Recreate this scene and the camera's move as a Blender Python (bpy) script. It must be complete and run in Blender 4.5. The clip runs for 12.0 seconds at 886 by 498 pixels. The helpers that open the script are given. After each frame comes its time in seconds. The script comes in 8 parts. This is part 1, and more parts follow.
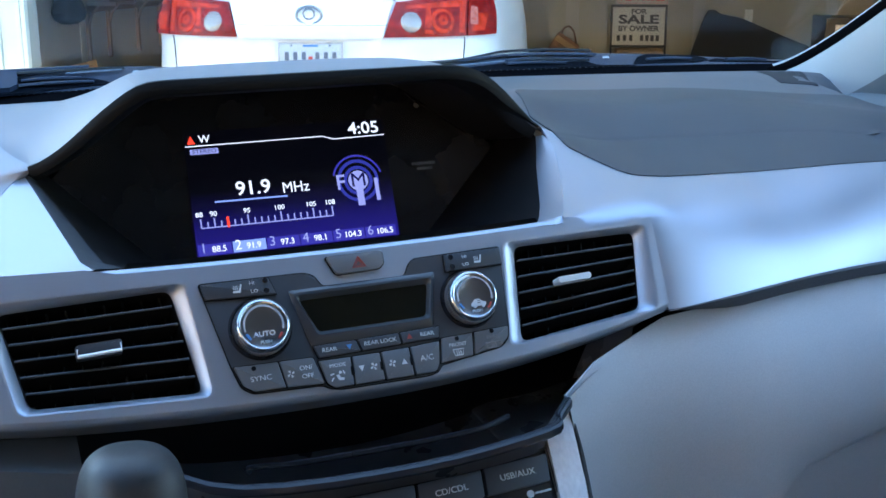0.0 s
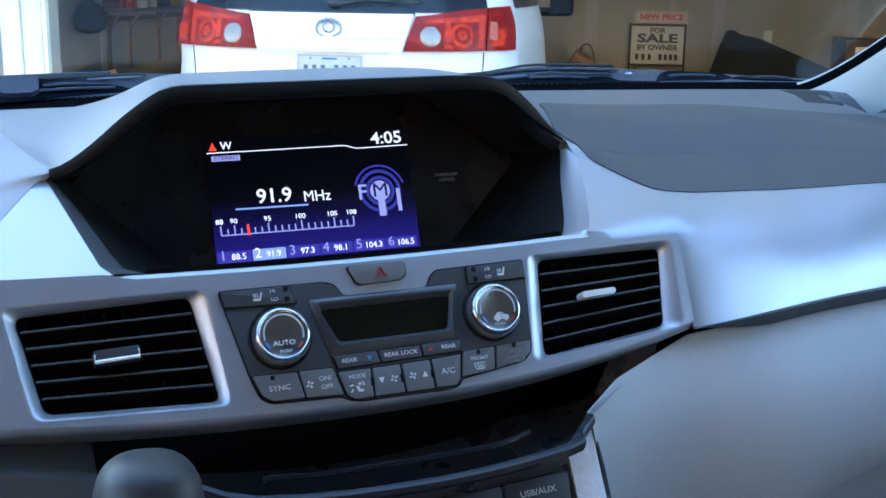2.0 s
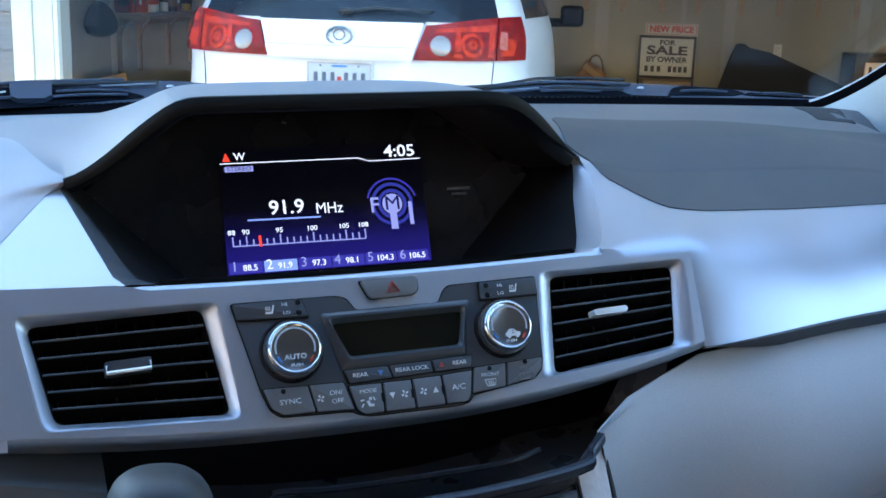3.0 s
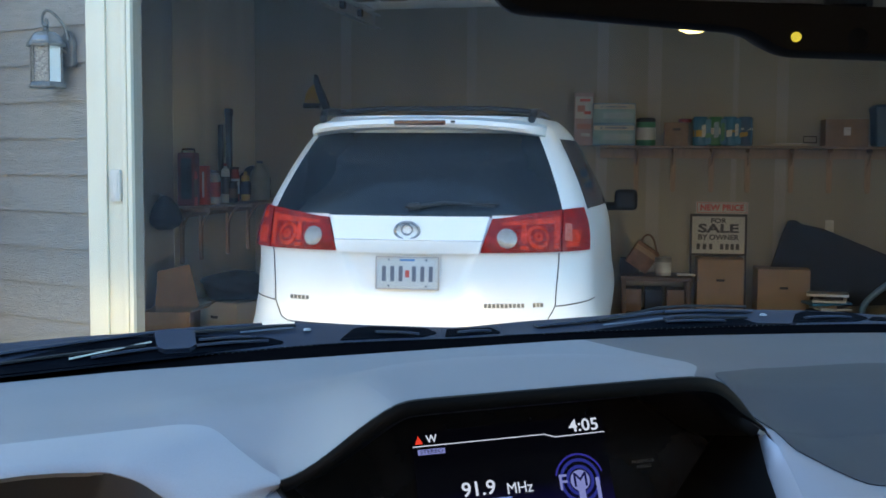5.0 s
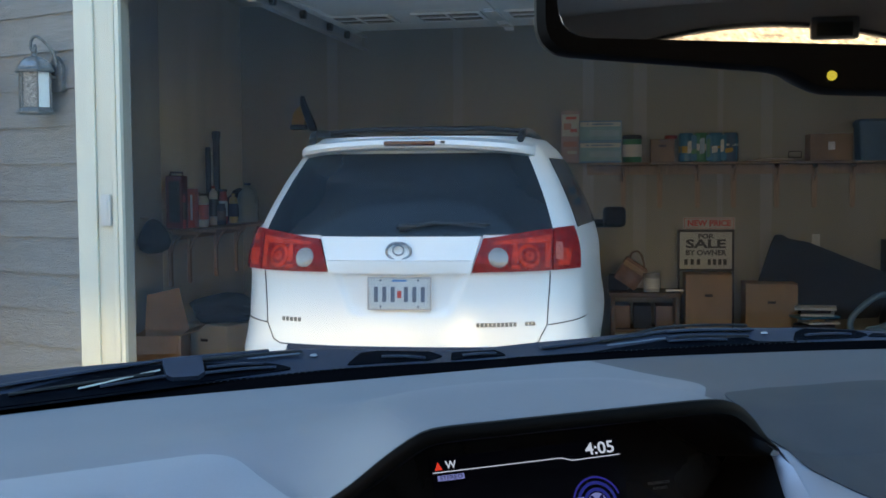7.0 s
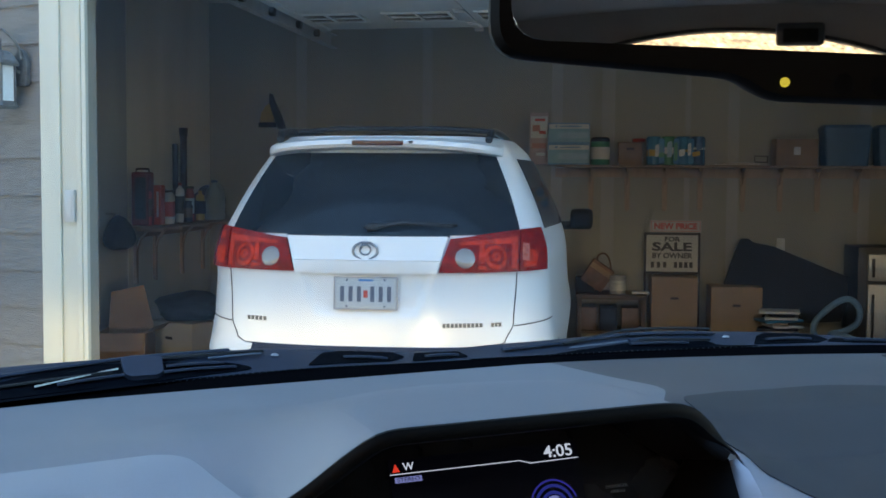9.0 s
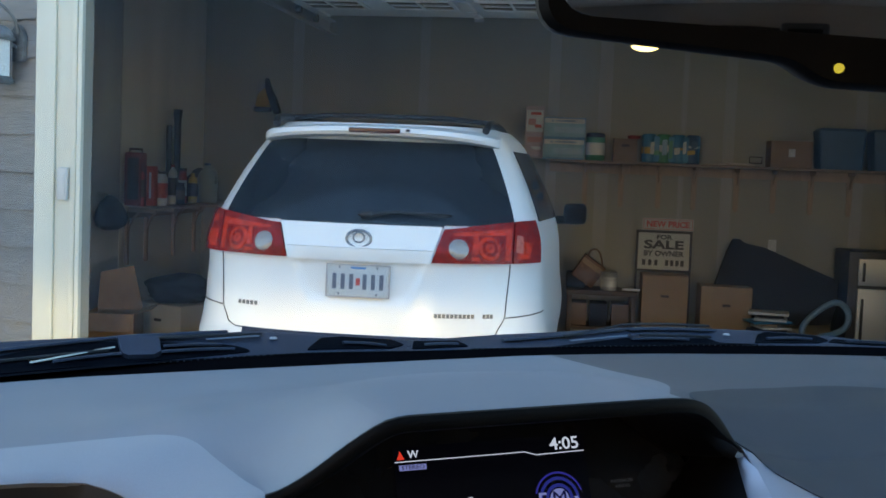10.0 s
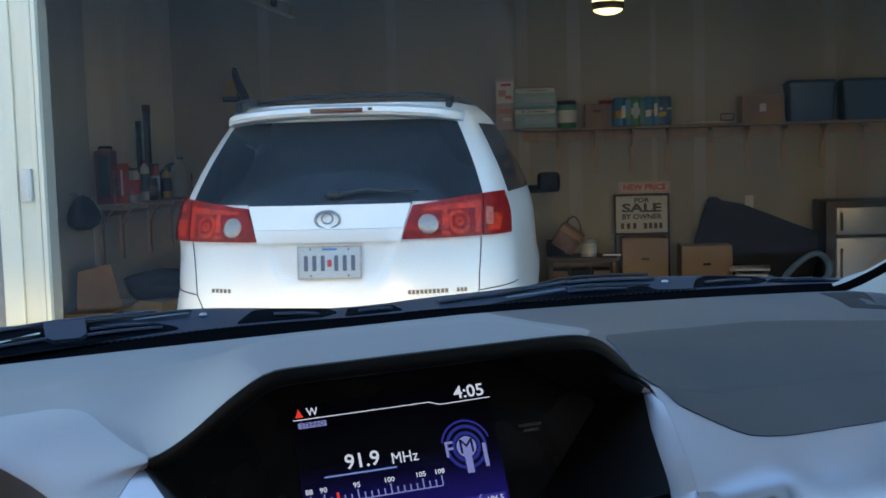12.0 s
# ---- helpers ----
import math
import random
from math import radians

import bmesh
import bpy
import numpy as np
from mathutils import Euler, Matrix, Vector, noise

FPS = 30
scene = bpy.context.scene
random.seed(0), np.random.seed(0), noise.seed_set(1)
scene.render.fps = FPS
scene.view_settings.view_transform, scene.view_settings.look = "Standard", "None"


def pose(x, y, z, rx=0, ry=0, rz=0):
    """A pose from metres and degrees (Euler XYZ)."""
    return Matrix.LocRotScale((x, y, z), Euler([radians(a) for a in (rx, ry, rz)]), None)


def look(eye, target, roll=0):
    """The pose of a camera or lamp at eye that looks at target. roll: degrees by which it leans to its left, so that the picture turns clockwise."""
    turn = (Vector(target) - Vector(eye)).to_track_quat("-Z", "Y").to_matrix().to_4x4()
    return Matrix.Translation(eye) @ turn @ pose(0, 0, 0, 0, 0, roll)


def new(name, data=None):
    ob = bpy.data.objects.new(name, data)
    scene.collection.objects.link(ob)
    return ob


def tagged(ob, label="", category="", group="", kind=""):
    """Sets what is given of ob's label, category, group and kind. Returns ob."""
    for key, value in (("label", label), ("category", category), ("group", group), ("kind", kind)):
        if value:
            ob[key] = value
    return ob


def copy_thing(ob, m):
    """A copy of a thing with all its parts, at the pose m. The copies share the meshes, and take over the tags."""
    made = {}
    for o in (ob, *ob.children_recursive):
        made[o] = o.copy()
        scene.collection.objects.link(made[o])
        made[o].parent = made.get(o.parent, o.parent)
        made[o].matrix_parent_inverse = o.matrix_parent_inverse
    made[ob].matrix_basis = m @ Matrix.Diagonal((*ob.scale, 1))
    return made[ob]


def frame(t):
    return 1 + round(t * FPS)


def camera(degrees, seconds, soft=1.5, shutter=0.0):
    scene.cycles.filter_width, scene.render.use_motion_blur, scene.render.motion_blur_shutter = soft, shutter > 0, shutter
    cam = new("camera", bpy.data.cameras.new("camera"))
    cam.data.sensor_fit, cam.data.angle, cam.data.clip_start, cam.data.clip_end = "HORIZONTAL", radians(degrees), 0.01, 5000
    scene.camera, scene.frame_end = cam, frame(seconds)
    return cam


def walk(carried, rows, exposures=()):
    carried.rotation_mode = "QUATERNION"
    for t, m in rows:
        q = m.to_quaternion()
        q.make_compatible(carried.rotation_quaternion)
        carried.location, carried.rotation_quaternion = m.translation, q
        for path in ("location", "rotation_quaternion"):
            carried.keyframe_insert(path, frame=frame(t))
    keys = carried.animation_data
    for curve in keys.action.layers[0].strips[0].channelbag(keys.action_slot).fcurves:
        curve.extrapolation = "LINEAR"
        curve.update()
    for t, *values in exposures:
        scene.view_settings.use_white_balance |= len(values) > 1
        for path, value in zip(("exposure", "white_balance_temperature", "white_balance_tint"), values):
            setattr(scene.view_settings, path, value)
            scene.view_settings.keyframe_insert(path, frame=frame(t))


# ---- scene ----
cam = camera(43.12, 12.0, soft=1.6)
PATH = [
    (0, (1.1020, 0.8105, 1.3719), (0.9260, 2.7414, 0.8813), 0.00),
    (0.5, (1.0972, 0.8163, 1.3714), (0.9114, 2.7469, 0.8833), 0.85),
    (1, (1.0956, 0.8181, 1.3699), (0.9070, 2.7448, 0.8677), 1.44),
    (1.5, (1.1018, 0.8214, 1.3672), (0.9156, 2.7501, 0.8719), 1.07),
    (2, (1.0941, 0.8200, 1.3663), (0.8932, 2.7551, 0.9023), 0.95),
    (2.5, (1.0932, 0.8204, 1.3673), (0.8813, 2.7560, 0.9104), 1.18),
    (2.7, (1.0923, 0.8201, 1.3678), (0.8803, 2.7563, 0.9137), 1.37),
    (4.3, (1.0180, 0.8357, 1.4327), (0.7866, 2.8032, 1.1576), 4.01),
    (4.5, (0.9975, 0.8307, 1.4471), (0.7452, 2.8054, 1.2544), 3.68),
    (5, (0.9580, 0.8125, 1.4621), (0.6627, 2.7848, 1.3114), 0.41),
    (5.5, (0.9273, 0.8026, 1.4732), (0.6383, 2.7763, 1.3282), 0.59),
    (6, (0.9313, 0.7948, 1.4769), (0.6798, 2.7762, 1.3728), 0.64),
    (6.5, (0.9280, 0.7958, 1.4731), (0.6674, 2.7757, 1.3642), 0.39),
    (7, (0.9333, 0.7976, 1.4708), (0.6627, 2.7757, 1.3528), -0.37),
    (7.5, (0.9347, 0.7964, 1.4725), (0.6911, 2.7782, 1.3588), -0.26),
    (7.7, (0.9348, 0.7985, 1.4724), (0.7104, 2.7830, 1.3646), -0.10),
    (9.5, (0.9411, 0.8064, 1.4704), (0.7311, 2.7914, 1.3461), 0.89),
    (10, (0.9194, 0.8160, 1.4654), (0.7234, 2.8019, 1.3323), 2.28),
    (10.5, (0.9331, 0.8075, 1.4667), (0.7448, 2.7935, 1.3242), 1.18),
    (11, (0.9456, 0.8132, 1.4627), (0.7621, 2.7994, 1.3168), 0.45),
    (11.5, (0.9675, 0.8219, 1.4479), (0.7854, 2.8076, 1.2944), 0.41),
    (12, (1.0047, 0.8328, 1.4398), (0.8290, 2.8179, 1.2713), -1.59),
]
walk(cam, [(t, look(eye, target, roll)) for t, eye, target, roll in PATH], [(0.0, 3.42, 5780, 6), (2.7, 3.42, 5820, 6), (4.3, 2.86, 6150, 6), (5.0, 2.56, 6100, 6), (5.6, 2.25, 6050, 6), (10.5, 2.28, 6100, 6), (12.0, 2.37, 6100, 6)])

# ---- light ----
SUN_EL, SUN_AZ = 23.0, 14.0  # the sun stands beyond the house, a little to the left of the garage axis
world = bpy.data.worlds.new("world")
scene.world = world
world.use_nodes = True
sky = world.node_tree.nodes.new("ShaderNodeTexSky")
sky.sky_type, sky.sun_disc = "NISHITA", False
sky.sun_elevation, sky.sun_rotation = radians(SUN_EL), radians(-SUN_AZ)
world.node_tree.links.new(sky.outputs["Color"], world.node_tree.nodes["Background"].inputs["Color"])
world.node_tree.nodes["Background"].inputs["Strength"].default_value = 0.15
sun = new("sun", bpy.data.lights.new("sun", "SUN"))
sun.data.energy, sun.data.angle, sun.data.color = 4.5, radians(0.5), (1.0, 0.86, 0.66)
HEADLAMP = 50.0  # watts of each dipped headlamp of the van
s_dir = Vector((-math.sin(radians(SUN_AZ)) * math.cos(radians(SUN_EL)), math.cos(radians(SUN_AZ)) * math.cos(radians(SUN_EL)), math.sin(radians(SUN_EL))))
sun.matrix_world = look((0, 0, 30), Vector((0, 0, 30)) - s_dir)

# ---- materials ----
MATS = {}


def nodes_of(name):
    m = bpy.data.materials.new(name)
    m.use_nodes = True
    nt = m.node_tree
    return m, nt, nt.nodes["Principled BSDF"]


def mat(name, col, rough=0.5, metal=0.0, grain=0.0, gscale=200.0, bump=0.0, bscale=400.0, spec=0.5, coat=0.0, island=0.0, stretch=(1, 1, 1), stain=0.0, sscale=4.0, rvar=0.0):
    """A painted, moulded or natural surface: base colour varied at two scales, with fine relief."""
    m, nt, b = nodes_of(name)
    N, L = nt.nodes, nt.links
    b.inputs["Roughness"].default_value, b.inputs["Metallic"].default_value = rough, metal
    b.inputs["Specular IOR Level"].default_value, b.inputs["Coat Weight"].default_value = spec, coat
    b.inputs["Coat Roughness"].default_value = 0.03
    b.inputs["Base Color"].default_value = (*col, 1)
    tc = N.new("ShaderNodeTexCoord")
    mp = N.new("ShaderNodeMapping")
    mp.inputs["Scale"].default_value = stretch
    L.new(tc.outputs["Object"], mp.inputs["Vector"])
    out = None
    if grain or stain or island:
        base = N.new("ShaderNodeRGB")
        base.outputs[0].default_value = (*col, 1)
        out = base.outputs[0]
        for amount, scale, detail in ((grain, gscale, 3.0), (stain, sscale, 5.0)):
            if amount:
                t = N.new("ShaderNodeTexNoise")
                t.inputs["Scale"].default_value, t.inputs["Detail"].default_value = scale, detail
                L.new(mp.outputs["Vector"], t.inputs["Vector"])
                r = N.new("ShaderNodeMapRange")
                r.inputs["From Min"].default_value, r.inputs["From Max"].default_value = 0.25, 0.75
                r.inputs["To Min"].default_value, r.inputs["To Max"].default_value = 1 - amount, 1 + amount
                L.new(t.outputs["Fac"], r.inputs["Value"])
                mx = N.new("ShaderNodeVectorMath")
                mx.operation = "SCALE"
                L.new(out, mx.inputs[0])
                L.new(r.outputs["Result"], mx.inputs["Scale"])
                out = mx.outputs["Vector"]
        if island:
            oi = N.new("ShaderNodeObjectInfo")
            r = N.new("ShaderNodeMapRange")
            r.inputs["To Min"].default_value, r.inputs["To Max"].default_value = 1 - island, 1 + island
            L.new(oi.outputs["Random"], r.inputs["Value"])
            mx = N.new("ShaderNodeVectorMath")
            mx.operation = "SCALE"
            L.new(out, mx.inputs[0])
            L.new(r.outputs["Result"], mx.inputs["Scale"])
            out = mx.outputs["Vector"]
        L.new(out, b.inputs["Base Color"])
    if rvar:
        t = N.new("ShaderNodeTexNoise")
        t.inputs["Scale"].default_value, t.inputs["Detail"].default_value = sscale * 2, 4
        L.new(mp.outputs["Vector"], t.inputs["Vector"])
        r = N.new("ShaderNodeMapRange")
        r.inputs["From Min"].default_value, r.inputs["From Max"].default_value = 0.3, 0.7
        r.inputs["To Min"].default_value, r.inputs["To Max"].default_value = rough - rvar, rough + rvar
        L.new(t.outputs["Fac"], r.inputs["Value"])
        L.new(r.outputs["Result"], b.inputs["Roughness"])
    if bump:
        t = N.new("ShaderNodeTexNoise")
        t.inputs["Scale"].default_value, t.inputs["Detail"].default_value = bscale, 2.0
        L.new(mp.outputs["Vector"], t.inputs["Vector"])
        bp = N.new("ShaderNodeBump")
        bp.inputs["Strength"].default_value, bp.inputs["Distance"].default_value = bump, 1.0 / bscale
        L.new(t.outputs["Fac"], bp.inputs["Height"])
        L.new(bp.outputs["Normal"], b.inputs["Normal"])
    MATS[name] = m
    return m


def glow(name, col, strength):
    m, nt, b = nodes_of(name)
    b.inputs["Base Color"].default_value = (0.005, 0.005, 0.006, 1)
    b.inputs["Roughness"].default_value = 0.25
    b.inputs["Emission Color"].default_value, b.inputs["Emission Strength"].default_value = (*col, 1), strength
    return m


def pane_mat(name, tint, gloss=1.0):
    """Clear or tinted sheet glass: what lies behind shows through, with a mirror sheen that grows at grazing angles."""
    m, nt, b = nodes_of(name)
    N, L = nt.nodes, nt.links
    N.remove(b)
    tr, gl, mx, fr, ml = N.new("ShaderNodeBsdfTransparent"), N.new("ShaderNodeBsdfGlossy"), N.new("ShaderNodeMixShader"), N.new("ShaderNodeFresnel"), N.new("ShaderNodeMath")
    tr.inputs["Color"].default_value = (*tint, 1)
    gl.inputs["Roughness"].default_value = 0.02
    fr.inputs["IOR"].default_value = 1.45
    ml.operation, ml.inputs[1].default_value = "MULTIPLY", gloss
    L.new(fr.outputs[0], ml.inputs[0])
    L.new(ml.outputs[0], mx.inputs[0])
    L.new(tr.outputs[0], mx.inputs[1])
    L.new(gl.outputs[0], mx.inputs[2])
    L.new(mx.outputs[0], N["Material Output"].inputs["Surface"])
    return m


# darker copy of the dash vinyl; the passenger side's weaker light is painted in
DASH_SHADED = mat("dash_grey_vinyl_shaded", (0.098, 0.101, 0.114), 0.48, grain=0.06, gscale=900, bump=0.25, bscale=1500, stain=0.05, sscale=6)
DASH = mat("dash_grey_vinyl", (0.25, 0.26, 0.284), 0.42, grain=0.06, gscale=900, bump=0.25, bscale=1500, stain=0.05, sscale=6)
HOODSKIN = mat("instrument_hood_vinyl", (0.37, 0.38, 0.405), 0.52, grain=0.06, gscale=900, bump=0.25, bscale=1500, stain=0.05, sscale=6)
PAD = mat("airbag_grey_vinyl", (0.045, 0.048, 0.056), 0.55, grain=0.07, gscale=900, bump=0.3, bscale=1400, stain=0.05, sscale=8)
SILVER = mat("silver_painted_plastic", (0.43, 0.45, 0.51), 0.40, metal=0.75, grain=0.04, gscale=2500, stain=0.03, sscale=9, rvar=0.03)
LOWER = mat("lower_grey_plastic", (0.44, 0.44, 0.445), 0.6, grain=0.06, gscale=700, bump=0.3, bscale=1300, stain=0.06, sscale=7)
BLACKP = mat("black_plastic", (0.012, 0.012, 0.014), 0.42, grain=0.2, gscale=700, bump=0.15, bscale=1200)
BLACKD = mat("deep_black_plastic", (0.0045, 0.0045, 0.0052), 0.5, spec=0.15, grain=0.2, gscale=700)
BLACKG = mat("gloss_black_plastic", (0.014, 0.014, 0.017), 0.2, coat=0.1, stain=0.2, sscale=20, rvar=0.04)
RIMM = mat("dark_rubbery_rim", (0.0042, 0.0044, 0.0046), 0.6, spec=0.15, grain=0.15, gscale=900, bump=0.25, bscale=1500)
HOODIN = mat("matt_black_hood_lining", (0.0105, 0.0105, 0.0115), 0.5, spec=0.2, grain=0.15, gscale=900, bump=0.2, bscale=1500)
CHAR = mat("charcoal_plastic", (0.040, 0.042, 0.049), 0.48, grain=0.1, gscale=1500, bump=0.15, bscale=2000, rvar=0.05, sscale=12)
CAPM = mat("satin_black_cap", (0.022, 0.022, 0.025), 0.6, spec=0.1, stain=0.1, sscale=30)
BTN = mat("button_charcoal", (0.052, 0.055, 0.064), 0.45, grain=0.08, gscale=2000, bump=0.1, bscale=2500)
BTNL = mat("button_warm_grey", (0.125, 0.127, 0.135), 0.45, grain=0.08, gscale=2000, bump=0.1, bscale=2500)
CHROME = mat("satin_chrome", (0.52, 0.54, 0.58), 0.18, metal=1.0, rvar=0.05, sscale=60)
MARK = mat("white_print", (0.62, 0.64, 0.66), 0.5)
FRAMEM = mat("satin_charcoal_frame", (0.050, 0.053, 0.060), 0.34, metal=0.2, grain=0.06, gscale=1500)
MARKS = mat("silver_print", (0.42, 0.45, 0.50), 0.4)
MARKG = mat("grey_print", (0.22, 0.22, 0.23), 0.5)
MARKR = mat("red_print", (0.35, 0.04, 0.03), 0.5)
MARKB = mat("blue_print", (0.08, 0.22, 0.5), 0.5)
LEATHER = mat("black_leather", (0.030, 0.031, 0.034), 0.48, grain=0.12, gscale=900, bump=0.22, bscale=2200)
COWLM = mat("cowl_grey_blue_plastic", (0.032, 0.041, 0.066), 0.45, spec=0.22, grain=0.15, gscale=300, bump=0.2, bscale=600, stain=0.2, sscale=15)
COWLK = mat("cowl_opening_shade", (0.005, 0.006, 0.009), 0.7, spec=0.01, grain=0.2, gscale=300, bump=0.2, bscale=500, stain=0.2, sscale=15)
LININGM = mat("dark_grey_lining", (0.045, 0.047, 0.053), 0.55, grain=0.1, gscale=900, bump=0.2, bscale=1500, stain=0.05, sscale=8)
TRAYM = mat("tray_black_plastic", (0.062, 0.062, 0.070), 0.30, spec=0.5, grain=0.1, gscale=900, stain=0.2, sscale=14, rvar=0.05)
FRIT = mat("black_ceramic_band", (0.004, 0.004, 0.005), 0.6, spec=0.0, grain=0.2, gscale=300)
RUBBER = mat("rubber", (0.012, 0.012, 0.013), 0.65, grain=0.2, gscale=300)
LINER = mat("headliner_cloth", (0.42, 0.365, 0.31), 0.9, grain=0.1, gscale=900, bump=0.3, bscale=1200)
PILLAR = mat("pillar_light_grey_plastic", (0.36, 0.37, 0.385), 0.55, grain=0.04, gscale=900, bump=0.2, bscale=1200)
OUTM = mat("outlet_dark_grey", (0.022, 0.022, 0.028), 0.6, spec=0.3, grain=0.1, gscale=900)
KNEED = mat("shaded_knee_and_lining_grey", (0.075, 0.077, 0.082), 0.6, grain=0.06, gscale=700, bump=0.3, bscale=1300, stain=0.06, sscale=7)
DOORL = mat("door_grey_plastic", (0.16, 0.165, 0.175), 0.55, grain=0.06, gscale=900, bump=0.25, bscale=1300, stain=0.05, sscale=7)
SEATC = mat("grey_seat_cloth", (0.19, 0.185, 0.18), 0.9, grain=0.15, gscale=500, bump=0.3, bscale=700)
WHITECAR = mat("white_car_paint", (0.86, 0.87, 0.88), 0.34, coat=0.4, stain=0.03, sscale=3, grain=0.02, gscale=60)
TINT = mat("privacy_glass", (0.011, 0.016, 0.024), 0.10, spec=0.32, stain=0.3, sscale=3)
WHITECAR.node_tree.nodes["Principled BSDF"].inputs["Coat Roughness"].default_value = 0.28
LAMPR = mat("red_lens", (0.24, 0.006, 0.004), 0.14, coat=0.04, spec=0.10, stain=0.6, sscale=34)
LAMPO = mat("orange_red_lens", (0.56, 0.034, 0.008), 0.16, coat=0.04, spec=0.1, stain=0.5, sscale=40)
LAMPP = mat("pale_red_lens", (0.50, 0.15, 0.11), 0.14, coat=0.3, spec=0.3, stain=0.3, sscale=50)
LAMPG = mat("lens_rib_grey", (0.22, 0.20, 0.19), 0.3, stain=0.2, sscale=40)
BADGEM = mat("grey_plated_plastic", (0.16, 0.165, 0.175), 0.35, metal=0.3, stain=0.2, sscale=60)
EMBM = mat("dull_chrome", (0.30, 0.31, 0.33), 0.28, metal=1.0, rvar=0.08, sscale=60)
LAMPW = mat("clear_lens", (0.34, 0.30, 0.27), 0.12, coat=0.8, metal=0.3, stain=0.25, sscale=60)
PLATEM = mat("plate_pale_blue", (0.50, 0.54, 0.57), 0.4, stain=0.06, sscale=20)
PLATEI = mat("plate_dark_print", (0.10, 0.12, 0.17), 0.5)
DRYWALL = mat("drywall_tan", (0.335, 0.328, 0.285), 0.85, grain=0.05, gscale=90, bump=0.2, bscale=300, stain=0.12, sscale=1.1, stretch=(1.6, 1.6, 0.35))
CEILM = mat("ceiling_white", (0.60, 0.58, 0.52), 0.9, grain=0.05, gscale=60, stain=0.07, sscale=1.5)
TAPE = mat("drywall_joint_compound", (0.375, 0.375, 0.355), 0.85, stain=0.10, sscale=3, grain=0.04, gscale=80)
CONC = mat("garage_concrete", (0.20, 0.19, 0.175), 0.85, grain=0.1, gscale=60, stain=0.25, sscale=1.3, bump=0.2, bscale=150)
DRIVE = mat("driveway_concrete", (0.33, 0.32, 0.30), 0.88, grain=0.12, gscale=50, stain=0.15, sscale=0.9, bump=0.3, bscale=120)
SIDING = mat("grey_fibre_cement_siding", (0.30, 0.295, 0.29), 0.75, grain=0.16, gscale=34, bump=0.9, bscale=70, stain=0.07, sscale=3, island=0.05, stretch=(0.25, 0.25, 3.5))
TRIMW = mat("cream_white_trim_paint", (0.70, 0.70, 0.60), 0.55, grain=0.04, gscale=40, stain=0.05, sscale=5, stretch=(3, 3, 0.4))
DOORW = mat("white_steel_door", (0.60, 0.61, 0.60), 0.5, grain=0.04, gscale=40, stain=0.06, sscale=3)
GALV = mat("galvanised_steel", (0.42, 0.43, 0.45), 0.45, metal=0.8, stain=0.2, sscale=20)
LANTM = mat("weathered_pewter", (0.15, 0.16, 0.165), 0.5, metal=0.5, stain=0.35, sscale=40)
BRONZE = mat("weathered_bronze", (0.07, 0.065, 0.062), 0.5, metal=0.6, stain=0.3, sscale=40)
SHELFW = mat("shelf_board_wood", (0.27, 0.205, 0.16), 0.7, grain=0.15, gscale=14, stain=0.12, sscale=3, stretch=(0.3, 0.3, 6))
BRKW = mat("bracket_pine", (0.40, 0.30, 0.23), 0.7, grain=0.15, gscale=20, stain=0.12, sscale=6, stretch=(5, 5, 0.4))
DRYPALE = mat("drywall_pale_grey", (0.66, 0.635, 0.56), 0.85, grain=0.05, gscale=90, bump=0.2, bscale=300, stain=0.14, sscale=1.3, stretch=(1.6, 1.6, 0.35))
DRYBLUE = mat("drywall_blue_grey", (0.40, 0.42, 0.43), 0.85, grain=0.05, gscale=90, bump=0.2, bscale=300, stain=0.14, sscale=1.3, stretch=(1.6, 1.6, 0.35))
# near-white base stands in for the bright reflection of chrome
TABM = mat("white_chrome_sheen", (0.85, 0.86, 0.88), 0.30, metal=0.35, grain=0.03, gscale=900)
CARDP = mat("pale_cardboard", (0.47, 0.42, 0.34), 0.85, grain=0.06, gscale=40, stain=0.12, sscale=5, bump=0.2, bscale=300)
CARD = mat("corrugated_cardboard", (0.34, 0.235, 0.14), 0.85, grain=0.08, gscale=40, stain=0.12, sscale=5, bump=0.2, bscale=300)
CARDD = mat("old_cardboard", (0.24, 0.165, 0.10), 0.85, grain=0.1, gscale=40, stain=0.18, sscale=5)
BLACKMAT = mat("black_felt_sheet", (0.016, 0.018, 0.022), 0.85, grain=0.25, gscale=60, bump=0.3, bscale=120)
DARKWOOD = mat("dark_stained_wood", (0.085, 0.055, 0.036), 0.6, grain=0.3, gscale=18, stain=0.2, sscale=5, stretch=(0.4, 4, 4))
PRINTCARD = mat("printed_cardboard", (0.17, 0.095, 0.06), 0.75, grain=0.3, gscale=22, stain=0.5, sscale=9)
SIGNW = mat("sign_white", (0.50, 0.50, 0.47), 0.5, stain=0.05, sscale=9)
SIGNK = mat("sign_black", (0.02, 0.022, 0.03), 0.5, stain=0.1, sscale=9)
SIGNR = mat("sign_red", (0.55, 0.05, 0.05), 0.5)
STEELF = mat("brushed_steel_panel", (0.42, 0.42, 0.41), 0.4, metal=0.6, grain=0.08, gscale=60, stretch=(8, 8, 0.3))


def paint(name, col, rough=0.5, **k):
    k.setdefault("stain", 0.12)
    k.setdefault("sscale", 14)
    return mat(name, col, rough, **k)


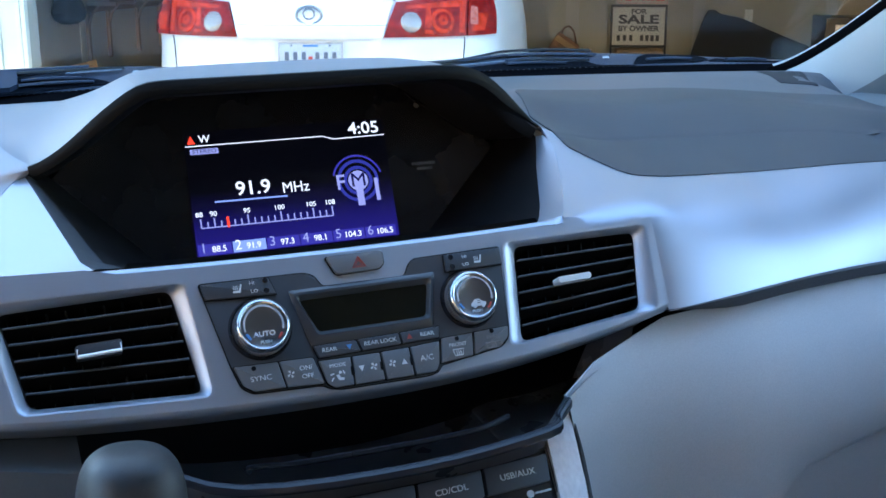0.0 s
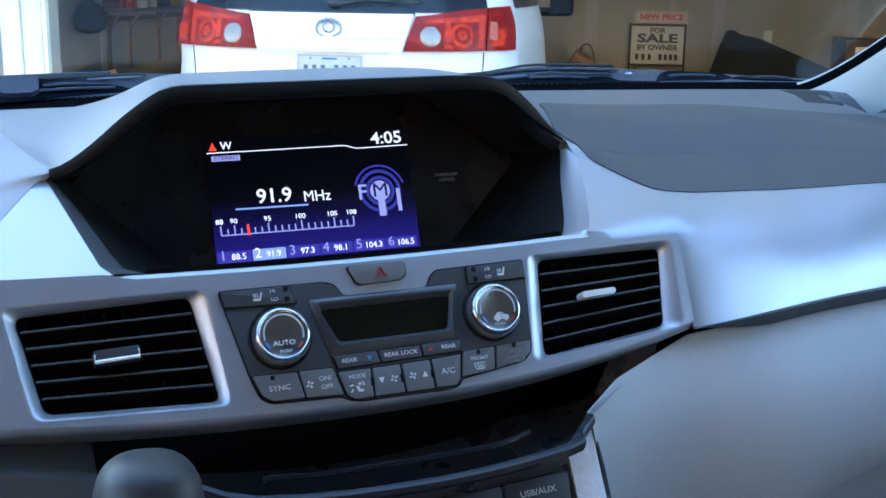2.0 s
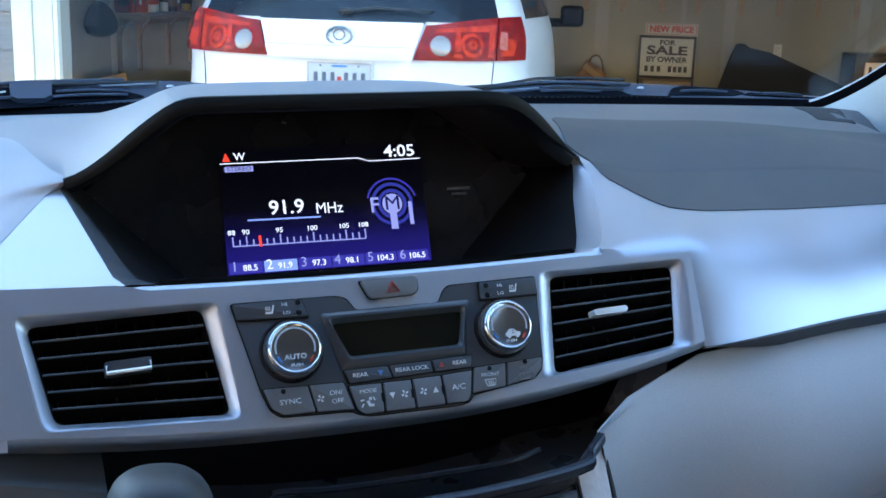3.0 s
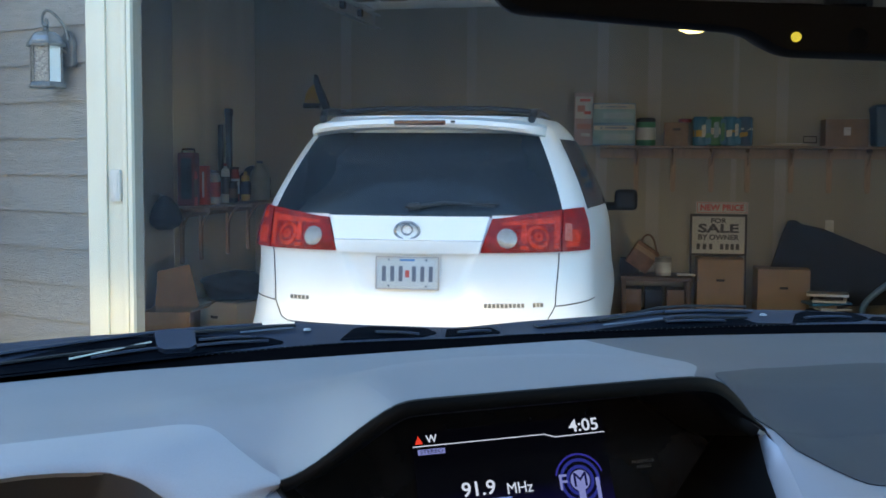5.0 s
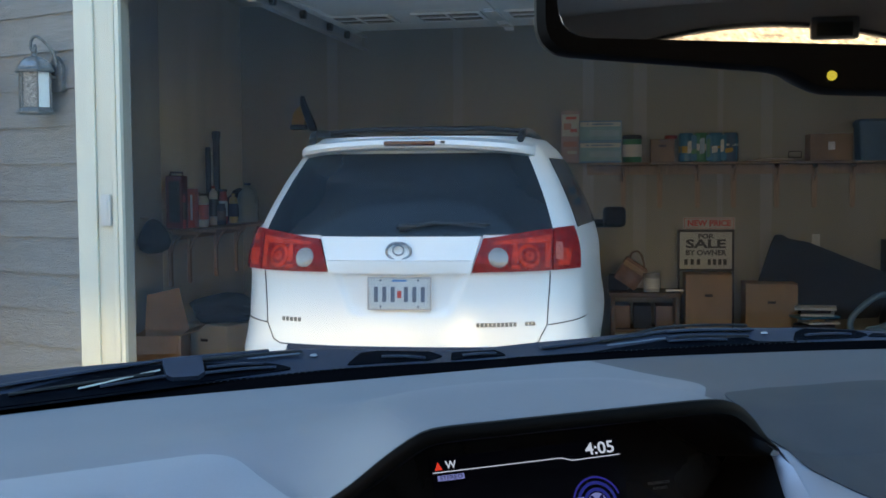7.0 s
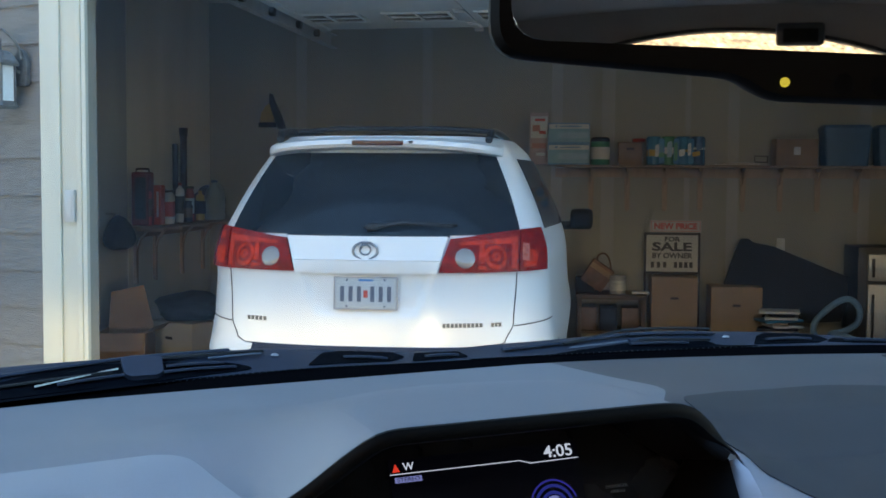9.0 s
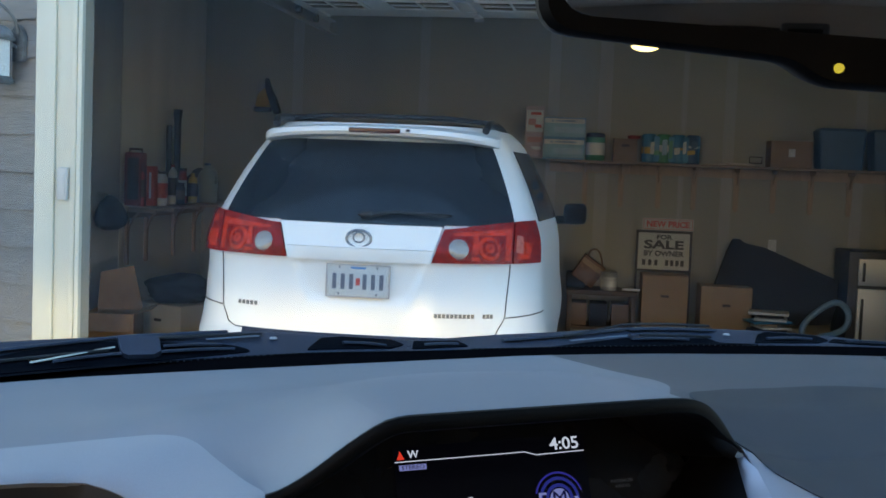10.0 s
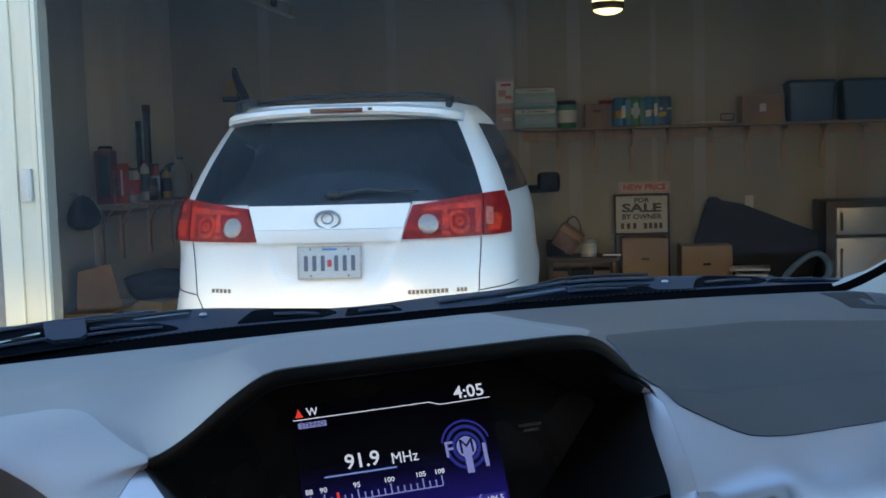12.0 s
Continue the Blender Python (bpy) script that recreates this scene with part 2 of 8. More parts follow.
BLUEBX = paint("blue_carton", (0.10, 0.24, 0.40))
TEALP = paint("pale_teal_print", (0.22, 0.37, 0.43))
PALEB = paint("pale_blue_print", (0.30, 0.42, 0.52))
PALEPK = paint("pale_pink_carton", (0.40, 0.31, 0.31))
PINKP = paint("faded_pink_print", (0.42, 0.20, 0.18))
WHITEBX = paint("white_carton", (0.55, 0.55, 0.53))
REDBX = paint("red_plastic", (0.30, 0.03, 0.025))
REDLBL = paint("red_label", (0.45, 0.06, 0.05))
TEAL = paint("teal_wrap", (0.025, 0.16, 0.30), 0.3)
GREENP = paint("green_plastic", (0.04, 0.20, 0.10), 0.4)
TOTE = paint("blue_tote_plastic", (0.035, 0.09, 0.18), 0.45)
BROWNP = paint("brown_plastic", (0.12, 0.07, 0.045), 0.5)
YELLOW = paint("yellow_plastic", (0.46, 0.29, 0.045), 0.45)
JUGM = paint("milky_plastic_jug", (0.27, 0.31, 0.29), 0.4)
NAVY = paint("navy_fabric", (0.018, 0.022, 0.035), 0.9)
HOSEB = paint("blue_hose", (0.14, 0.23, 0.33), 0.45)
ORANGE = paint("orange_plastic", (0.8, 0.16, 0.03), 0.45)
LEAVES = mat("fallen_leaves", (0.27, 0.185, 0.095), 0.85, grain=1.0, gscale=9, stain=0.7, sscale=3.2, bump=0.9, bscale=26)
ROOFM = mat("asphalt_shingle", (0.06, 0.058, 0.056), 0.9, grain=0.3, gscale=40, stain=0.15, sscale=2)
PAPERW = paint("white_paper", (0.62, 0.62, 0.60))
MIRROR = mat("mirror_silver", (0.86, 0.87, 0.88), 0.015, metal=1.0)
WSGLASS = pane_mat("windshield_glass", (0.90, 0.94, 0.93), 0.10)
PRIVACY = pane_mat("smoke_glass", (0.55, 0.56, 0.57), 0.05)
ROOFG = mat("lantern_roof_glass", (0.30, 0.33, 0.36), 0.12, metal=0.5, spec=0.7, stain=0.3, sscale=40)
SEEDG = mat("seeded_lantern_glass", (0.20, 0.21, 0.21), 0.15, spec=0.8, grain=0.9, gscale=160, stain=0.4, sscale=60, bump=0.6, bscale=260)
LANTG = mat("lantern_glass_sheen", (0.72, 0.80, 0.82), 0.2, spec=0.6, stain=0.08, sscale=30)
LEDY = glow("amber_indicator", (0.95, 0.72, 0.06), 0.13)
BULB = glow("lit_warm_shade", (1.0, 0.64, 0.20), 1.3)


# ---- building helpers ----


def thing(name, label, category, m=None, group="", kind=""):
    """An Empty that carries the parts of one thing; m is its pose."""
    ob = new(name)
    ob.empty_display_size = 0.02
    if m is not None:
        ob.matrix_world = m
    return tagged(ob, label, category, group, kind)


def finish(bm, name, material, smooth=False):
    me = bpy.data.meshes.new(name)
    bmesh.ops.recalc_face_normals(bm, faces=bm.faces[:])
    bm.to_mesh(me)
    bm.free()
    for m in material if isinstance(material, (list, tuple)) else [material]:
        me.materials.append(m)
    if smooth:
        me.shade_smooth()
        me.set_sharp_from_angle(angle=radians(38))
    return me


def part(name, bm, material, parent, label="", smooth=True):
    ob = new(name, finish(bm, name, material, smooth))
    ob.parent = parent
    return tagged(ob, label)


def solo(name, bm, material, label, category="", m=None, kind="", group="", smooth=True):
    ob = new(name, finish(bm, name, material, smooth))
    if m is not None:
        ob.matrix_world = m
    return tagged(ob, label, category, group, kind)


def box(bm, c, s, bevel=0.0, m=None, seg=2):
    r = bmesh.ops.create_cube(bm, size=1.0)["verts"]
    for v in r:
        v.co = Vector((v.co.x * s[0], v.co.y * s[1], v.co.z * s[2]))
    if bevel:
        es = list({e for v in r for e in v.link_edges})
        r = bmesh.ops.bevel(bm, geom=es, offset=bevel, segments=seg, profile=0.6, affect="EDGES")["verts"]
        r = list({v for f in {f for v in r for f in v.link_faces} for v in f.verts})
    for v in r:
        v.co = v.co + Vector(c)
        if m is not None:
            v.co = m @ v.co
    return bm


def ring_loft(bm, rings, caps=True, closed=True):
    vs = [[bm.verts.new(p) for p in r] for r in rings]
    n = len(vs[0])
    for a, b in zip(vs, vs[1:]):
        for i in range(n if closed else n - 1):
            j = (i + 1) % n
            bm.faces.new((a[i], a[j], b[j], b[i]))
    if caps:
        bm.faces.new(vs[0][::-1])
        bm.faces.new(vs[-1])
    return bm


def slab(bm, rows, depth):
    """A sheet through rows of points, thickened by the vector depth."""
    d = Vector(depth)
    n, k = len(rows), len(rows[0])
    a = [[bm.verts.new(Vector(p)) for p in r] for r in rows]
    b = [[bm.verts.new(Vector(p) + d) for p in r] for r in rows]
    for i in range(n - 1):
        for j in range(k - 1):
            bm.faces.new((a[i][j], a[i][j + 1], a[i + 1][j + 1], a[i + 1][j]))
            bm.faces.new((b[i][j], b[i + 1][j], b[i + 1][j + 1], b[i][j + 1]))
    for i in range(n - 1):
        bm.faces.new((a[i][0], a[i + 1][0], b[i + 1][0], b[i][0]))
        bm.faces.new((a[i][-1], b[i][-1], b[i + 1][-1], a[i + 1][-1]))
    for j in range(k - 1):
        bm.faces.new((a[0][j], b[0][j], b[0][j + 1], a[0][j + 1]))
        bm.faces.new((a[-1][j], a[-1][j + 1], b[-1][j + 1], b[-1][j]))
    return bm


def prism(bm, poly, z0, z1, m=None, bevel=0.0):
    """A polygon in the plane, raised from z0 to z1; its upper rim may be bevelled."""
    m = m or Matrix()
    lo = [bm.verts.new((x, y, z0)) for x, y in poly]
    hi = [bm.verts.new((x, y, z1)) for x, y in poly]
    n = len(poly)
    top = bm.faces.new(hi)
    bm.faces.new(lo[::-1])
    for i in range(n):
        j = (i + 1) % n
        bm.faces.new((lo[i], lo[j], hi[j], hi[i]))
    made = lo + hi
    if bevel:
        r = bmesh.ops.bevel(bm, geom=list(top.edges), offset=bevel, segments=2, profile=0.6, affect="EDGES")
        made = list({v for f in r["faces"] for v in f.verts} | {v for v in lo if v.is_valid} | {v for v in hi if v.is_valid})
    for v in made:
        v.co = m @ v.co
    return bm


def rounded(poly, r, n=4):
    """A polygon with its corners rounded."""
    out, k = [], len(poly)
    for i in range(k):
        p, a, b = Vector(poly[i]), Vector(poly[i - 1]), Vector(poly[(i + 1) % k])
        d1, d2 = (a - p), (b - p)
        q = min(r, d1.length * 0.48, d2.length * 0.48)
        s, e = p + d1.normalized() * q, p + d2.normalized() * q
        for j in range(n + 1):
            t = j / n
            out.append(tuple((1 - t) ** 2 * s + 2 * t * (1 - t) * p + t * t * e))
    return out


def circle(c, r, n=32, ry=None):
    return [(c[0] + r * math.cos(2 * math.pi * i / n), c[1] + (ry or r) * math.sin(2 * math.pi * i / n)) for i in range(n)]


def turned(bm, profile, n=32, m=None):
    """A form turned on z from (radius, height) pairs."""
    m = m or Matrix()
    rings = [[m @ Vector((r * math.cos(2 * math.pi * i / n), r * math.sin(2 * math.pi * i / n), z)) for i in range(n)] for r, z in profile]
    return ring_loft(bm, rings)


def tube(bm, pts, r, n=10):
    pts = [Vector(p) for p in pts]
    rad = r if isinstance(r, (list, tuple)) else [r] * len(pts)
    rings, up = [], None
    for i, p in enumerate(pts):
        t = (pts[min(i + 1, len(pts) - 1)] - pts[max(i - 1, 0)]).normalized()
        up = up or (Vector((0, 0, 1)) if abs(t.z) < 0.9 else Vector((1, 0, 0)))
        side = t.cross(up).normalized()
        up = side.cross(t).normalized()
        rings.append([p + rad[i] * (math.cos(2 * math.pi * k / n) * side + math.sin(2 * math.pi * k / n) * up) for k in range(n)])
    return ring_loft(bm, rings)


def curve_pts(ctrl, n=8):
    """A smooth line through the control points."""
    c = [Vector(p) for p in ctrl]
    c = [c[0] * 2 - c[1]] + c + [c[-1] * 2 - c[-2]]
    out = []
    for i in range(1, len(c) - 2):
        for k in range(n):
            t = k / n
            out.append(0.5 * ((2 * c[i]) + (c[i + 1] - c[i - 1]) * t + (2 * c[i - 1] - 5 * c[i] + 4 * c[i + 1] - c[i + 2]) * t * t + (3 * c[i] - c[i - 1] - 3 * c[i + 1] + c[i + 2]) * t ** 3))
    return out + [c[-2]]


def lettering(parent, text, at, size, material, m, align="CENTER", name="lettering", wide=1.0, bold=0.0, slant=0.0, thick=0.0002):
    """Raised or printed words in the plane of m (x to the right, y up); size is the height of a capital."""
    cu = bpy.data.curves.new(name, "FONT")
    cu.body, cu.size, cu.align_x, cu.align_y = text, size / 0.70, align, "CENTER"
    cu.extrude, cu.offset, cu.shear, cu.resolution_u = thick, size * (0.05 if bold >= 0.045 else 0.03 if bold >= 0.015 else 0.016 if bold else 0.0), slant, 3
    tmp = bpy.data.objects.new("tmp", cu)
    me = bpy.data.meshes.new_from_object(tmp)
    bpy.data.objects.remove(tmp)
    me.name = name
    me.transform(m @ Matrix.Translation((at[0], at[1], 0)) @ Matrix.Diagonal((wide, 1, 1, 1)))
    me.materials.clear()
    me.materials.append(material)
    ob = new(name, me)
    ob.parent = parent
    return ob


def lerp(a, b, t):
    return a + (b - a) * t


def step(t):
    t = min(1.0, max(0.0, t))
    return t * t * (3 - 2 * t)


# ---- the ground, the house and its garage ----
JX, JY = -1.392, 6.13       # inner edge and face of the garage door's left jamb
LEFT, BACK, RIGHT, CEIL = -2.45, 11.28, 4.60, 3.16
bm = bmesh.new()
box(bm, (0, -147, -0.15), (600, 306, 0.3))
solo("ground", bm, DRIVE, "pale concrete driveway running up to the garage", kind="structure")
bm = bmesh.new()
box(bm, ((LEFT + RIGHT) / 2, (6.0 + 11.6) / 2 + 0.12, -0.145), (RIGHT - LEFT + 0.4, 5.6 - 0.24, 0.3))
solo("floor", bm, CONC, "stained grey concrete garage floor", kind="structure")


def wall(name, label, x0, x1, y0, y1, z0, z1, material=DRYWALL):
    b = bmesh.new()
    box(b, ((x0 + x1) / 2, (y0 + y1) / 2, (z0 + z1) / 2), (x1 - x0, y1 - y0, z1 - z0))
    return solo(name, b, material, label, kind="structure", smooth=False)


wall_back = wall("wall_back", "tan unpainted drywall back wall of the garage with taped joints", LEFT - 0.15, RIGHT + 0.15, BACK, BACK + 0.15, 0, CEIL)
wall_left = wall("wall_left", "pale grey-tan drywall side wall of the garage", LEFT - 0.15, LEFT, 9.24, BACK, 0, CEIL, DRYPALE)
# front stretch of the side wall, bluer and darker than the rest
wall("wall_left_front", "blue-grey front stretch of the garage side wall by the door", LEFT - 0.15, LEFT - 0.003, JY + 0.16, 9.24, 0, CEIL, DRYBLUE)
wall("wall_right", "tan drywall side wall of the garage", RIGHT, RIGHT + 0.15, JY + 0.16, BACK, 0, CEIL)
wall("ceiling", "pale drywall garage ceiling", LEFT - 0.15, RIGHT + 0.15, JY + 0.16, BACK + 0.15, CEIL, CEIL + 0.12, CEILM)
wall("wall_front_left", "inner drywall face beside the garage door opening", -1.66, JX - 0.03, JY + 0.02, JY + 0.16, 0, CEIL)
wall("wall_front_top", "house wall over the garage door opening", JX - 0.03, RIGHT + 0.15, JY + 0.02, JY + 0.16, 2.42, 2.88, TRIMW)
wall("wall_front_right", "house wall beside the garage door opening", RIGHT - 0.25, 7.0, JY + 0.02, JY + 0.16, 0, 2.42, SIDING)
# unseen house masses, added to keep low sun and sky off drive and dash
wall("wall_upper_storey", "unseen grey-sided upper storey added to block sky light", -1.7, 7.0, JY + 0.02, JY + 0.16, 2.88, 6.6, SIDING)
bm = bmesh.new()
prism(bm, [(JY - 0.35, 6.60), (16.4, 3.40), (11.2, 9.6)], -4.0, 14.0, Matrix(((0, 0, 1, 0), (1, 0, 0, 0), (0, 1, 0, 0), (0, 0, 0, 1))))
solo("house_roof", bm, ROOFM, "unseen dark shingled gable roof, raised to block the low sun", kind="structure", smooth=False)
bm = bmesh.new()
box(bm, (-3.35, 9.9, 3.3), (1.3, 8.0, 6.6))
solo("house_wing", bm, TRIMW, "unseen house wing added to block the low sun", kind="structure")
# taped joints on the back wall
for i, (x, wdt) in enumerate(((-1.55, 0.10), (-0.35, 0.09), (0.86, 0.10), (1.33, 0.12), (2.05, 0.05), (2.46, 0.10), (3.62, 0.10))):
    bm = bmesh.new()
    box(bm, (x, BACK - 0.0015, CEIL / 2 + 0.02), (wdt, 0.003, CEIL - 0.06))
    part("joint_tape", bm, TAPE, wall_back)

# garage door jamb: casing board, reveal and stops
trim = thing("trim_garage_door", "cream-white painted casing and jamb of the garage door", "door trim", kind="structure")
bm = bmesh.new()
box(bm, (-1.585, JY - 0.012, 1.28), (0.098, 0.024, 2.56), 0.003)
part("casing", bm, TRIMW, trim)
bm = bmesh.new()
box(bm, (-1.468, JY + 0.004, 1.28), (0.132, 0.024, 2.56), 0.003)
part("jamb_board", bm, TRIMW, trim)
for x, y, w in ((-1.438, JY - 0.014, 0.026), (-1.407, JY - 0.024, 0.022)):
    bm = bmesh.new()
    box(bm, (x, y, 1.28), (w, 0.02, 2.56), 0.004)
    part("door_stop", bm, TRIMW, trim)
bm = bmesh.new()
box(bm, (1.2, JY - 0.004, 2.50), (5.1, 0.03, 0.16), 0.003)
part("head_casing", bm, TRIMW, trim)
bm = bmesh.new()
box(bm, (-1.486, JY - 0.024, 1.345), (0.052, 0.030, 0.158), 0.008)
box(bm, (-1.486, JY - 0.041, 1.345), (0.034, 0.006, 0.125), 0.003)
solo("wireless_keypad", bm, DOORW, "small white plastic garage door keypad on the jamb", "keypad")

# lap siding on a wall that swings back from the casing
SWM = pose(-1.634, JY, 0, 0, 0, -24.0)
bm = bmesh.new()
box(bm, (-1.75, 0.085, 2.0), (3.5, 0.13, 4.0))
siding_wall = solo("wall_siding", bm, SIDING, "grey lap-sided house wall beside the garage", kind="structure", m=SWM, smooth=False)
EXPO = 0.188
for i in range(0, 20):
    bm = bmesh.new()
    z = 0.077 + EXPO * i
    if z < 0:
        continue
    ring_loft(bm, [[(x, 0.018, z), (x, -0.004 - 0.009, z), (x, -0.013, z + 0.01), (x, 0.003, z + EXPO + 0.02), (x, 0.018, z + EXPO + 0.02)] for x in (-3.5, 0.0)])
    part("siding_board", bm, SIDING, siding_wall, smooth=False)

# the open garage door lies under the ceiling
gd = thing("garage_door", "white sectional steel garage door with a row of small windows, open under the ceiling", "garage door", pose(-0.66, 8.03, 0, 0, 0, -4), kind="structure")
DZ = 2.455
for k, (y0, y1) in enumerate(((-0.27, 0.0), (-0.78, -0.275), (-1.29, -0.785), (-1.60, -1.295))):
    bm = bmesh.new()
    box(bm, (2.10, (y0 + y1) / 2, DZ + 0.025), (4.20, y1 - y0, 0.045), 0.006)
    sec = part("section", bm, DOORW, gd)
    for x in (0.06, 1.05, 2.1, 3.15, 4.14):
        bm = bmesh.new()
        box(bm, (x, (y0 + y1) / 2, DZ - 0.002), (0.05, y1 - y0 - 0.02, 0.012), 0.003)
        part("stile", bm, DOORW, sec)
    for x in (1.05, 2.1, 3.15):
        bm = bmesh.new()
        box(bm, (x, y1 - 0.01, DZ - 0.012), (0.06, 0.05, 0.008), 0.003)
        tube(bm, [(x - 0.03, y1, DZ - 0.018), (x + 0.03, y1, DZ - 0.018)], 0.007, 8)
        part("hinge", bm, GALV, sec)
    if k == 1:
        for j in range(7):
            x, yc = 0.23 + 0.545 * j, -0.525
            for dx in (-0.095, 0.095):
                for dy in (-0.075, 0.075):
                    bm = bmesh.new()
                    box(bm, (x + dx, yc + dy, DZ - 0.0035), (0.176, 0.136, 0.006), 0.001)
                    part("pane", bm, TINT, sec, "dark window pane")
            bm = bmesh.new()
            for px_, py_, w_, d_ in ((0, -0.152, 0.412, 0.024), (0, 0.152, 0.412, 0.024), (-0.195, 0, 0.024, 0.278), (0.195, 0, 0.024, 0.278), (0, 0, 0.020, 0.278), (-0.095, 0, 0.164, 0.020), (0.095, 0, 0.164, 0.020)):
                box(bm, (x + px_, yc + py_, DZ - 0.004), (w_, d_, 0.010), 0.002)
            part("window_frame", bm, DOORW, sec)
for x in (-0.735, 3.60):
    track = thing("door_track", "galvanised steel garage door track under the ceiling", "door track")
    track.matrix_world = pose(x, 7.37, 0, 0, 0, -3.5 if x < 0 else 0)
    bm = bmesh.new()
    box(bm, (0, 0, 2.43), (0.008, 2.14, 0.085), 0.002)
    box(bm, (0.022, 0, 2.388), (0.045, 2.14, 0.006))
    box(bm, (0.022, 0, 2.472), (0.045, 2.14, 0.006))
    part("rail", bm, GALV, track)
    for y in (-0.7, 0.2, 0.98):
        bm = bmesh.new()
        box(bm, (-0.01, y, 2.59), (0.035, 0.035, 0.27), 0.003)
        part("hanger", bm, GALV, track)
    for y in (-0.8, -0.3, 0.22, 0.60):
        bm = bmesh.new()
        turned(bm, [(0.006, -0.03), (0.024, -0.03), (0.026, 0), (0.006, 0.002)], 12, pose(0.05, y, 2.43, 0, 90, 0))
        part("roller", bm, BLACKP, track)

# hanging lamp in the garage
lamp = thing("ceiling_lamp", "lit amber glass lamp with a bronze band under the garage ceiling", "lamp", pose(1.52, 9.2, 2.545))
bm = bmesh.new()
turned(bm, [(0.002, -0.128), (0.05, -0.122), (0.09, -0.106), (0.114, -0.082), (0.112, -0.045), (0.112, 0.10), (0.10, 0.11), (0.02, 0.11)], 32)
part("shade", bm, BULB, lamp)
bm = bmesh.new()
turned(bm, [(0.10, -0.090), (0.1165, -0.090), (0.119, -0.080), (0.119, -0.042), (0.1165, -0.036), (0.10, -0.036)], 32)
part("band", bm, BRONZE, lamp, "dark bronze band")
bm = bmesh.new()
tube(bm, [(0, 0, 0.11), (0, 0, 0.616)], 0.01)
part("rod", bm, BRONZE, lamp)

# the sunlit bank behind the drive
bm = bmesh.new()
rows = []
for i in range(30):
    y = -14 - i * 1.3
    rows.append([(x, y, max(-0.02, (-(y) - 15.5) * 0.62) + 0.35 * noise.noise(Vector((x * 0.3, y * 0.3, 0))) - (0.4 if y > -15.4 else 0)) for x in np.linspace(-40, 40, 50)])
slab(bm, rows, (0, 0, -1.0))
solo("hillside", bm, LEAVES, "steep bank covered in sunlit golden fallen leaves", kind="structure")

# ---- the white minivan in the garage ----
CX, CY = 0.013, 5.985
car = thing("white_minivan", "white minivan parked nose-in in the garage, seen from its tailgate", "minivan", pose(CX, CY, 0))


def table(z, rows):
    for (z0, a), (z1, b) in zip(rows, rows[1:]):
        if z <= z1:
            return lerp(a, b, step((z - z0) / (z1 - z0)) if z > z0 else 0)
    return rows[-1][1]


def half(z):  # half the width of the body at a height
    if z > 1.10:
        k = min(1.0, max(0.0, (z - 1.10) / 0.64))
        return 0.856 - 0.085 * k - 0.185 * k ** 1.6 - 0.035 * step((z - 1.64) / 0.10)
    return table(z, ((0.2, 0.80), (0.45, 0.865), (0.72, 0.890), (0.80, 0.872), (1.05, 0.860), (1.10, 0.856)))


def rear(z):  # how far ahead of the tailgate's foot the rear face lies
    return table(z, ((0.2, 0.02), (0.42, -0.06), (0.64, -0.065), (0.70, 0.0), (0.98, 0.01), (1.06, 0.0), (1.22, 0.035))) if z < 1.22 else 0.035 + 0.40 * ((z - 1.22) / 0.42) ** 1.08


def flank(t):  # the body widens towards the doors and narrows to the nose
    return 1.0 + 0.095 * step(t / 0.36) - 0.10 * max(0, (t - 0.55) / 0.45) ** 2


def plate_recess(x, z):
    """Shallow tapered recess of the tailgate round the number plate."""
    if not 0.80 < z < 1.10:
        return 0.0
    edge = lerp(0.235, 0.312, (z - 0.855) / 0.20)
    return 0.020 * step((edge - abs(x)) / 0.05 + 0.5) * step((z - 0.835) / 0.05) * step((1.075 - z) / 0.02)


def skin(x, z, out=0.0):
    """A point on the rear of the body, over x and z, lifted off by out."""
    h, rc, n = half(z), lerp(0.58, 0.46, step((z - 1.2) / 0.4)), 2.5
    q = min(0.9995, abs(x) / h)
    y = rear(z) + rc * (1 - (1 - q ** n) ** (1 / n)) + plate_recess(x, z)
    if out:
        e = 0.01
        dx = (skin(min(x + e, h * 0.999), z)[1] - skin(max(x - e, -h * 0.999), z)[1]) / (2 * e)
        dz = (skin(x, z + e)[1] - skin(x, z - e)[1]) / (2 * e)
        k = math.sqrt(1 + dx * dx + dz * dz)
        return (x + out * dx / k, y - out / k, z + out * dz / k)
    return (x, y, z)


def patch(bm, edge_l, edge_r, zs, n, out, thick):
    """A panel on the rear between two edges given as functions of height."""
    a, b = [], []
    for z in zs:
        xs = [lerp(edge_l(z), edge_r(z), i / n) for i in range(n + 1)]
        a.append([skin(x, z, out) for x in xs])
        b.append([skin(x, z, out - thick) for x in xs])
    va = [[bm.verts.new(p) for p in r] for r in a]
    vb = [[bm.verts.new(p) for p in r] for r in b]
    m, k = len(va), n + 1
    for i in range(m - 1):
        for j in range(k - 1):
            bm.faces.new((va[i][j], va[i][j + 1], va[i + 1][j + 1], va[i + 1][j]))
            bm.faces.new((vb[i][j], vb[i + 1][j], vb[i + 1][j + 1], vb[i][j + 1]))
        for j in (0, k - 1):
            bm.faces.new((va[i][j], va[i + 1][j], vb[i + 1][j], vb[i][j]))
    for i in (0, m - 1):
        for j in range(k - 1):
            bm.faces.new((va[i][j], va[i][j + 1], vb[i][j + 1], vb[i][j]))
    return bm


def frange(a, b, n):
    return [lerp(a, b, i / n) for i in range(n + 1)]


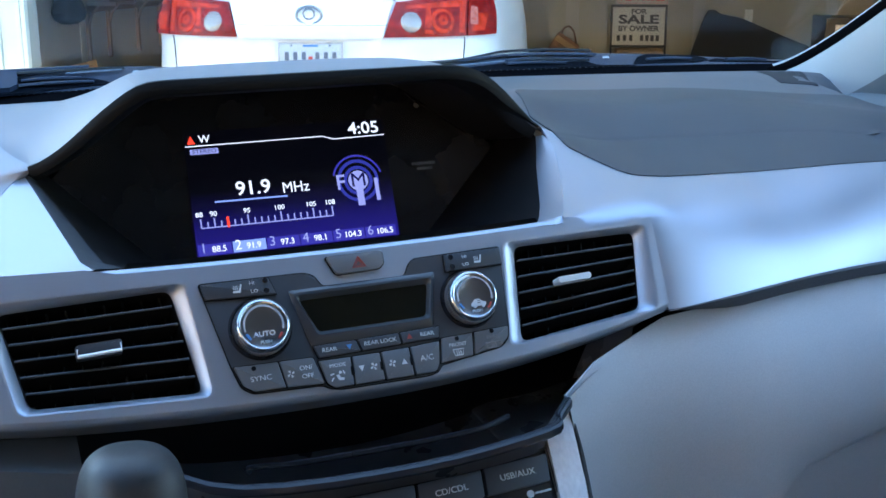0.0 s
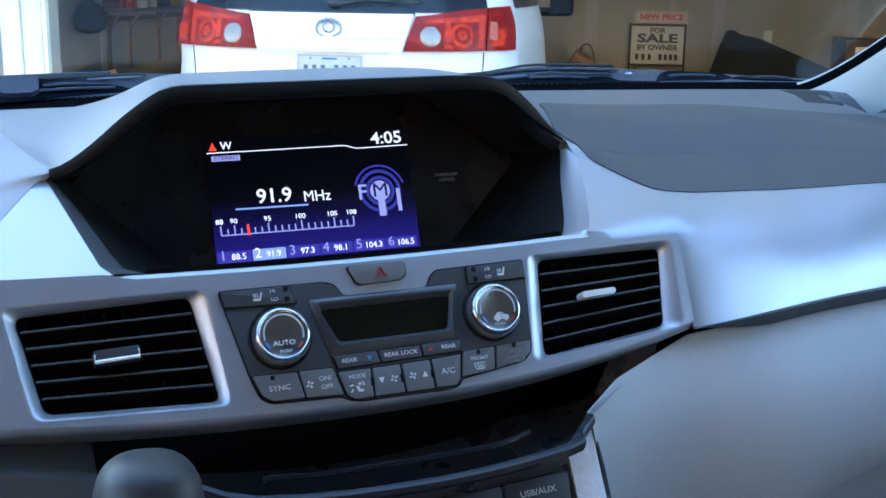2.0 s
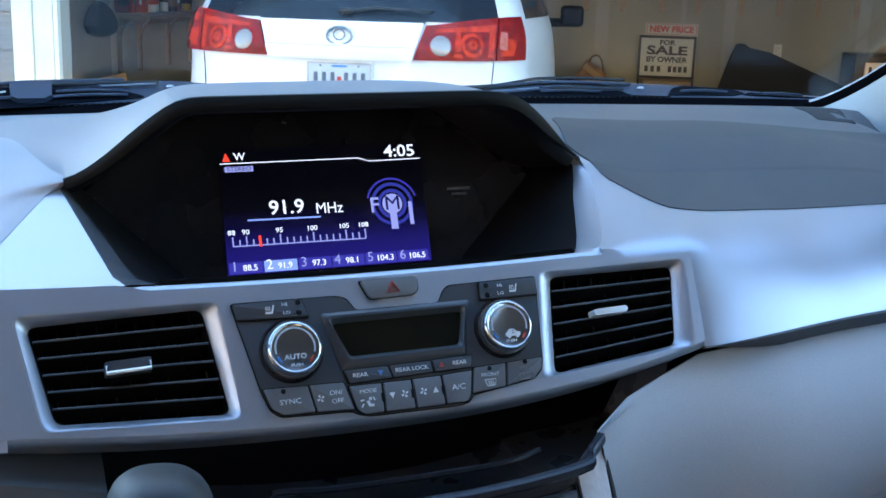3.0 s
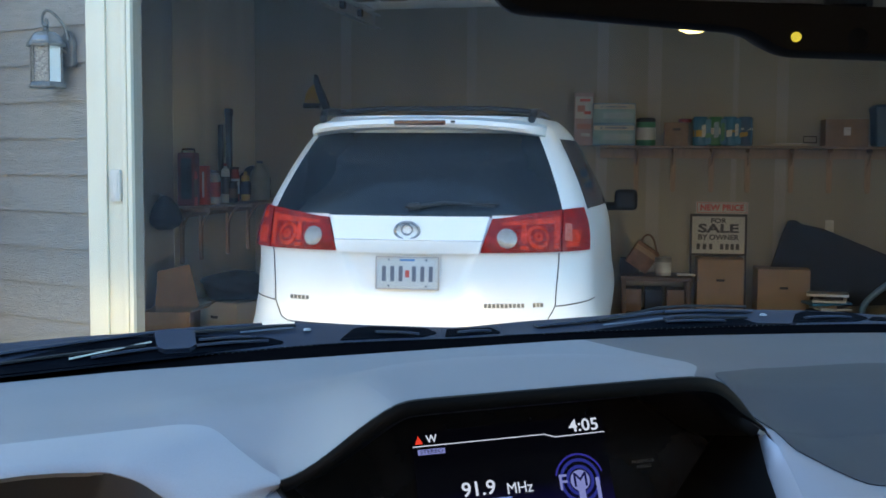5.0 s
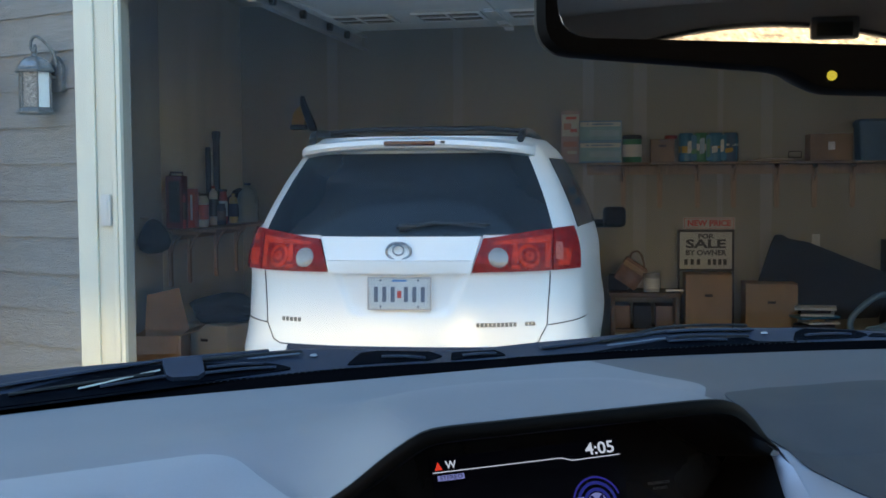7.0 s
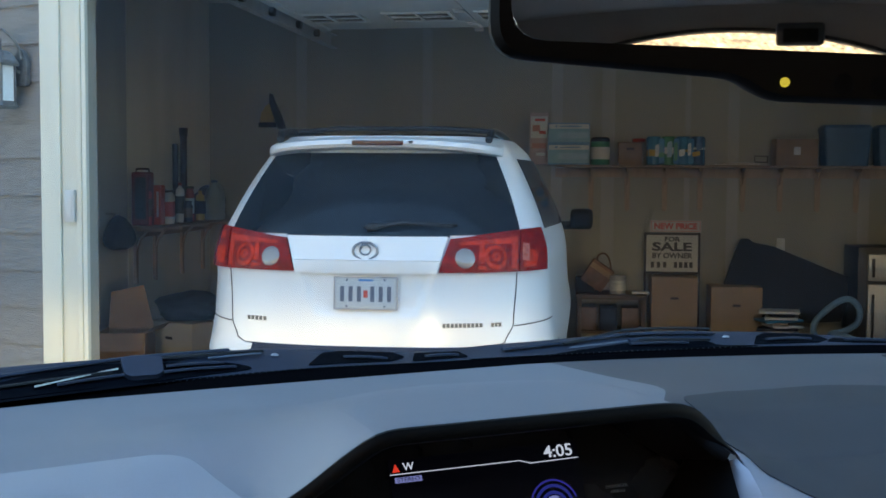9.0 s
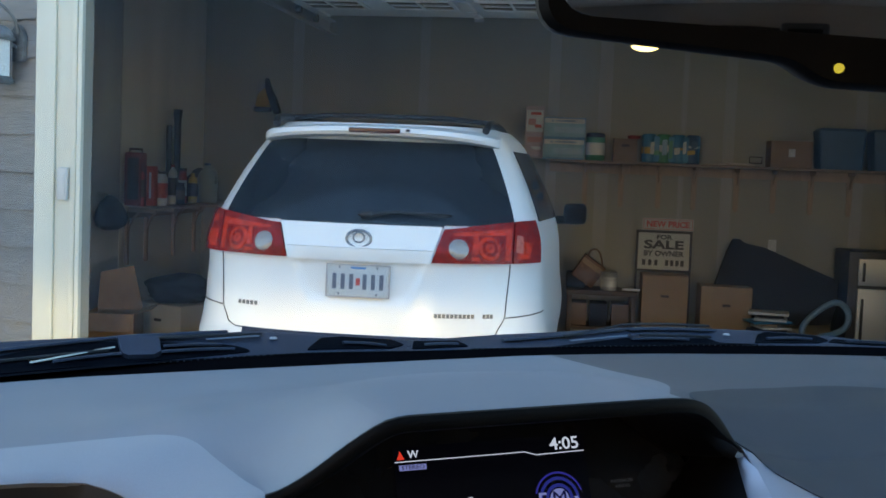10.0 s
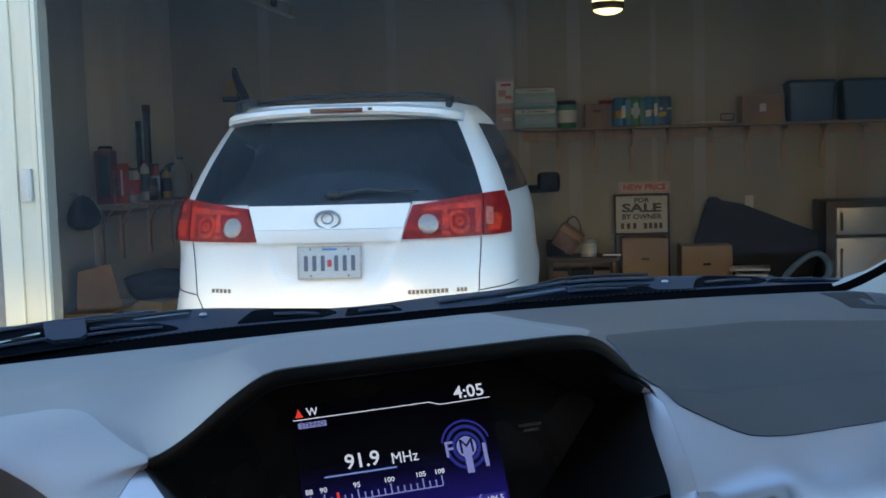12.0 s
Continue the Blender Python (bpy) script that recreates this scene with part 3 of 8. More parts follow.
# body shell: rings at rising heights, rear face, flanks and nose
bm = bmesh.new()
rings = []
for z in [0.22, 0.3, 0.4, 0.5, 0.58, 0.64, 0.67, 0.70, 0.76, 0.80, 0.83, 0.85, 0.87, 0.89, 0.92, 0.95, 0.98, 1.01, 1.04, 1.06, 1.08, 1.12, 1.18, 1.24, 1.30, 1.38, 1.46, 1.54, 1.60, 1.64, 1.67, 1.695, 1.710]:
    h = half(z)
    ts = [math.sin(radians(a)) ** 0.75 for a in frange(0, 90, 12)]
    right = [skin(x, z) for x in sorted([h * t for t in ts] + frange(0.18, 0.34, 16))]
    y_end = right[-1][1]
    nose = table(z, ((0.2, 4.85), (0.6, 5.0), (0.95, 4.75), (1.1, 4.0), (1.7, 2.6)))
    side = [(h * flank(i / 10), lerp(y_end, nose - 0.5, i / 10), z) for i in range(1, 11)]
    front = [(h * 0.75, nose - 0.12, z), (h * 0.35, nose, z)]
    pr = right + side + front
    rings.append(pr + [(-x, y, zz) for x, y, zz in reversed(pr)][:-1] if abs(pr[0][0]) < 1e-6 else pr)
ring_loft(bm, rings)
body = part("body", bm, WHITECAR, car)
# bumper step and skirts
bm = bmesh.new()
patch(bm, lambda z: -0.56, lambda z: 0.60, frange(0.655, 0.692, 2), 14, 0.012, 0.03)
part("bumper_step", bm, COWLM, car, "dark grey plastic bumper step")
# rear window with its rounded frit
GB = lambda z: 0.39 if z < 1.2251 else half(z) - 0.112 + 0.022 * (z - 1.225) / 0.395
bm = bmesh.new()
patch(bm, lambda z: -GB(z), GB, [1.212, 1.218, 1.2249] , 16, 0.006, 0.02)
patch(bm, lambda z: -GB(z), GB, [1.2253, 1.235, 1.26, 1.30, 1.36, 1.42, 1.48, 1.54, 1.58, 1.615], 16, 0.006, 0.02)
part("rear_window", bm, TINT, car, "dark privacy glass in the tailgate")
# garnish between the lamps, with a step under it
bm = bmesh.new()
patch(bm, lambda z: -lerp(0.335, 0.375, (z - 1.045) / 0.15), lambda z: lerp(0.335, 0.375, (z - 1.045) / 0.15), [1.046, 1.052, 1.09, 1.0985], 14, 0.024, 0.03)
patch(bm, lambda z: -lerp(0.335, 0.375, (z - 1.045) / 0.15), lambda z: lerp(0.335, 0.375, (z - 1.045) / 0.15), [1.1015, 1.15, 1.214], 14, 0.021, 0.03)
part("tailgate_garnish", bm, WHITECAR, car)
# seams of the tailgate
GAP = mat("panel_gap", (0.03, 0.03, 0.032), 0.8, stain=0.1)
for sgn in (-1, 1):
    bm = bmesh.new()
    xs = lambda z: sgn * (table(z, ((0.69, 0.60), (0.72, 0.655), (0.80, 0.690), (1.05, 0.703))))
    pts = [skin(xs(z), z, 0.001) for z in frange(0.69, 1.045, 14)]
    tube(bm, pts, 0.0026, 6)
    part("tailgate_seam", bm, GAP, car)
    bm = bmesh.new()
    tube(bm, [skin(sgn * x, 0.79 + 0.012 * (x - 0.7) * 5, 0.001) for x in frange(0.695, 0.868, 10)], 0.003, 6)
    part("bumper_seam", bm, GAP, car)
bm = bmesh.new()
tube(bm, [skin(x, 0.693, 0.002) for x in frange(-0.60, 0.60, 20)], 0.004, 6)
part("tailgate_foot_seam", bm, GAP, car)
def panel(bm, quad, n, m, out, thick, bow=0.0):
    """A panel on the rear over four corners (x, z): lower inner, lower outer, upper outer, upper inner."""
    a, b = [], []
    for i in range(m + 1):
        t = i / m
        ra, rb_ = [], []
        for k in range(n + 1):
            q = k / n
            x = lerp(lerp(quad[0][0], quad[1][0], q), lerp(quad[3][0], quad[2][0], q), t) + bow * q * math.sin(math.pi * t)
            z = lerp(lerp(quad[0][1], quad[1][1], q), lerp(quad[3][1], quad[2][1], q), t)
            ra.append(bm.verts.new(skin(x, z, out)))
            rb_.append(bm.verts.new(skin(x, z, out - thick)))
        a.append(ra)
        b.append(rb_)
    for i in range(m):
        for k in range(n):
            bm.faces.new((a[i][k], a[i][k + 1], a[i + 1][k + 1], a[i + 1][k]))
            bm.faces.new((b[i][k], b[i + 1][k], b[i + 1][k + 1], b[i][k + 1]))
        for k in (0, n):
            bm.faces.new((a[i][k], a[i + 1][k], b[i + 1][k], b[i][k]))
    for i in (0, m):
        for k in range(n):
            bm.faces.new((a[i][k], a[i][k + 1], b[i][k + 1], b[i][k]))
    return bm


def mirror_quad(quad, sgn):
    return [(sgn * x, z) for x, z in quad]


# tail lamps: gate half and body half, each with its round lenses
for sgn in (-1, 1):
    bm = bmesh.new()
    panel(bm, mirror_quad([(0.342, 1.052), (0.699, 1.052), (0.699, 1.236), (0.392, 1.206)], sgn), 12, 6, 0.022, 0.035)
    lampo = part("tail_lamp", bm, LAMPR, car, "red and clear tail lamp")
    bm = bmesh.new()
    ho = lambda z: half(z) * 0.975
    panel(bm, mirror_quad([(0.706, 1.052), (ho(1.052) - 0.012, 1.052), (ho(1.25) - 0.004, 1.246), (0.706, 1.238)], sgn), 12, 8, 0.022, 0.035, 0.012 * sgn)
    side = part("tail_lamp_side", bm, LAMPR, car, "red wrap-round lamp on the rear corner")
    for cx, cz, r, m_ in ((0.460, 1.112, 0.048, LAMPW), (0.598, 1.116, 0.058, LAMPO), (0.598, 1.116, 0.046, LAMPR), (0.598, 1.116, 0.026, LAMPO), (0.598, 1.116, 0.008, LAMPR)):
        bm = bmesh.new()
        c = Vector(skin(sgn * cx, cz, 0.016 + 0.003 * (0.06 - r) / 0.02))
        nrm = (Vector(skin(sgn * cx, cz, 0.1)) - c).normalized()
        q = Matrix.Translation(c) @ nrm.to_track_quat("Z", "Y").to_matrix().to_4x4()
        turned(bm, [(r * 0.02, 0.011), (r * 0.5, 0.0105), (r * 0.85, 0.0085), (r, 0.005), (r, -0.01)], 28, q)
        part("lens", bm, m_, lampo)
        if m_ is LAMPW:
            for k in range(-3, 4):
                bm = bmesh.new()
                w_ = math.sqrt(max(0, r * r - (k * 0.0125) ** 2)) * 0.93
                box(bm, (0, k * 0.0125, 0.0112), (2 * w_, 0.0022, 0.002), 0, q)
                part("lens_rib", bm, LAMPG, lampo)
    for quad in ([(0.440, 1.172), (0.692, 1.178), (0.692, 1.214), (0.425, 1.186)], [(0.668, 1.066), (0.692, 1.066), (0.692, 1.180), (0.668, 1.180)], [(0.520, 1.066), (0.560, 1.062), (0.540, 1.180), (0.524, 1.180)]):
        bm = bmesh.new()
        panel(bm, mirror_quad(quad, sgn), 6, 2, 0.0235, 0.004)
        part("reflector", bm, LAMPO, lampo)
    for quad, m_ in (([(0.722, 1.070), (0.775, 1.070), (0.790, 1.140), (0.722, 1.150)], LAMPO), ([(0.715, 1.100), (0.748, 1.095), (0.744, 1.172), (0.715, 1.180)] if sgn > 0 else [(0.735, 1.185), (0.775, 1.180), (0.768, 1.215), (0.735, 1.220)], LAMPP if sgn > 0 else LAMPO)):
        bm = bmesh.new()
        panel(bm, mirror_quad(quad, sgn), 5, 3, 0.0235, 0.004)
        part("reflector", bm, m_, side)
# round emblem: a plain ring with two bars
bm = bmesh.new()
c = Vector(skin(0.0, 1.142, 0.026))
EM = Matrix.Translation(c) @ pose(0, 0, 0, 90, 0, 0)
ringp = [EM @ Vector((0.058 * math.cos(a), 0.040 * math.sin(a), 0)) for a in frange(0, 2 * math.pi, 36)]
tube(bm, ringp, 0.0065, 8)
tube(bm, [EM @ Vector((0.026 * math.cos(a), 0.024 * math.sin(a) + 0.006, 0.002)) for a in frange(0, 2 * math.pi, 24)], 0.0045, 8)
part("emblem", bm, EMBM, car, "plain chrome oval emblem")
# badges, as plain bars
for x0, x1, z in ((-0.60, -0.49, 0.815), (0.36, 0.55, 0.800), (0.585, 0.635, 0.800)):
    n_ = max(2, round((x1 - x0) / 0.02))
    for k in range(n_):
        bm = bmesh.new()
        xx = lerp(x0, x1, (k + 0.5) / n_)
        box(bm, (0, 0, 0), (0.0145, 0.005, 0.020), 0.001, Matrix.Translation(skin(xx, z, 0.0015)))
        part("badge", bm, BADGEM, car)
# number plate in its holder, characters as bars
bm = bmesh.new()
PC = Matrix.Translation(skin(0.0, 0.949, 0.02)) @ pose(0, 0, 0, 90 - 4, 0, 0)
prism(bm, rounded([(-0.151, -0.077), (0.151, -0.077), (0.151, 0.077), (-0.151, 0.077)], 0.012), -0.012, 0.002, PC, 0.001)
plate = part("number_plate", bm, PLATEM, car, "pale blue-grey number plate")
bm = bmesh.new()
for a in ((0, 0.075, 0.306, 0.008), (0, -0.075, 0.306, 0.008), (-0.149, 0, 0.008, 0.156), (0.149, 0, 0.008, 0.156)):
    box(bm, (a[0], a[1], 0.003), (a[2], a[3], 0.006), 0.001, PC)
part("plate_frame", bm, GALV, plate)
for k, x in enumerate((-0.112, -0.072, -0.032, 0.032, 0.072, 0.112)):
    bm = bmesh.new()
    box(bm, (x, -0.004, 0.0028), (0.019, 0.072, 0.0015), 0, PC)
    part("bar", bm, PLATEI, plate)
bm = bmesh.new()
box(bm, (0.0, -0.004, 0.0028), (0.020, 0.034, 0.0015), 0, PC)
part("sticker", bm, REDLBL, plate)
bm = bmesh.new()
box(bm, (0.0, 0.061, 0.0028), (0.07, 0.010, 0.0015), 0, PC)
part("bar", bm, MARKB, plate)
for x, z in ((-0.09, 0.062), (0.09, 0.062), (-0.09, -0.062), (0.09, -0.062)):
    bm = bmesh.new()
    turned(bm, [(0.001, 0.006), (0.005, 0.005), (0.0055, 0.0)], 10, PC @ Matrix.Translation((x, z, 0)))
    part("screw", bm, PLATEI, plate)
# roof spoiler with its brake lamp
bm = bmesh.new()
rings = []
for i in range(25):
    t = -1 + 2 * i / 24
    x = 0.606 * t
    d = 0.34 * (1 - (1 - min(0.999, abs(t)) ** 2.5) ** 0.4)
    zt = 1.690 - 0.034 * abs(t) ** 2.4
    rings.append([(x, 0.37 + d, zt - 0.056), (x, 0.258 + d, zt - 0.046), (x, 0.242 + d, zt - 0.030), (x, 0.260 + d, zt - 0.008), (x, 0.34 + d, zt + 0.006), (x, 0.55 + d, zt + 0.018), (x, 0.55 + d, zt - 0.05)])
ring_loft(bm, rings)
spoiler = part("spoiler", bm, WHITECAR, car)
bm = bmesh.new()
box(bm, (0.015, 0.243, 1.664), (0.255, 0.014, 0.024), 0.006)
part("brake_lamp", bm, mat("dark_red_lens", (0.05, 0.006, 0.005), 0.15, coat=0.6, stain=0.1), spoiler)
bm = bmesh.new()
box(bm, (0.178, 0.248, 1.669), (0.022, 0.014, 0.012), 0.004)
part("washer_jet", bm, BLACKP, spoiler)
# rear wiper
bm = bmesh.new()
tube(bm, [skin(0.02, 1.245, 0.02), skin(0.16, 1.262, 0.03), skin(0.40, 1.25, 0.022)], [0.012, 0.008, 0.005], 8)
tube(bm, [skin(0.0, 1.243, 0.028), skin(0.05, 1.247, 0.028)], 0.018, 10)
wip = part("rear_wiper", bm, BLACKP, car)
bm = bmesh.new()
tube(bm, [skin(x, 1.25 + 0.02 * math.sin((x + 0.05) * 5), 0.012) for x in frange(-0.02, 0.42, 10)], 0.006, 6)
part("wiper_blade", bm, RUBBER, wip)
# side windows
for sgn in (-1, 1):
    for ts_ in ((0.02, 0.1, 0.2, 0.3, 0.38), (0.42, 0.5, 0.6, 0.68), (0.72, 0.8, 0.9, 0.96)):
        bm = bmesh.new()
        rows = []
        for z in (1.24, 1.30, 1.38, 1.46, 1.54, 1.60):
            ye = skin(half(z) * 0.9999, z)[1]
            nose = table(z, ((0.2, 4.85), (0.6, 5.0), (0.95, 4.75), (1.1, 4.0), (1.7, 2.6)))
            rows.append([(sgn * (half(z) * flank(t) + 0.008), lerp(ye, nose - 0.5, t), z) for t in ts_])
        slab(bm, rows, (-sgn * 0.02, 0, 0))
        part("side_window", bm, TINT, car, "dark privacy glass")
    bm = bmesh.new()
    box(bm, (sgn * 1.050, 3.05, 1.215), (0.165, 0.11, 0.150), 0.045, seg=4)
    tube(bm, [(sgn * 0.86, 3.08, 1.165), (sgn * 1.03, 3.06, 1.170)], 0.03, 8)
    part("door_mirror", bm, BLACKD, car, "black door mirror")
    bm = bmesh.new()
    tube(bm, curve_pts([(sgn * 0.54, 0.52, 1.690), (sgn * 0.55, 0.64, 1.732), (sgn * 0.555, 1.2, 1.748), (sgn * 0.55, 2.3, 1.745), (sgn * 0.53, 2.55, 1.69)], 6), 0.02, 8)
    part("roof_rail", bm, BLACKP, car, "black roof rail")
    for y in (0.95, 3.95):
        bm = bmesh.new()
        turned(bm, [(0.18, -0.10), (0.31, -0.105), (0.335, -0.08), (0.335, 0.08), (0.31, 0.105), (0.18, 0.10)], 36, pose(sgn * 0.80, y, 0.335, 0, 90, 0))
        wheel = part("wheel", bm, RUBBER, car, "black tyre on a steel rim")
        bm = bmesh.new()
        turned(bm, [(0.01, -0.06), (0.19, -0.09), (0.21, -0.10), (0.21, 0.10), (0.19, 0.09), (0.01, 0.06)], 30, pose(sgn * 0.80, y, 0.335, 0, 90, 0))
        part("rim", bm, GALV, wheel)
for y in (0.9, 1.9):
    bm = bmesh.new()
    tube(bm, [(-0.55, y, 1.745), (-0.3, y, 1.765), (0.3, y, 1.765), (0.55, y, 1.745)], 0.014, 8)
    part("cross_bar", bm, BLACKP, car, "black roof rack cross bar")

# ---- inside the van that carries the camera ----
# u to the right, v ahead, w up, from the foot of the centre display
VAN = pose(0.8866, 1.7475, 1.1347, 0.027, -1.098, 27.499)
B0, K0 = 0.5475, 0.4462
cb, sb = 1 / math.hypot(1, B0), B0 / math.hypot(1, B0)
PAN = Matrix(((1, 0, 0, 0), (0, sb, -cb, -0.1992), (0, cb, sb, 0), (0, 0, 0, 1)))    # the control panel's plane
ck, sk = 1 / math.hypot(1, K0), K0 / math.hypot(1, K0)
SCR = Matrix(((1, 0, 0, 0), (0, sk, -ck, 0), (0, ck, sk, 0), (0, 0, 0, 1)))         # the display's plane


WB = lambda u: 0.635 - 0.130 * (abs(u) / 0.90) ** 3   # foot of the windshield
TIP_L, TIP_R = (-0.212, -0.044), (0.229, -0.011)
COWL_A = [(-0.212, -0.044), (-0.221, -0.015), (-0.232, 0.033), (-0.245, 0.078), (-0.265, 0.104), (-0.30, 0.119), (-0.40, 0.131), (-0.95, 0.146)]


def soft(x, k):
    """A clamp to 0..1 with rounded corners."""
    sp = lambda y: k * math.log1p(math.exp(min(50, y / k)))
    return sp(x) - sp(x - 1)


def hood_fall(u, s_=0.0):
    """0 over the display, 1 past the tips of its hood; s_ widens the slope."""
    t = TIP_R[0] if u > 0 else -TIP_L[0]
    return soft((abs(u) - 0.132 + 0.05 * s_) / (t - 0.132 + 0.16 * s_), (0.10 if u > 0 else 0.06) + 0.14 * s_)


def base(u, v):
    """Height of the top of the dashboard."""
    a = abs(u)
    w = 0.090 - 0.030 * max(0, a - 0.30) - 0.029 * step((v - 0.15) / 0.5)
    if u > 0:
        w -= 0.040 * step((0.12 - v) / 0.22) * step((a - 0.2) / 0.12) + 0.035 * step((u - 0.5) / 0.4) * (1 - step((v - 0.15) / 0.25)) + 0.045 * step((u - 0.83) / 0.07) * (1 - step((v - 0.32) / 0.08))
    else:
        w += 0.010 * step((a - 0.17) / 0.08) * (1 - step((v - 0.1) / 0.3)) - 0.004 * step((-0.01 - v) / 0.03) * step((a - 0.15) / 0.05)
    w += step((v - 0.2) / 0.38) * (0.0095 + 0.012 * max(0, a - 0.3))
    return w + 0.066 * (1 - hood_fall(u, step((v + 0.02) / 0.24))) * (1 - step((v - 0.02) / 0.42))


def polyline(tab, x):
    """Value at x of a table of (x, y) pairs in rising or falling order of x."""
    for (x0, y0), (x1, y1) in zip(tab, tab[1:]):
        if min(x0, x1) <= x <= max(x0, x1):
            return lerp(y0, y1, (x - x0) / (x1 - x0))
    return tab[-1][1] if abs(x) > abs(tab[0][0]) else tab[0][1]


def front_edge(u):
    if u > TIP_R[0]:
        return TIP_R[1] * (1 - step((u - TIP_R[0]) / 0.06))
    if u < TIP_L[0]:
        return polyline(COWL_A, u)
    return lerp(-0.088, TIP_R[1] if u > 0 else TIP_L[1], hood_fall(u))


# rows of the fascia right of the display: on its rim, and further out where it is a plain band
RIM_R = [(0.2350, -0.012, 0.0805), (0.2352, -0.032, 0.0738), (0.2222, -0.066, 0.0643), (0.2055, -0.105, 0.0543), (0.1907, -0.137, 0.0470), (0.1762, -0.1638, 0.0440), (0.1720, -0.170, 0.0437), (0.1697, -0.1735, 0.0438)]
U0, U1 = 0.248, 0.40
b_top = lambda a: 0.0465 + 0.004 * (a / 0.2) ** 2
b_bot = lambda a: -0.060 + (0.024 if a > 0 else 0.012) * min(1.1, abs(a / 0.235)) ** 2.2


def on_panel(a, b):
    """Point of the control panel's plane, a across and b up."""
    return (a, -0.1992 + b * sb, b * cb)


def recede(u):
    """How far the fascia has bent away from the control panel's plane."""
    d = max(0.0, u - U0)
    return 0.28 * (d - 0.05 * (1 - math.exp(-d / 0.05)))


def fascia_raw(i, u):
    """Point of row i (0 at the dash top, 7 on the shoulder, 14 at the lower lip) at u."""
    d = max(0.0, u - U0)
    top7 = on_panel(u, b_top(min(u, U0)))
    near = min(recede(u), 0.03)
    v7, w7 = top7[1] + 0.4 * near + recede(u), top7[2] - 0.27 * near - 0.15 * recede(u)
    if i >= 7:
        vl = -0.2166 + recede(u)
        wl = -0.0305 + 0.040 * min(d, 0.3) - 0.26 * min(d, 0.3) ** 2 - 0.111 * max(0, d - 0.3)
        k = (i - 7) / 7
        swell = 4 * k * (1 - k) * min(1.0, d / 0.15)
        return (u, lerp(v7, vl, k) - 0.004 * swell, lerp(w7, wl, k) + 0.004 * swell)
    k = i / 7
    swell = 0.0015 * math.sin(math.pi * k)
    vo, wo = lerp(0.0, v7, k), lerp(base(max(u, 0.25), 0.0), w7, k) + swell
    p = RIM_R[i]
    t = min(1.0, max(0.0, (u - p[0]) / (U1 - p[0])))
    e = lerp(t, 1 - (1 - t) ** 1.6, 0.5)
    v, w = lerp(p[1], vo, e), lerp(p[2], wo, e)
    t = min(1.0, max(0.0, (u - RIM_R[0][0]) / (U1 - RIM_R[0][0])))
    e = lerp(t, 1 - (1 - t) ** 1.6, 0.5)
    dv = front_edge(u) - lerp(RIM_R[0][1], 0.0, e)
    dw = base(u, front_edge(u)) - lerp(RIM_R[0][2], base(max(u, 0.25), 0.0), e)
    fade = ((1 - k) ** 2 if u > RIM_R[0][0] else 0.0) * min(1.0, max(0.0, (u - p[0]) / 0.02)) if i else 1.0
    return (u, v + dv * fade, w + dw * fade)


def fascia_pt(i, u):
    """The same, with the shoulder rounded off beyond the vent."""
    e, k = step((u - U0 - 0.002) / 0.05), min(i, 14 - i, 4)
    p = Vector(fascia_raw(i, u))
    if i in (6, 7):
        a, c, d = (Vector(fascia_raw(j, u)) for j in (5, 7, 8))
        p = p.lerp((a * 4 + c * 4 + d) / 9 if i == 6 else (a + c * 4 + d * 4) / 9, step((u - 0.172) / 0.03))
    if e <= 0 or k == 0:
        return tuple(p)
    tot, q = 0.0, Vector((0, 0, 0))
    for j in range(-k, k + 1):
        g = k + 1 - abs(j)
        q += Vector(fascia_raw(i + j, u)) * g
        tot += g
    return tuple(p.lerp(q / tot, e))


dash = thing("dashboard", "light grey moulded dashboard with a silver fascia and hooded display", "dashboard", VAN)
US = sorted(set([round(x, 4) for x in np.linspace(-0.95, 0.98, 60)] + frange(-0.31, 0.30, 86) + frange(0.84, 0.98, 20) + [TIP_L[0], TIP_R[0]] + [p[0] for p in COWL_A]))
bm = bmesh.new()
rows = []
for u in US:
    back = WB(u) - 0.055
    ve = front_edge(u)
    rows.append([(u, v, base(u, v)) for v in [lerp(ve, back, (i / 30) ** 1.2) for i in range(31)]])
split = next(i for i, u in enumerate(US) if u > 0.205)


def seam_shift(p):
    """Slants the seam between the two halves of the dash top outwards towards the windshield."""
    u, v, w = p
    us = US[split] + 0.135 * step((v - 0.02) / 0.30)
    if 0.10 < u <= US[split]:
        u = lerp(0.10, us, (u - 0.10) / (US[split] - 0.10))
    elif US[split] < u < 0.60:
        u = lerp(us, 0.60, (u - US[split]) / (0.60 - US[split]))
    return (u, v, base(u, v)) if v > 0.02 else p


rows = [[seam_shift(p) for p in r] for r in rows]
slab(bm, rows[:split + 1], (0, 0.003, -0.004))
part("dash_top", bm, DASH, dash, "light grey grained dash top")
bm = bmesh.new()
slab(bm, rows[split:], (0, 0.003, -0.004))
part("passenger_dash_top", bm, DASH_SHADED, dash, "grained grey dash top on the passenger's side, darkened for shade")

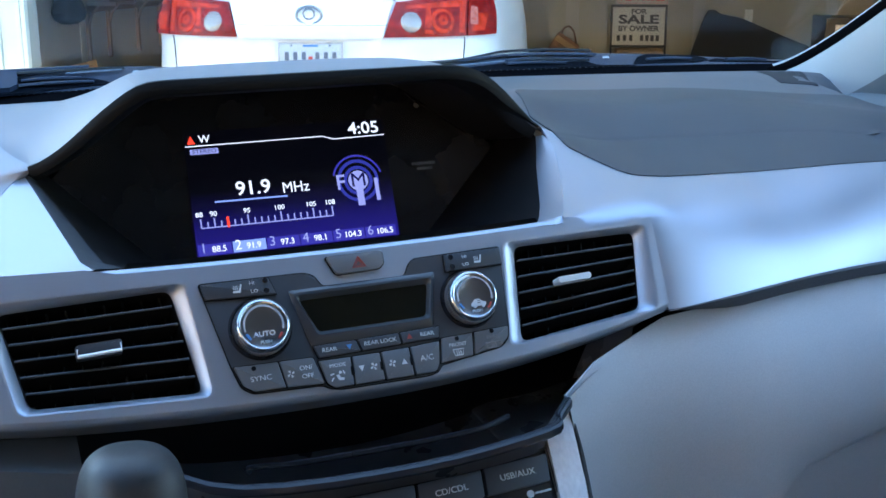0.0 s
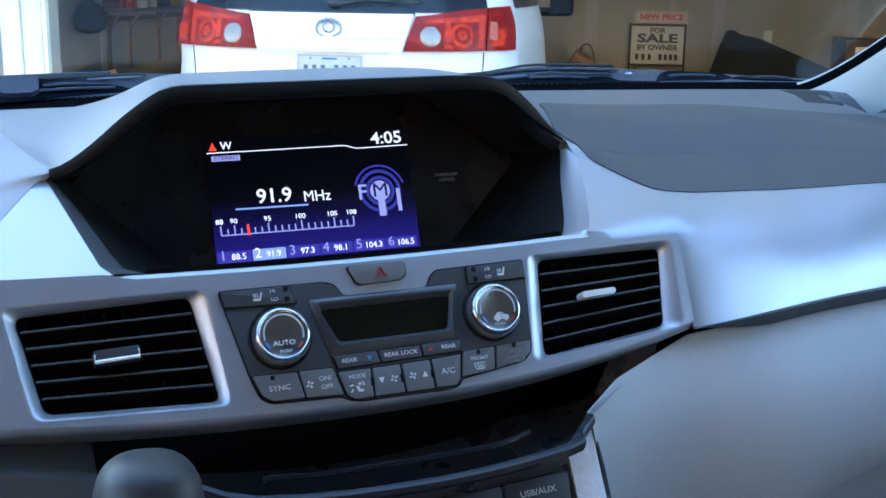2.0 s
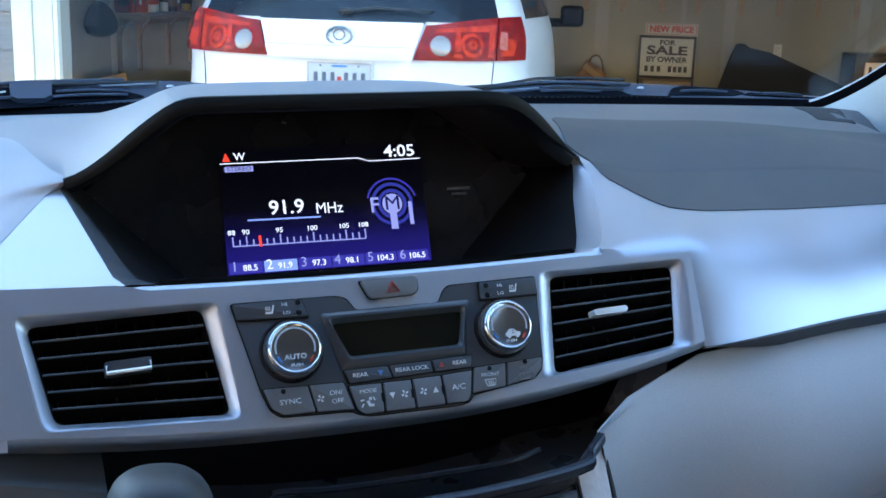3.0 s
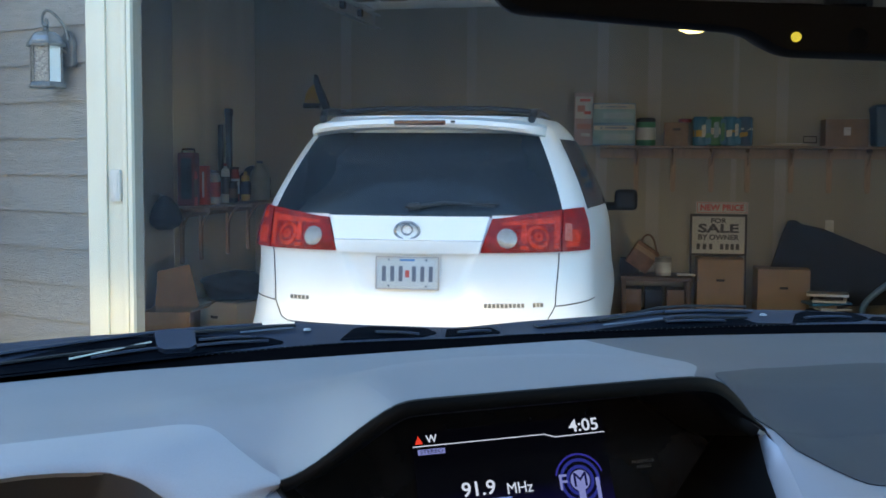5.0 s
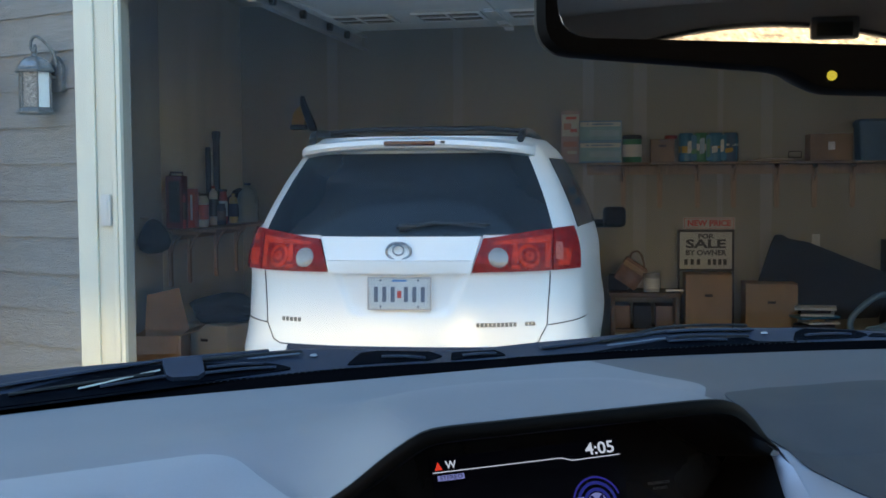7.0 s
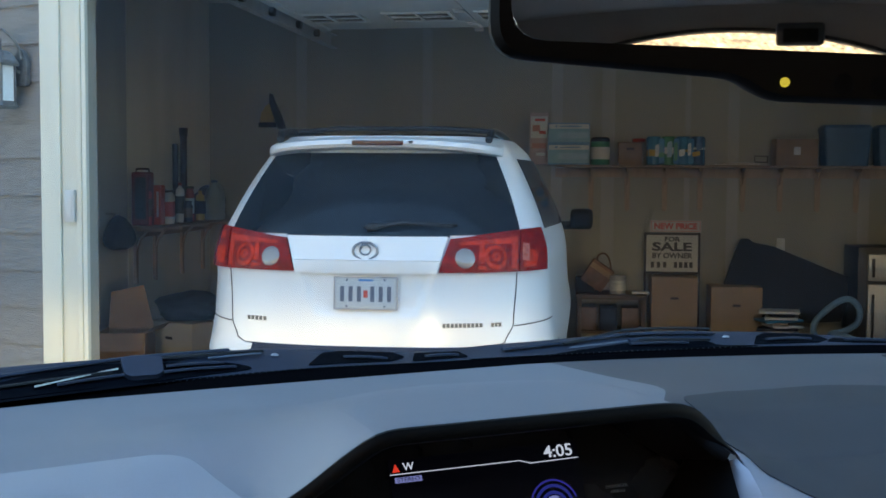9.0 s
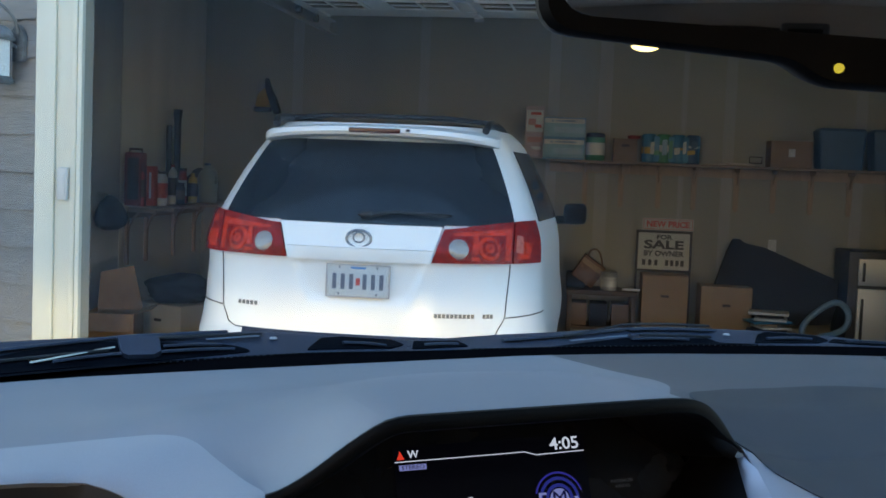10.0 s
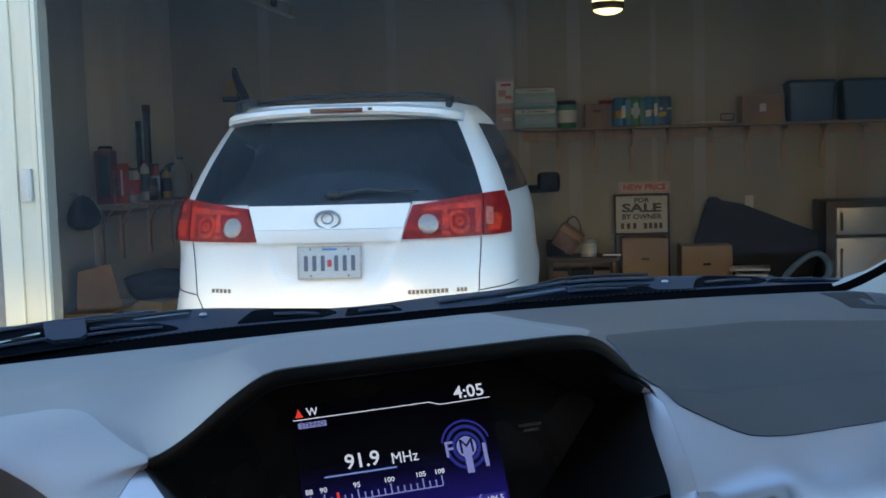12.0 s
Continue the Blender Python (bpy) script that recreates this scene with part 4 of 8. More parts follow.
# fascia on the passenger's side, one sheet from the display's rim and the vent out to the door
COLS = [0.1705, 0.18, 0.19, 0.20, 0.21, 0.22, 0.23, 0.238, 0.2435, 0.248, 0.256, 0.264, 0.274, 0.286, 0.30, 0.315, 0.33, 0.345, 0.36, 0.38] + frange(0.40, 0.97, 50)
bm = bmesh.new()
grid = []
for i in range(15):
    r = []
    for c in COLS:
        u = c
        if c < U1 and i < 7:
            u = lerp(RIM_R[i][0], U1, (c - 0.1705) / (U1 - 0.1705))
        p = Vector(fascia_pt(i, u))
        if i in (8, 9) and c < 0.2435:
            p = Vector(on_panel(c, b_top(c) - (0.0095, 0.0118)[i - 8])) + Vector((0, -0.0001, 0.00005))
        elif i > 7 and c < U0:
            p += Vector((0, 0.0008, -0.0004))
        r.append(None if i > 9 and c < 0.2435 else bm.verts.new(p))
    grid.append(r)
for ra, rb_ in zip(grid, grid[1:]):
    for j in range(len(COLS) - 1):
        if None not in (ra[j], ra[j + 1], rb_[j], rb_[j + 1]):
            bm.faces.new((ra[j], ra[j + 1], rb_[j + 1], rb_[j]))
under = [[v and bm.verts.new(v.co + Vector((0.0005, 0.003, -0.0025))) for v in r] for r in grid]
for ra, rb_ in zip(under, under[1:]):
    for j in range(len(COLS) - 1):
        if None not in (ra[j], ra[j + 1], rb_[j], rb_[j + 1]):
            bm.faces.new((ra[j], rb_[j], rb_[j + 1], ra[j + 1]))
part("fascia", bm, SILVER, dash, "satin silver-grey fascia")
LIPU = [0.2435, 0.252] + frange(0.26, U1, 8) + [0.41, 0.5, 0.6, 0.75, 0.97]
bm = bmesh.new()
slab(bm, [[Vector(fascia_pt(14, max(u, U0))) + Vector((u - max(u, U0), dv, -dw * (0.10 + 0.90 * step((u - 0.236) / 0.10)))) for dv, dw in ((0.0005, -0.0005), (-0.0008, 0.002), (0.003, 0.0125), (0.03, 0.016))] for u in LIPU], (0, 0.006, -0.003))
part("fascia_underside", bm, PAD, dash, "dark grey lower edge of the fascia")
# cheek: the fascia's edge turned in towards the display
CHK = [(0.0165, 0.009, 0.004)] * 8
CHEEK_R = [Vector(p) + Vector((-dx, dy, -dz)) * (0.30, 0.75, 0.95, 1, 1, 1, 1, 1)[i] for i, (p, (dx, dy, dz)) in enumerate(zip(RIM_R, CHK))]
CHEEK_R[7] = Vector((0.1535, -0.1650, 0.0398))
bm = bmesh.new()
rows = [[p + Vector((0.0012, -0.0002, 0.0001)), p + Vector((0.0002, -0.0010, 0.0008)), p.lerp(q, 0.10) + Vector((0, -0.0009, 0.0005)), p.lerp(q, 0.30) + Vector((0, -0.0004, 0)), p.lerp(q, 0.9), q + Vector((0, 0.001, -0.0004)), q + Vector((0, 0.004, -0.003))] for p, q in zip([Vector(p) for p in RIM_R], CHEEK_R)]
rows.append([Vector(on_panel(x, b_top(x) - 0.0046)) + Vector((0, -0.0003, 0.0002)) for x in frange(0.1705, 0.148, 7)])
slab(bm, rows, (0.001, 0.003, -0.002))
part("fascia_cheek", bm, SILVER, dash, "silver cheek beside the display")

# fascia on the driver's side: a three-cornered face between display, vent and instrument hood
RIM_L = [Vector((-0.2165, -0.038, 0.0880)).lerp(Vector((-0.1885, -0.168, 0.0445)), k) for k in (0, 0.12, 0.28, 0.45, 0.62, 0.8, 0.95)] + [Vector(on_panel(-0.1830, b_top(0.183)))]
EDGE_L = [Vector((-0.2184, -0.037, 0.0887)).lerp(Vector((-0.290, -0.146, 0.0385)), k) for k in (0, 0.1, 0.26, 0.44, 0.62, 0.8, 0.95)] + [Vector((-0.292, -0.155, 0.036))]
bm = bmesh.new()
slab(bm, [[p.lerp(q, k) for k in (0, 0.2, 0.4, 0.6, 0.8, 1.0)] for p, q in zip(RIM_L, EDGE_L)], (0.0, 0.003, -0.003))
part("fascia", bm, SILVER, dash, "satin silver-grey fascia beside the instruments")
bm = bmesh.new()
rows = []
for u, dv in ((-0.262, 0.0), (-0.268, 0.0006), (-0.276, 0.003), (-0.285, 0.009), (-0.294, 0.020), (-0.31, 0.045)):
    rows.append([Vector(on_panel(u, lerp(b_top(0.26) + 0.001, b_bot(-0.26) - 0.004, i / 6))) + Vector((0, dv, 0)) for i in range(7)])
slab(bm, rows, (0.0, 0.004, -0.002))
part("fascia_end", bm, SILVER, dash, "silver end of the fascia")
CHEEK_L = [p + Vector((dx, dy, -dz)) for p, (dx, dy, dz) in zip(RIM_L, ((0.006, 0.002, 0.003), (0.008, 0.006, 0.004), (0.010, 0.010, 0.005), (0.012, 0.012, 0.006), (0.013, 0.013, 0.006), (0.014, 0.012, 0.006), (0.016, 0.010, 0.005), (0.020, 0.008, 0.003)))]
bm = bmesh.new()
slab(bm, [[p, p.lerp(q, 0.15) + Vector((0, -0.0006, 0.0008)), q] for p, q in zip(RIM_L, CHEEK_L)], (0.0, 0.004, -0.002))
part("fascia_cheek", bm, LININGM, dash, "dark grey cheek beside the display")

# the fascia's middle, cut out for the two vents
VQ = {1: ([(0.1265, 0.0322), (0.2325, 0.0322), (0.2215, -0.0298), (0.1165, -0.0408)], [(0.1135, 0.0362), (0.2420, 0.0375), (0.2365, -0.0330), (0.1020, -0.0450)]),
      -1: ([(-0.2465, 0.0290), (-0.1350, 0.0312), (-0.1232, -0.0415), (-0.2335, -0.0352)], [(-0.2560, 0.0360), (-0.1230, 0.0350), (-0.1150, -0.0470), (-0.2420, -0.0405)])}
AS = frange(-0.268, 0.248, 26)
bm = bmesh.new()
loops = [[(a, b_top(a) - (0.004 if -0.184 < a < 0.171 else 0.0112 if a > 0 else -0.0005)) for a in AS] + [(a, b_bot(a) + 0.004) for a in reversed(AS)]] + [[(lerp(x, sum(p[0] for p in o) / 4, 0.03), lerp(y, sum(p[1] for p in o) / 4, 0.03)) for x, y in rounded(o, 0.007)] for _, o in VQ.values()]
for zz in (0.0, -0.006):
    es = []
    for lp in loops:
        vs = [bm.verts.new(PAN @ Vector((x, y, zz))) for x, y in lp]
        es += [bm.edges.new((vs[i], vs[(i + 1) % len(vs)])) for i in range(len(vs))]
    bmesh.ops.triangle_fill(bm, edges=es, use_beauty=True)
for lp in loops:
    ring_loft(bm, [[PAN @ Vector((x, y, 0.0)) for x, y in lp], [PAN @ Vector((x, y, -0.006)) for x, y in lp]], caps=False)
bmesh.ops.remove_doubles(bm, verts=bm.verts[:], dist=1e-6)
part("fascia_centre", bm, SILVER, dash, "satin silver control fascia")
for bf, sg_ in ((b_top, 1), (b_bot, -1)):
    bm = bmesh.new()
    AL = frange(-0.184, 0.171, 20) if sg_ > 0 else AS
    rows = [[PAN @ Vector((a, bf(a) + sg_ * db, dn)) for db, dn in ((-0.0041, 0.0), (-0.0018, -0.0008), (0.0, -0.0035), (0.0008, -0.008), (0.0008, -0.014 if sg_ > 0 else -0.045))] for a in AL]
    slab(bm, rows, PAN.to_3x3() @ Vector((0, -sg_ * 0.004, -0.003)))
    part("fascia_lip", bm, SILVER, dash)

# darker airbag cover let into the dash top
COV_F = [(0.232, 0.20), (0.236, 0.40), (0.248, 1.35), (0.260, 2.2), (0.268, 2.95), (0.276, 3.55), (0.288, 3.95), (0.306, 4.2), (0.35, 4.55), (0.41, 4.85), (0.472, 5.0), (0.606, 5.2), (0.98, 5.2)]
COV_B = [(0.232, -0.004), (0.245, 0.030), (0.262, 0.075), (0.274, 0.110), (0.282, 0.140), (0.294, 0.162), (0.312, 0.176), (0.383, 0.215), (0.551, 0.240), (0.803, 0.255), (0.98, 0.24)]


def fascia_at(u, s_):
    i = min(13, int(s_))
    return Vector(fascia_pt(i, u)).lerp(Vector(fascia_pt(i + 1, u)), s_ - i)


bm = bmesh.new()
rows = []
for u in [0.2480, 0.252, 0.258, 0.264, 0.270, 0.276, 0.283, 0.292] + frange(0.30, 0.965, 70):
    vb_, sf = polyline(COV_B, u), polyline(COV_F, u)
    r = [Vector((u, v, base(u, v) + 0.0014)) for v in frange(vb_, front_edge(u) + 0.0015, 26)] + [fascia_at(u, sf * (j / 16) ** 1.3) + Vector((0, -0.0004, 0.0009)) for j in range(0, 17)]
    rows.append(r)
slab(bm, rows, (0, 0.002, -0.005))
part("airbag_cover", bm, PAD, dash, "dark grey grained airbag cover")
bm = bmesh.new()
OUTLET = [((0.775, 0.325), (0.835, 0.455)), ((0.800, 0.317), (0.862, 0.440)), ((0.826, 0.309), (0.889, 0.424))]
slab(bm, [[(lerp(p[0], q[0], k), lerp(p[1], q[1], k), base(lerp(p[0], q[0], k), lerp(p[1], q[1], k)) + 0.0007) for k in frange(0, 1, 6)] for p, q in OUTLET], (0, 0, -0.006))
part("demister_outlet", bm, OUTM, dash, "dark grey side window demister outlet")

# display opening: hood lining, black rim, well
RU = frange(TIP_L[0], TIP_R[0], 56)
RIM = [Vector((u, front_edge(u), base(u, front_edge(u)))) for u in RU]


def inner_top(u):
    """Where the hood's lining meets the display's panel."""
    g = soft((abs(u) - 0.12) / 0.085, 0.08)
    return Vector((u * 0.93, lerp(0.057, 0.032, g), lerp(0.132, 0.072, g)))


bm = bmesh.new()
slab(bm, [[p + Vector((0, 0.003, -0.003)), p.lerp(inner_top(p.x), 0.12) + Vector((0, 0, -0.0075)), p.lerp(inner_top(p.x), 0.20) + Vector((0, 0, -0.0095)), p.lerp(inner_top(p.x), 0.22) + Vector((0, 0, -0.0070)), p.lerp(inner_top(p.x), 0.5) + Vector((0, 0, -0.005)), inner_top(p.x)] for p in RIM], (0, 0.004, 0.003))
part("hood_lining", bm, HOODIN, dash, "matt black lining of the display hood")
bm = bmesh.new()
prism(bm, [(-0.17, -0.03), (0.18, -0.03), (0.240, 0.089), (0.142, 0.152), (-0.136, 0.152), (-0.226, 0.090)], -0.024, -0.014, SCR)
part("hood_back", bm, HOODIN, dash, "matt black back of the display hood")
bm = bmesh.new()
rings = []
for i, p in enumerate(RIM):
    t = (RIM[min(i + 1, len(RIM) - 1)] - RIM[max(i - 1, 0)]).normalized()
    up = Vector((0, 0.25, 1)) - t * t.dot(Vector((0, 0.25, 1)))
    up.normalize()
    ou = up.cross(t)
    ou = ou if ou.y < 0 else -ou
    k = 0.75 + 0.25 * step(i / 7) if i < 20 else 0.16 + 0.84 * step((len(RIM) - 1 - i) / 8)
    rings.append([p + up * b_ * k + ou * a_ * k for a_, b_ in ((-0.008, 0.0012), (0.001, 0.0020), (0.0046, 0.0006), (0.0058, -0.0035), (0.0050, -0.0070), (0.0030, -0.0098), (-0.002, -0.0108), (-0.008, -0.0100))])
ring_loft(bm, rings)
part("hood_rim", bm, RIMM, dash, "black rubbery rim of the display hood")
bm = bmesh.new()
FRONT = [Vector(on_panel(a, b_top(a) - 0.002)) + Vector((0, 0.011, 0.002)) for a in frange(-0.160, 0.150, 8)]
OUT = [Vector(p) for p in CHEEK_L] + FRONT + [Vector(p) for p in reversed(CHEEK_R)]
INB = []
for i in range(8):
    INB.append(Vector((-0.198, 0.033, 0.0745)).lerp(Vector((-0.112, -0.002, -0.008)), i / 7))
INB += [Vector((lerp(-0.105, 0.112, i / 8), -0.003, -0.010)) for i in range(9)]
for i in range(8):
    INB.append(Vector((0.119, -0.002, -0.008)).lerp(Vector((0.214, 0.034, 0.0755)), i / 7))
OUT = [OUT[0] + Vector((0.004, 0.012, 0.008))] + OUT + [OUT[-1] + Vector((-0.004, 0.012, 0.008))]
INB = [INB[0] + Vector((0.004, 0.012, 0.020))] + INB + [INB[-1] + Vector((-0.004, 0.012, 0.020))]
slab(bm, [OUT, [p * 0.45 + q * 0.55 + Vector((0, 0, -0.004)) for p, q in zip(OUT, INB)], INB], (0, 0.006, -0.006))
part("display_well", bm, HOODIN, dash, "black well in front of the display")

# lower dash: glove box side
bm = bmesh.new()
rows = []
for i in range(22):
    t = i / 21
    u = lerp(0.128, 0.98, t)
    lip = Vector(fascia_pt(14, u)) if u > U0 else Vector((u, -0.222, -0.036))
    v0, w0 = lip.y + 0.016, lip.z - 0.011
    if u < 0.26:
        k = 1 - (1 - (u - 0.128) / 0.132) ** 2
        v0, w0 = lerp(-0.262, v0, k), lerp(-0.066, w0, k)
    bulge = 0.045 * step(t / 0.3)
    low = 0.36 - 0.205 * step((u - 0.27) / 0.08) - 0.055 * max(0, (u - 0.27) / 0.71)
    rows.append([(u, v0, w0), (u, v0 - 0.010 - 0.3 * bulge, w0 - 0.018), (u, v0 - 0.018 - 0.7 * bulge, w0 - 0.05), (u, v0 - 0.02 - bulge, w0 - min(0.10, low - 0.03)), (u, v0 - 0.018 - bulge, w0 - low + 0.012), (u, v0 - 0.008 - bulge, w0 - low), (u, v0 + 0.03, w0 - low - 0.004)])
slab(bm, rows, (0, 0.004, -0.002))
part("knee_panel", bm, LOWER, dash, "mid-grey grained lower dash panel")
bm = bmesh.new()
rows = []
for i in range(14):
    t = i / 13
    u = lerp(0.27, 0.98, t)
    lip = Vector(fascia_pt(14, u))
    rows.append([(u, lip.y - 0.022 + 0.02 * s_ + 0.06 * s_ * s_, lip.z - 0.10 - 0.30 * s_) for s_ in frange(0, 1, 6)])
slab(bm, rows, (0, 0.02, 0))
part("glove_box_door", bm, LOWER, dash, "grey glove box door")
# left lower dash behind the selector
# same grey as the right knee panel, with shade put into the colour
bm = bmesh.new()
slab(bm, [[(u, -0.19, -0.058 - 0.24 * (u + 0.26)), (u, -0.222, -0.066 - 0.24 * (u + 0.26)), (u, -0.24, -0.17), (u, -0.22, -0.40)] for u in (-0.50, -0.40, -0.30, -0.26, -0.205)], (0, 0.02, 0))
part("knee_panel", bm, KNEED, dash, "grey lower dash panel, darkened for the shade on it")
# added black sheet that fills in the dark under the dash
bm = bmesh.new()
slab(bm, [[(u, -0.17, -0.030), (u, -0.15, -0.12), (u, -0.15, -0.45)] for u in (-0.60, -0.2, 0.0, 0.26, 0.36)], (0, 0.01, 0))
part("under_dash_shroud", bm, BLACKD, dash, "black filler sheet for the dark under the dash")

# instrument hood: its skin starts at a seam in the dash top and ends at a lip over the gauges
ih = thing("instrument_hood", "rounded grey hood over the driver's instruments", "instrument hood", VAN)
SEAM = [Vector((u, v + dv, base(u, v + dv))) for (u, v), dv in zip(reversed(COWL_A[:6]), (0.005, 0.005, 0.004, 0.003, 0.001, 0.0))]
SEAM = [Vector((-0.62, 0.148, base(-0.62, 0.148))), Vector((-0.42, 0.140, base(-0.42, 0.140)))] + SEAM + [EDGE_L[1], EDGE_L[3], EDGE_L[5], EDGE_L[7]]
LIP = [(-0.60, 0.030, 0.080), (-0.42, 0.034, 0.099), (-0.345, 0.032, 0.098), (-0.327, 0.022, 0.097), (-0.312, 0.011, 0.093), (-0.302, 0.000, 0.088), (-0.292, -0.014, 0.083), (-0.281, -0.036, 0.077), (-0.275, -0.058, 0.070), (-0.271, -0.085, 0.060), (-0.280, -0.115, 0.047), (-0.292, -0.140, 0.034)]
SEAM, LIP = curve_pts([tuple(p) for p in SEAM], 4), curve_pts(LIP, 4)
bm = bmesh.new()
slab(bm, [[p.lerp(q, k) + Vector((0, 0, dz)) for k, dz in ((0.0, 0.0004), (0.03, 0.0006), (0.3, 0.002), (0.6, 0.003), (0.85, 0.0015), (0.96, -0.0005), (1.0, -0.004))] for p, q in zip(SEAM, LIP)], (0, 0.003, -0.004))
part("cowl_shell", bm, HOODSKIN, ih)
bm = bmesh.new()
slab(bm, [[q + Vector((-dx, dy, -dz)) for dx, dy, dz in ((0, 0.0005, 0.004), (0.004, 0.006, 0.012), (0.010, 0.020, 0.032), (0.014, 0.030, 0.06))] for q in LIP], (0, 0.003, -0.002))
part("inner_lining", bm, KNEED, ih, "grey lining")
bm = bmesh.new()
slab(bm, [[(-0.60, 0.03, -0.06), (-0.60, 0.10, 0.06)], [(-0.285, 0.03, -0.06), (-0.285, 0.10, 0.06)]], (0, 0.01, 0))
part("gauge_panel", bm, LININGM, ih, "dark gauge panel")

# ---- centre display ----
disp = thing("centre_display", "black centre display panel showing a lit radio screen", "display", VAN)
bm = bmesh.new()
prism(bm, rounded([(-0.150, -0.012), (0.165, -0.012), (0.205, 0.073), (0.132, 0.146), (-0.126, 0.146), (-0.198, 0.073)], 0.006), -0.012, -0.0015, SCR)
part("bezel", bm, BLACKG, disp, "gloss black bezel")


def lcd_material():
    m, nt, b = nodes_of("lcd_screen")
    N, L = nt.nodes, nt.links
    b.inputs["Base Color"].default_value = (0.004, 0.004, 0.006, 1)
    b.inputs["Roughness"].default_value = 0.2
    tc, mp, sep = N.new("ShaderNodeTexCoord"), N.new("ShaderNodeMapping"), N.new("ShaderNodeSeparateXYZ")
    L.new(tc.outputs["Object"], sep.inputs[0])
    ramp = N.new("ShaderNodeValToRGB")
    r = N.new("ShaderNodeMapRange")
    r.inputs["From Min"].default_value, r.inputs["From Max"].default_value = 0.0, 0.095
    L.new(sep.outputs["Z"], r.inputs["Value"])
    L.new(r.outputs["Result"], ramp.inputs["Fac"])
    e = ramp.color_ramp.elements
    e[0].position, e[0].color = 0.0, (0.035, 0.022, 0.40, 1)
    e[1].position, e[1].color = 0.98, (0.0015, 0.0015, 0.004, 1)
    for p, c in ((0.20, (0.022, 0.015, 0.24, 1)), (0.36, (0.006, 0.004, 0.06, 1)), (0.52, (0.0010, 0.0010, 0.004, 1))):
        k = e.new(p)
        k.color = c
    L.new(ramp.outputs["Color"], b.inputs["Emission Color"])
    b.inputs["Emission Strength"].default_value = 0.05
    return m


bm = bmesh.new()
prism(bm, [(-0.085, -0.0015), (0.097, -0.0015), (0.099, 0.108), (-0.083, 0.108)], -0.0014, 0.0, SCR)
lcd = part("lcd_screen", bm, lcd_material(), disp, "lit liquid crystal screen with a radio page", smooth=False)
GW = glow("lcd_white", (0.86, 0.88, 1.0), 0.125)
GL = glow("lcd_lilac", (0.42, 0.44, 0.95), 0.085)
GB_ = glow("lcd_blue", (0.06, 0.07, 0.55), 0.06)
GBL = glow("lcd_light_blue", (0.30, 0.42, 0.95), 0.1)
GR = glow("lcd_red", (1.0, 0.06, 0.03), 0.13)
GK = glow("lcd_dim_navy", (0.02, 0.02, 0.12), 0.05)
GD = glow("lcd_dark_blue", (0.07, 0.06, 0.55), 0.07)


def flat(poly, material, name="graphic", h=0.0004, parent=None):
    b = bmesh.new()
    prism(b, poly, 0.0, h, SCR)
    return part(name, b, material, parent or lcd, smooth=False)


def strip(pts, w, material, h=0.0004):
    for (x0, y0), (x1, y1) in zip(pts, pts[1:]):
        d = Vector((x1 - x0, y1 - y0)).normalized() * w / 2
        flat([(x0 + d.y, y0 - d.x), (x1 + d.y, y1 - d.x), (x1 - d.y, y1 + d.x), (x0 - d.y, y0 + d.x)], material, h=h)


def arc(c, r, w, a0, a1, material, h=0.0004, n=40):
    b = bmesh.new()
    pts = [(c[0] + q * math.cos(a), c[1] + q * math.sin(a)) for q, seq in ((r + w / 2, frange(radians(a0), radians(a1), n)), (r - w / 2, frange(radians(a1), radians(a0), n))) for a in seq]
    lo = len(pts) // 2
    vs = [b.verts.new(SCR @ Vector((x, y, h))) for x, y in pts]
    for i in range(lo - 1):
        b.faces.new((vs[i], vs[i + 1], vs[len(pts) - 2 - i], vs[len(pts) - 1 - i]))
    part("graphic", b, material, lcd, smooth=False)


S4 = SCR @ Matrix.Translation((0, 0, 0.0005))
strip([(-0.0826, 0.0953), (0.040, 0.0955), (0.050, 0.0922), (0.0985, 0.0928)], 0.0008, GW)
flat([(-0.0805, 0.0972), (-0.0735, 0.0972), (-0.0770, 0.1045)], GR)
lettering(lcd, "W", (-0.0654, 0.1008), 0.0066, GW, S4, bold=0.002)
lettering(lcd, "4:05", (0.0795, 0.1000), 0.0108, GW, S4, bold=0.004, wide=1.12)
flat([(-0.079, 0.0878), (-0.0545, 0.0878), (-0.0545, 0.0925), (-0.079, 0.0925)], GL)
lettering(lcd, "STEREO", (-0.0667, 0.0901), 0.0034, GK, S4, wide=1.25, thick=0.0004)
lettering(lcd, "91.9", (-0.0292, 0.0540), 0.0122, GW, S4, bold=0.003, wide=1.05)
lettering(lcd, "MHz", (0.0085, 0.0512), 0.0095, GW, S4, wide=0.95)
strip([(-0.064, 0.0448), (0.000, 0.0442)], 0.0014, GBL)
strip([(-0.0783, 0.0229), (0.0385, 0.0223)], 0.0010, GL)
for i in range(21):
    x = lerp(-0.0783, 0.0385, i / 20)
    hgt = 0.0085 if i in (0, 2, 7, 12, 17, 20) else 0.0055
    flat([(x - 0.0006, 0.0226), (x + 0.0006, 0.0226), (x + 0.0006, 0.0226 + hgt), (x - 0.0006, 0.0226 + hgt)], GL, "tick")
for x, s_ in ((-0.0790, "88"), (-0.0668, "90"), (-0.0377, "95"), (-0.0090, "100"), (0.0197, "105"), (0.0372, "108")):
    lettering(lcd, s_, (x, 0.0345), 0.0042, GW, S4, wide=1.1, bold=0.002)
flat([(-0.0562, 0.0215), (-0.0540, 0.0215), (-0.0540, 0.0310), (-0.0562, 0.0310)], GR, h=0.0007)
C0 = (0.0667, 0.0520)
arc(C0, 0.0120, 0.0032, 0, 360, GB_)
arc(C0, 0.0180, 0.0030, 0, 360, GB_)
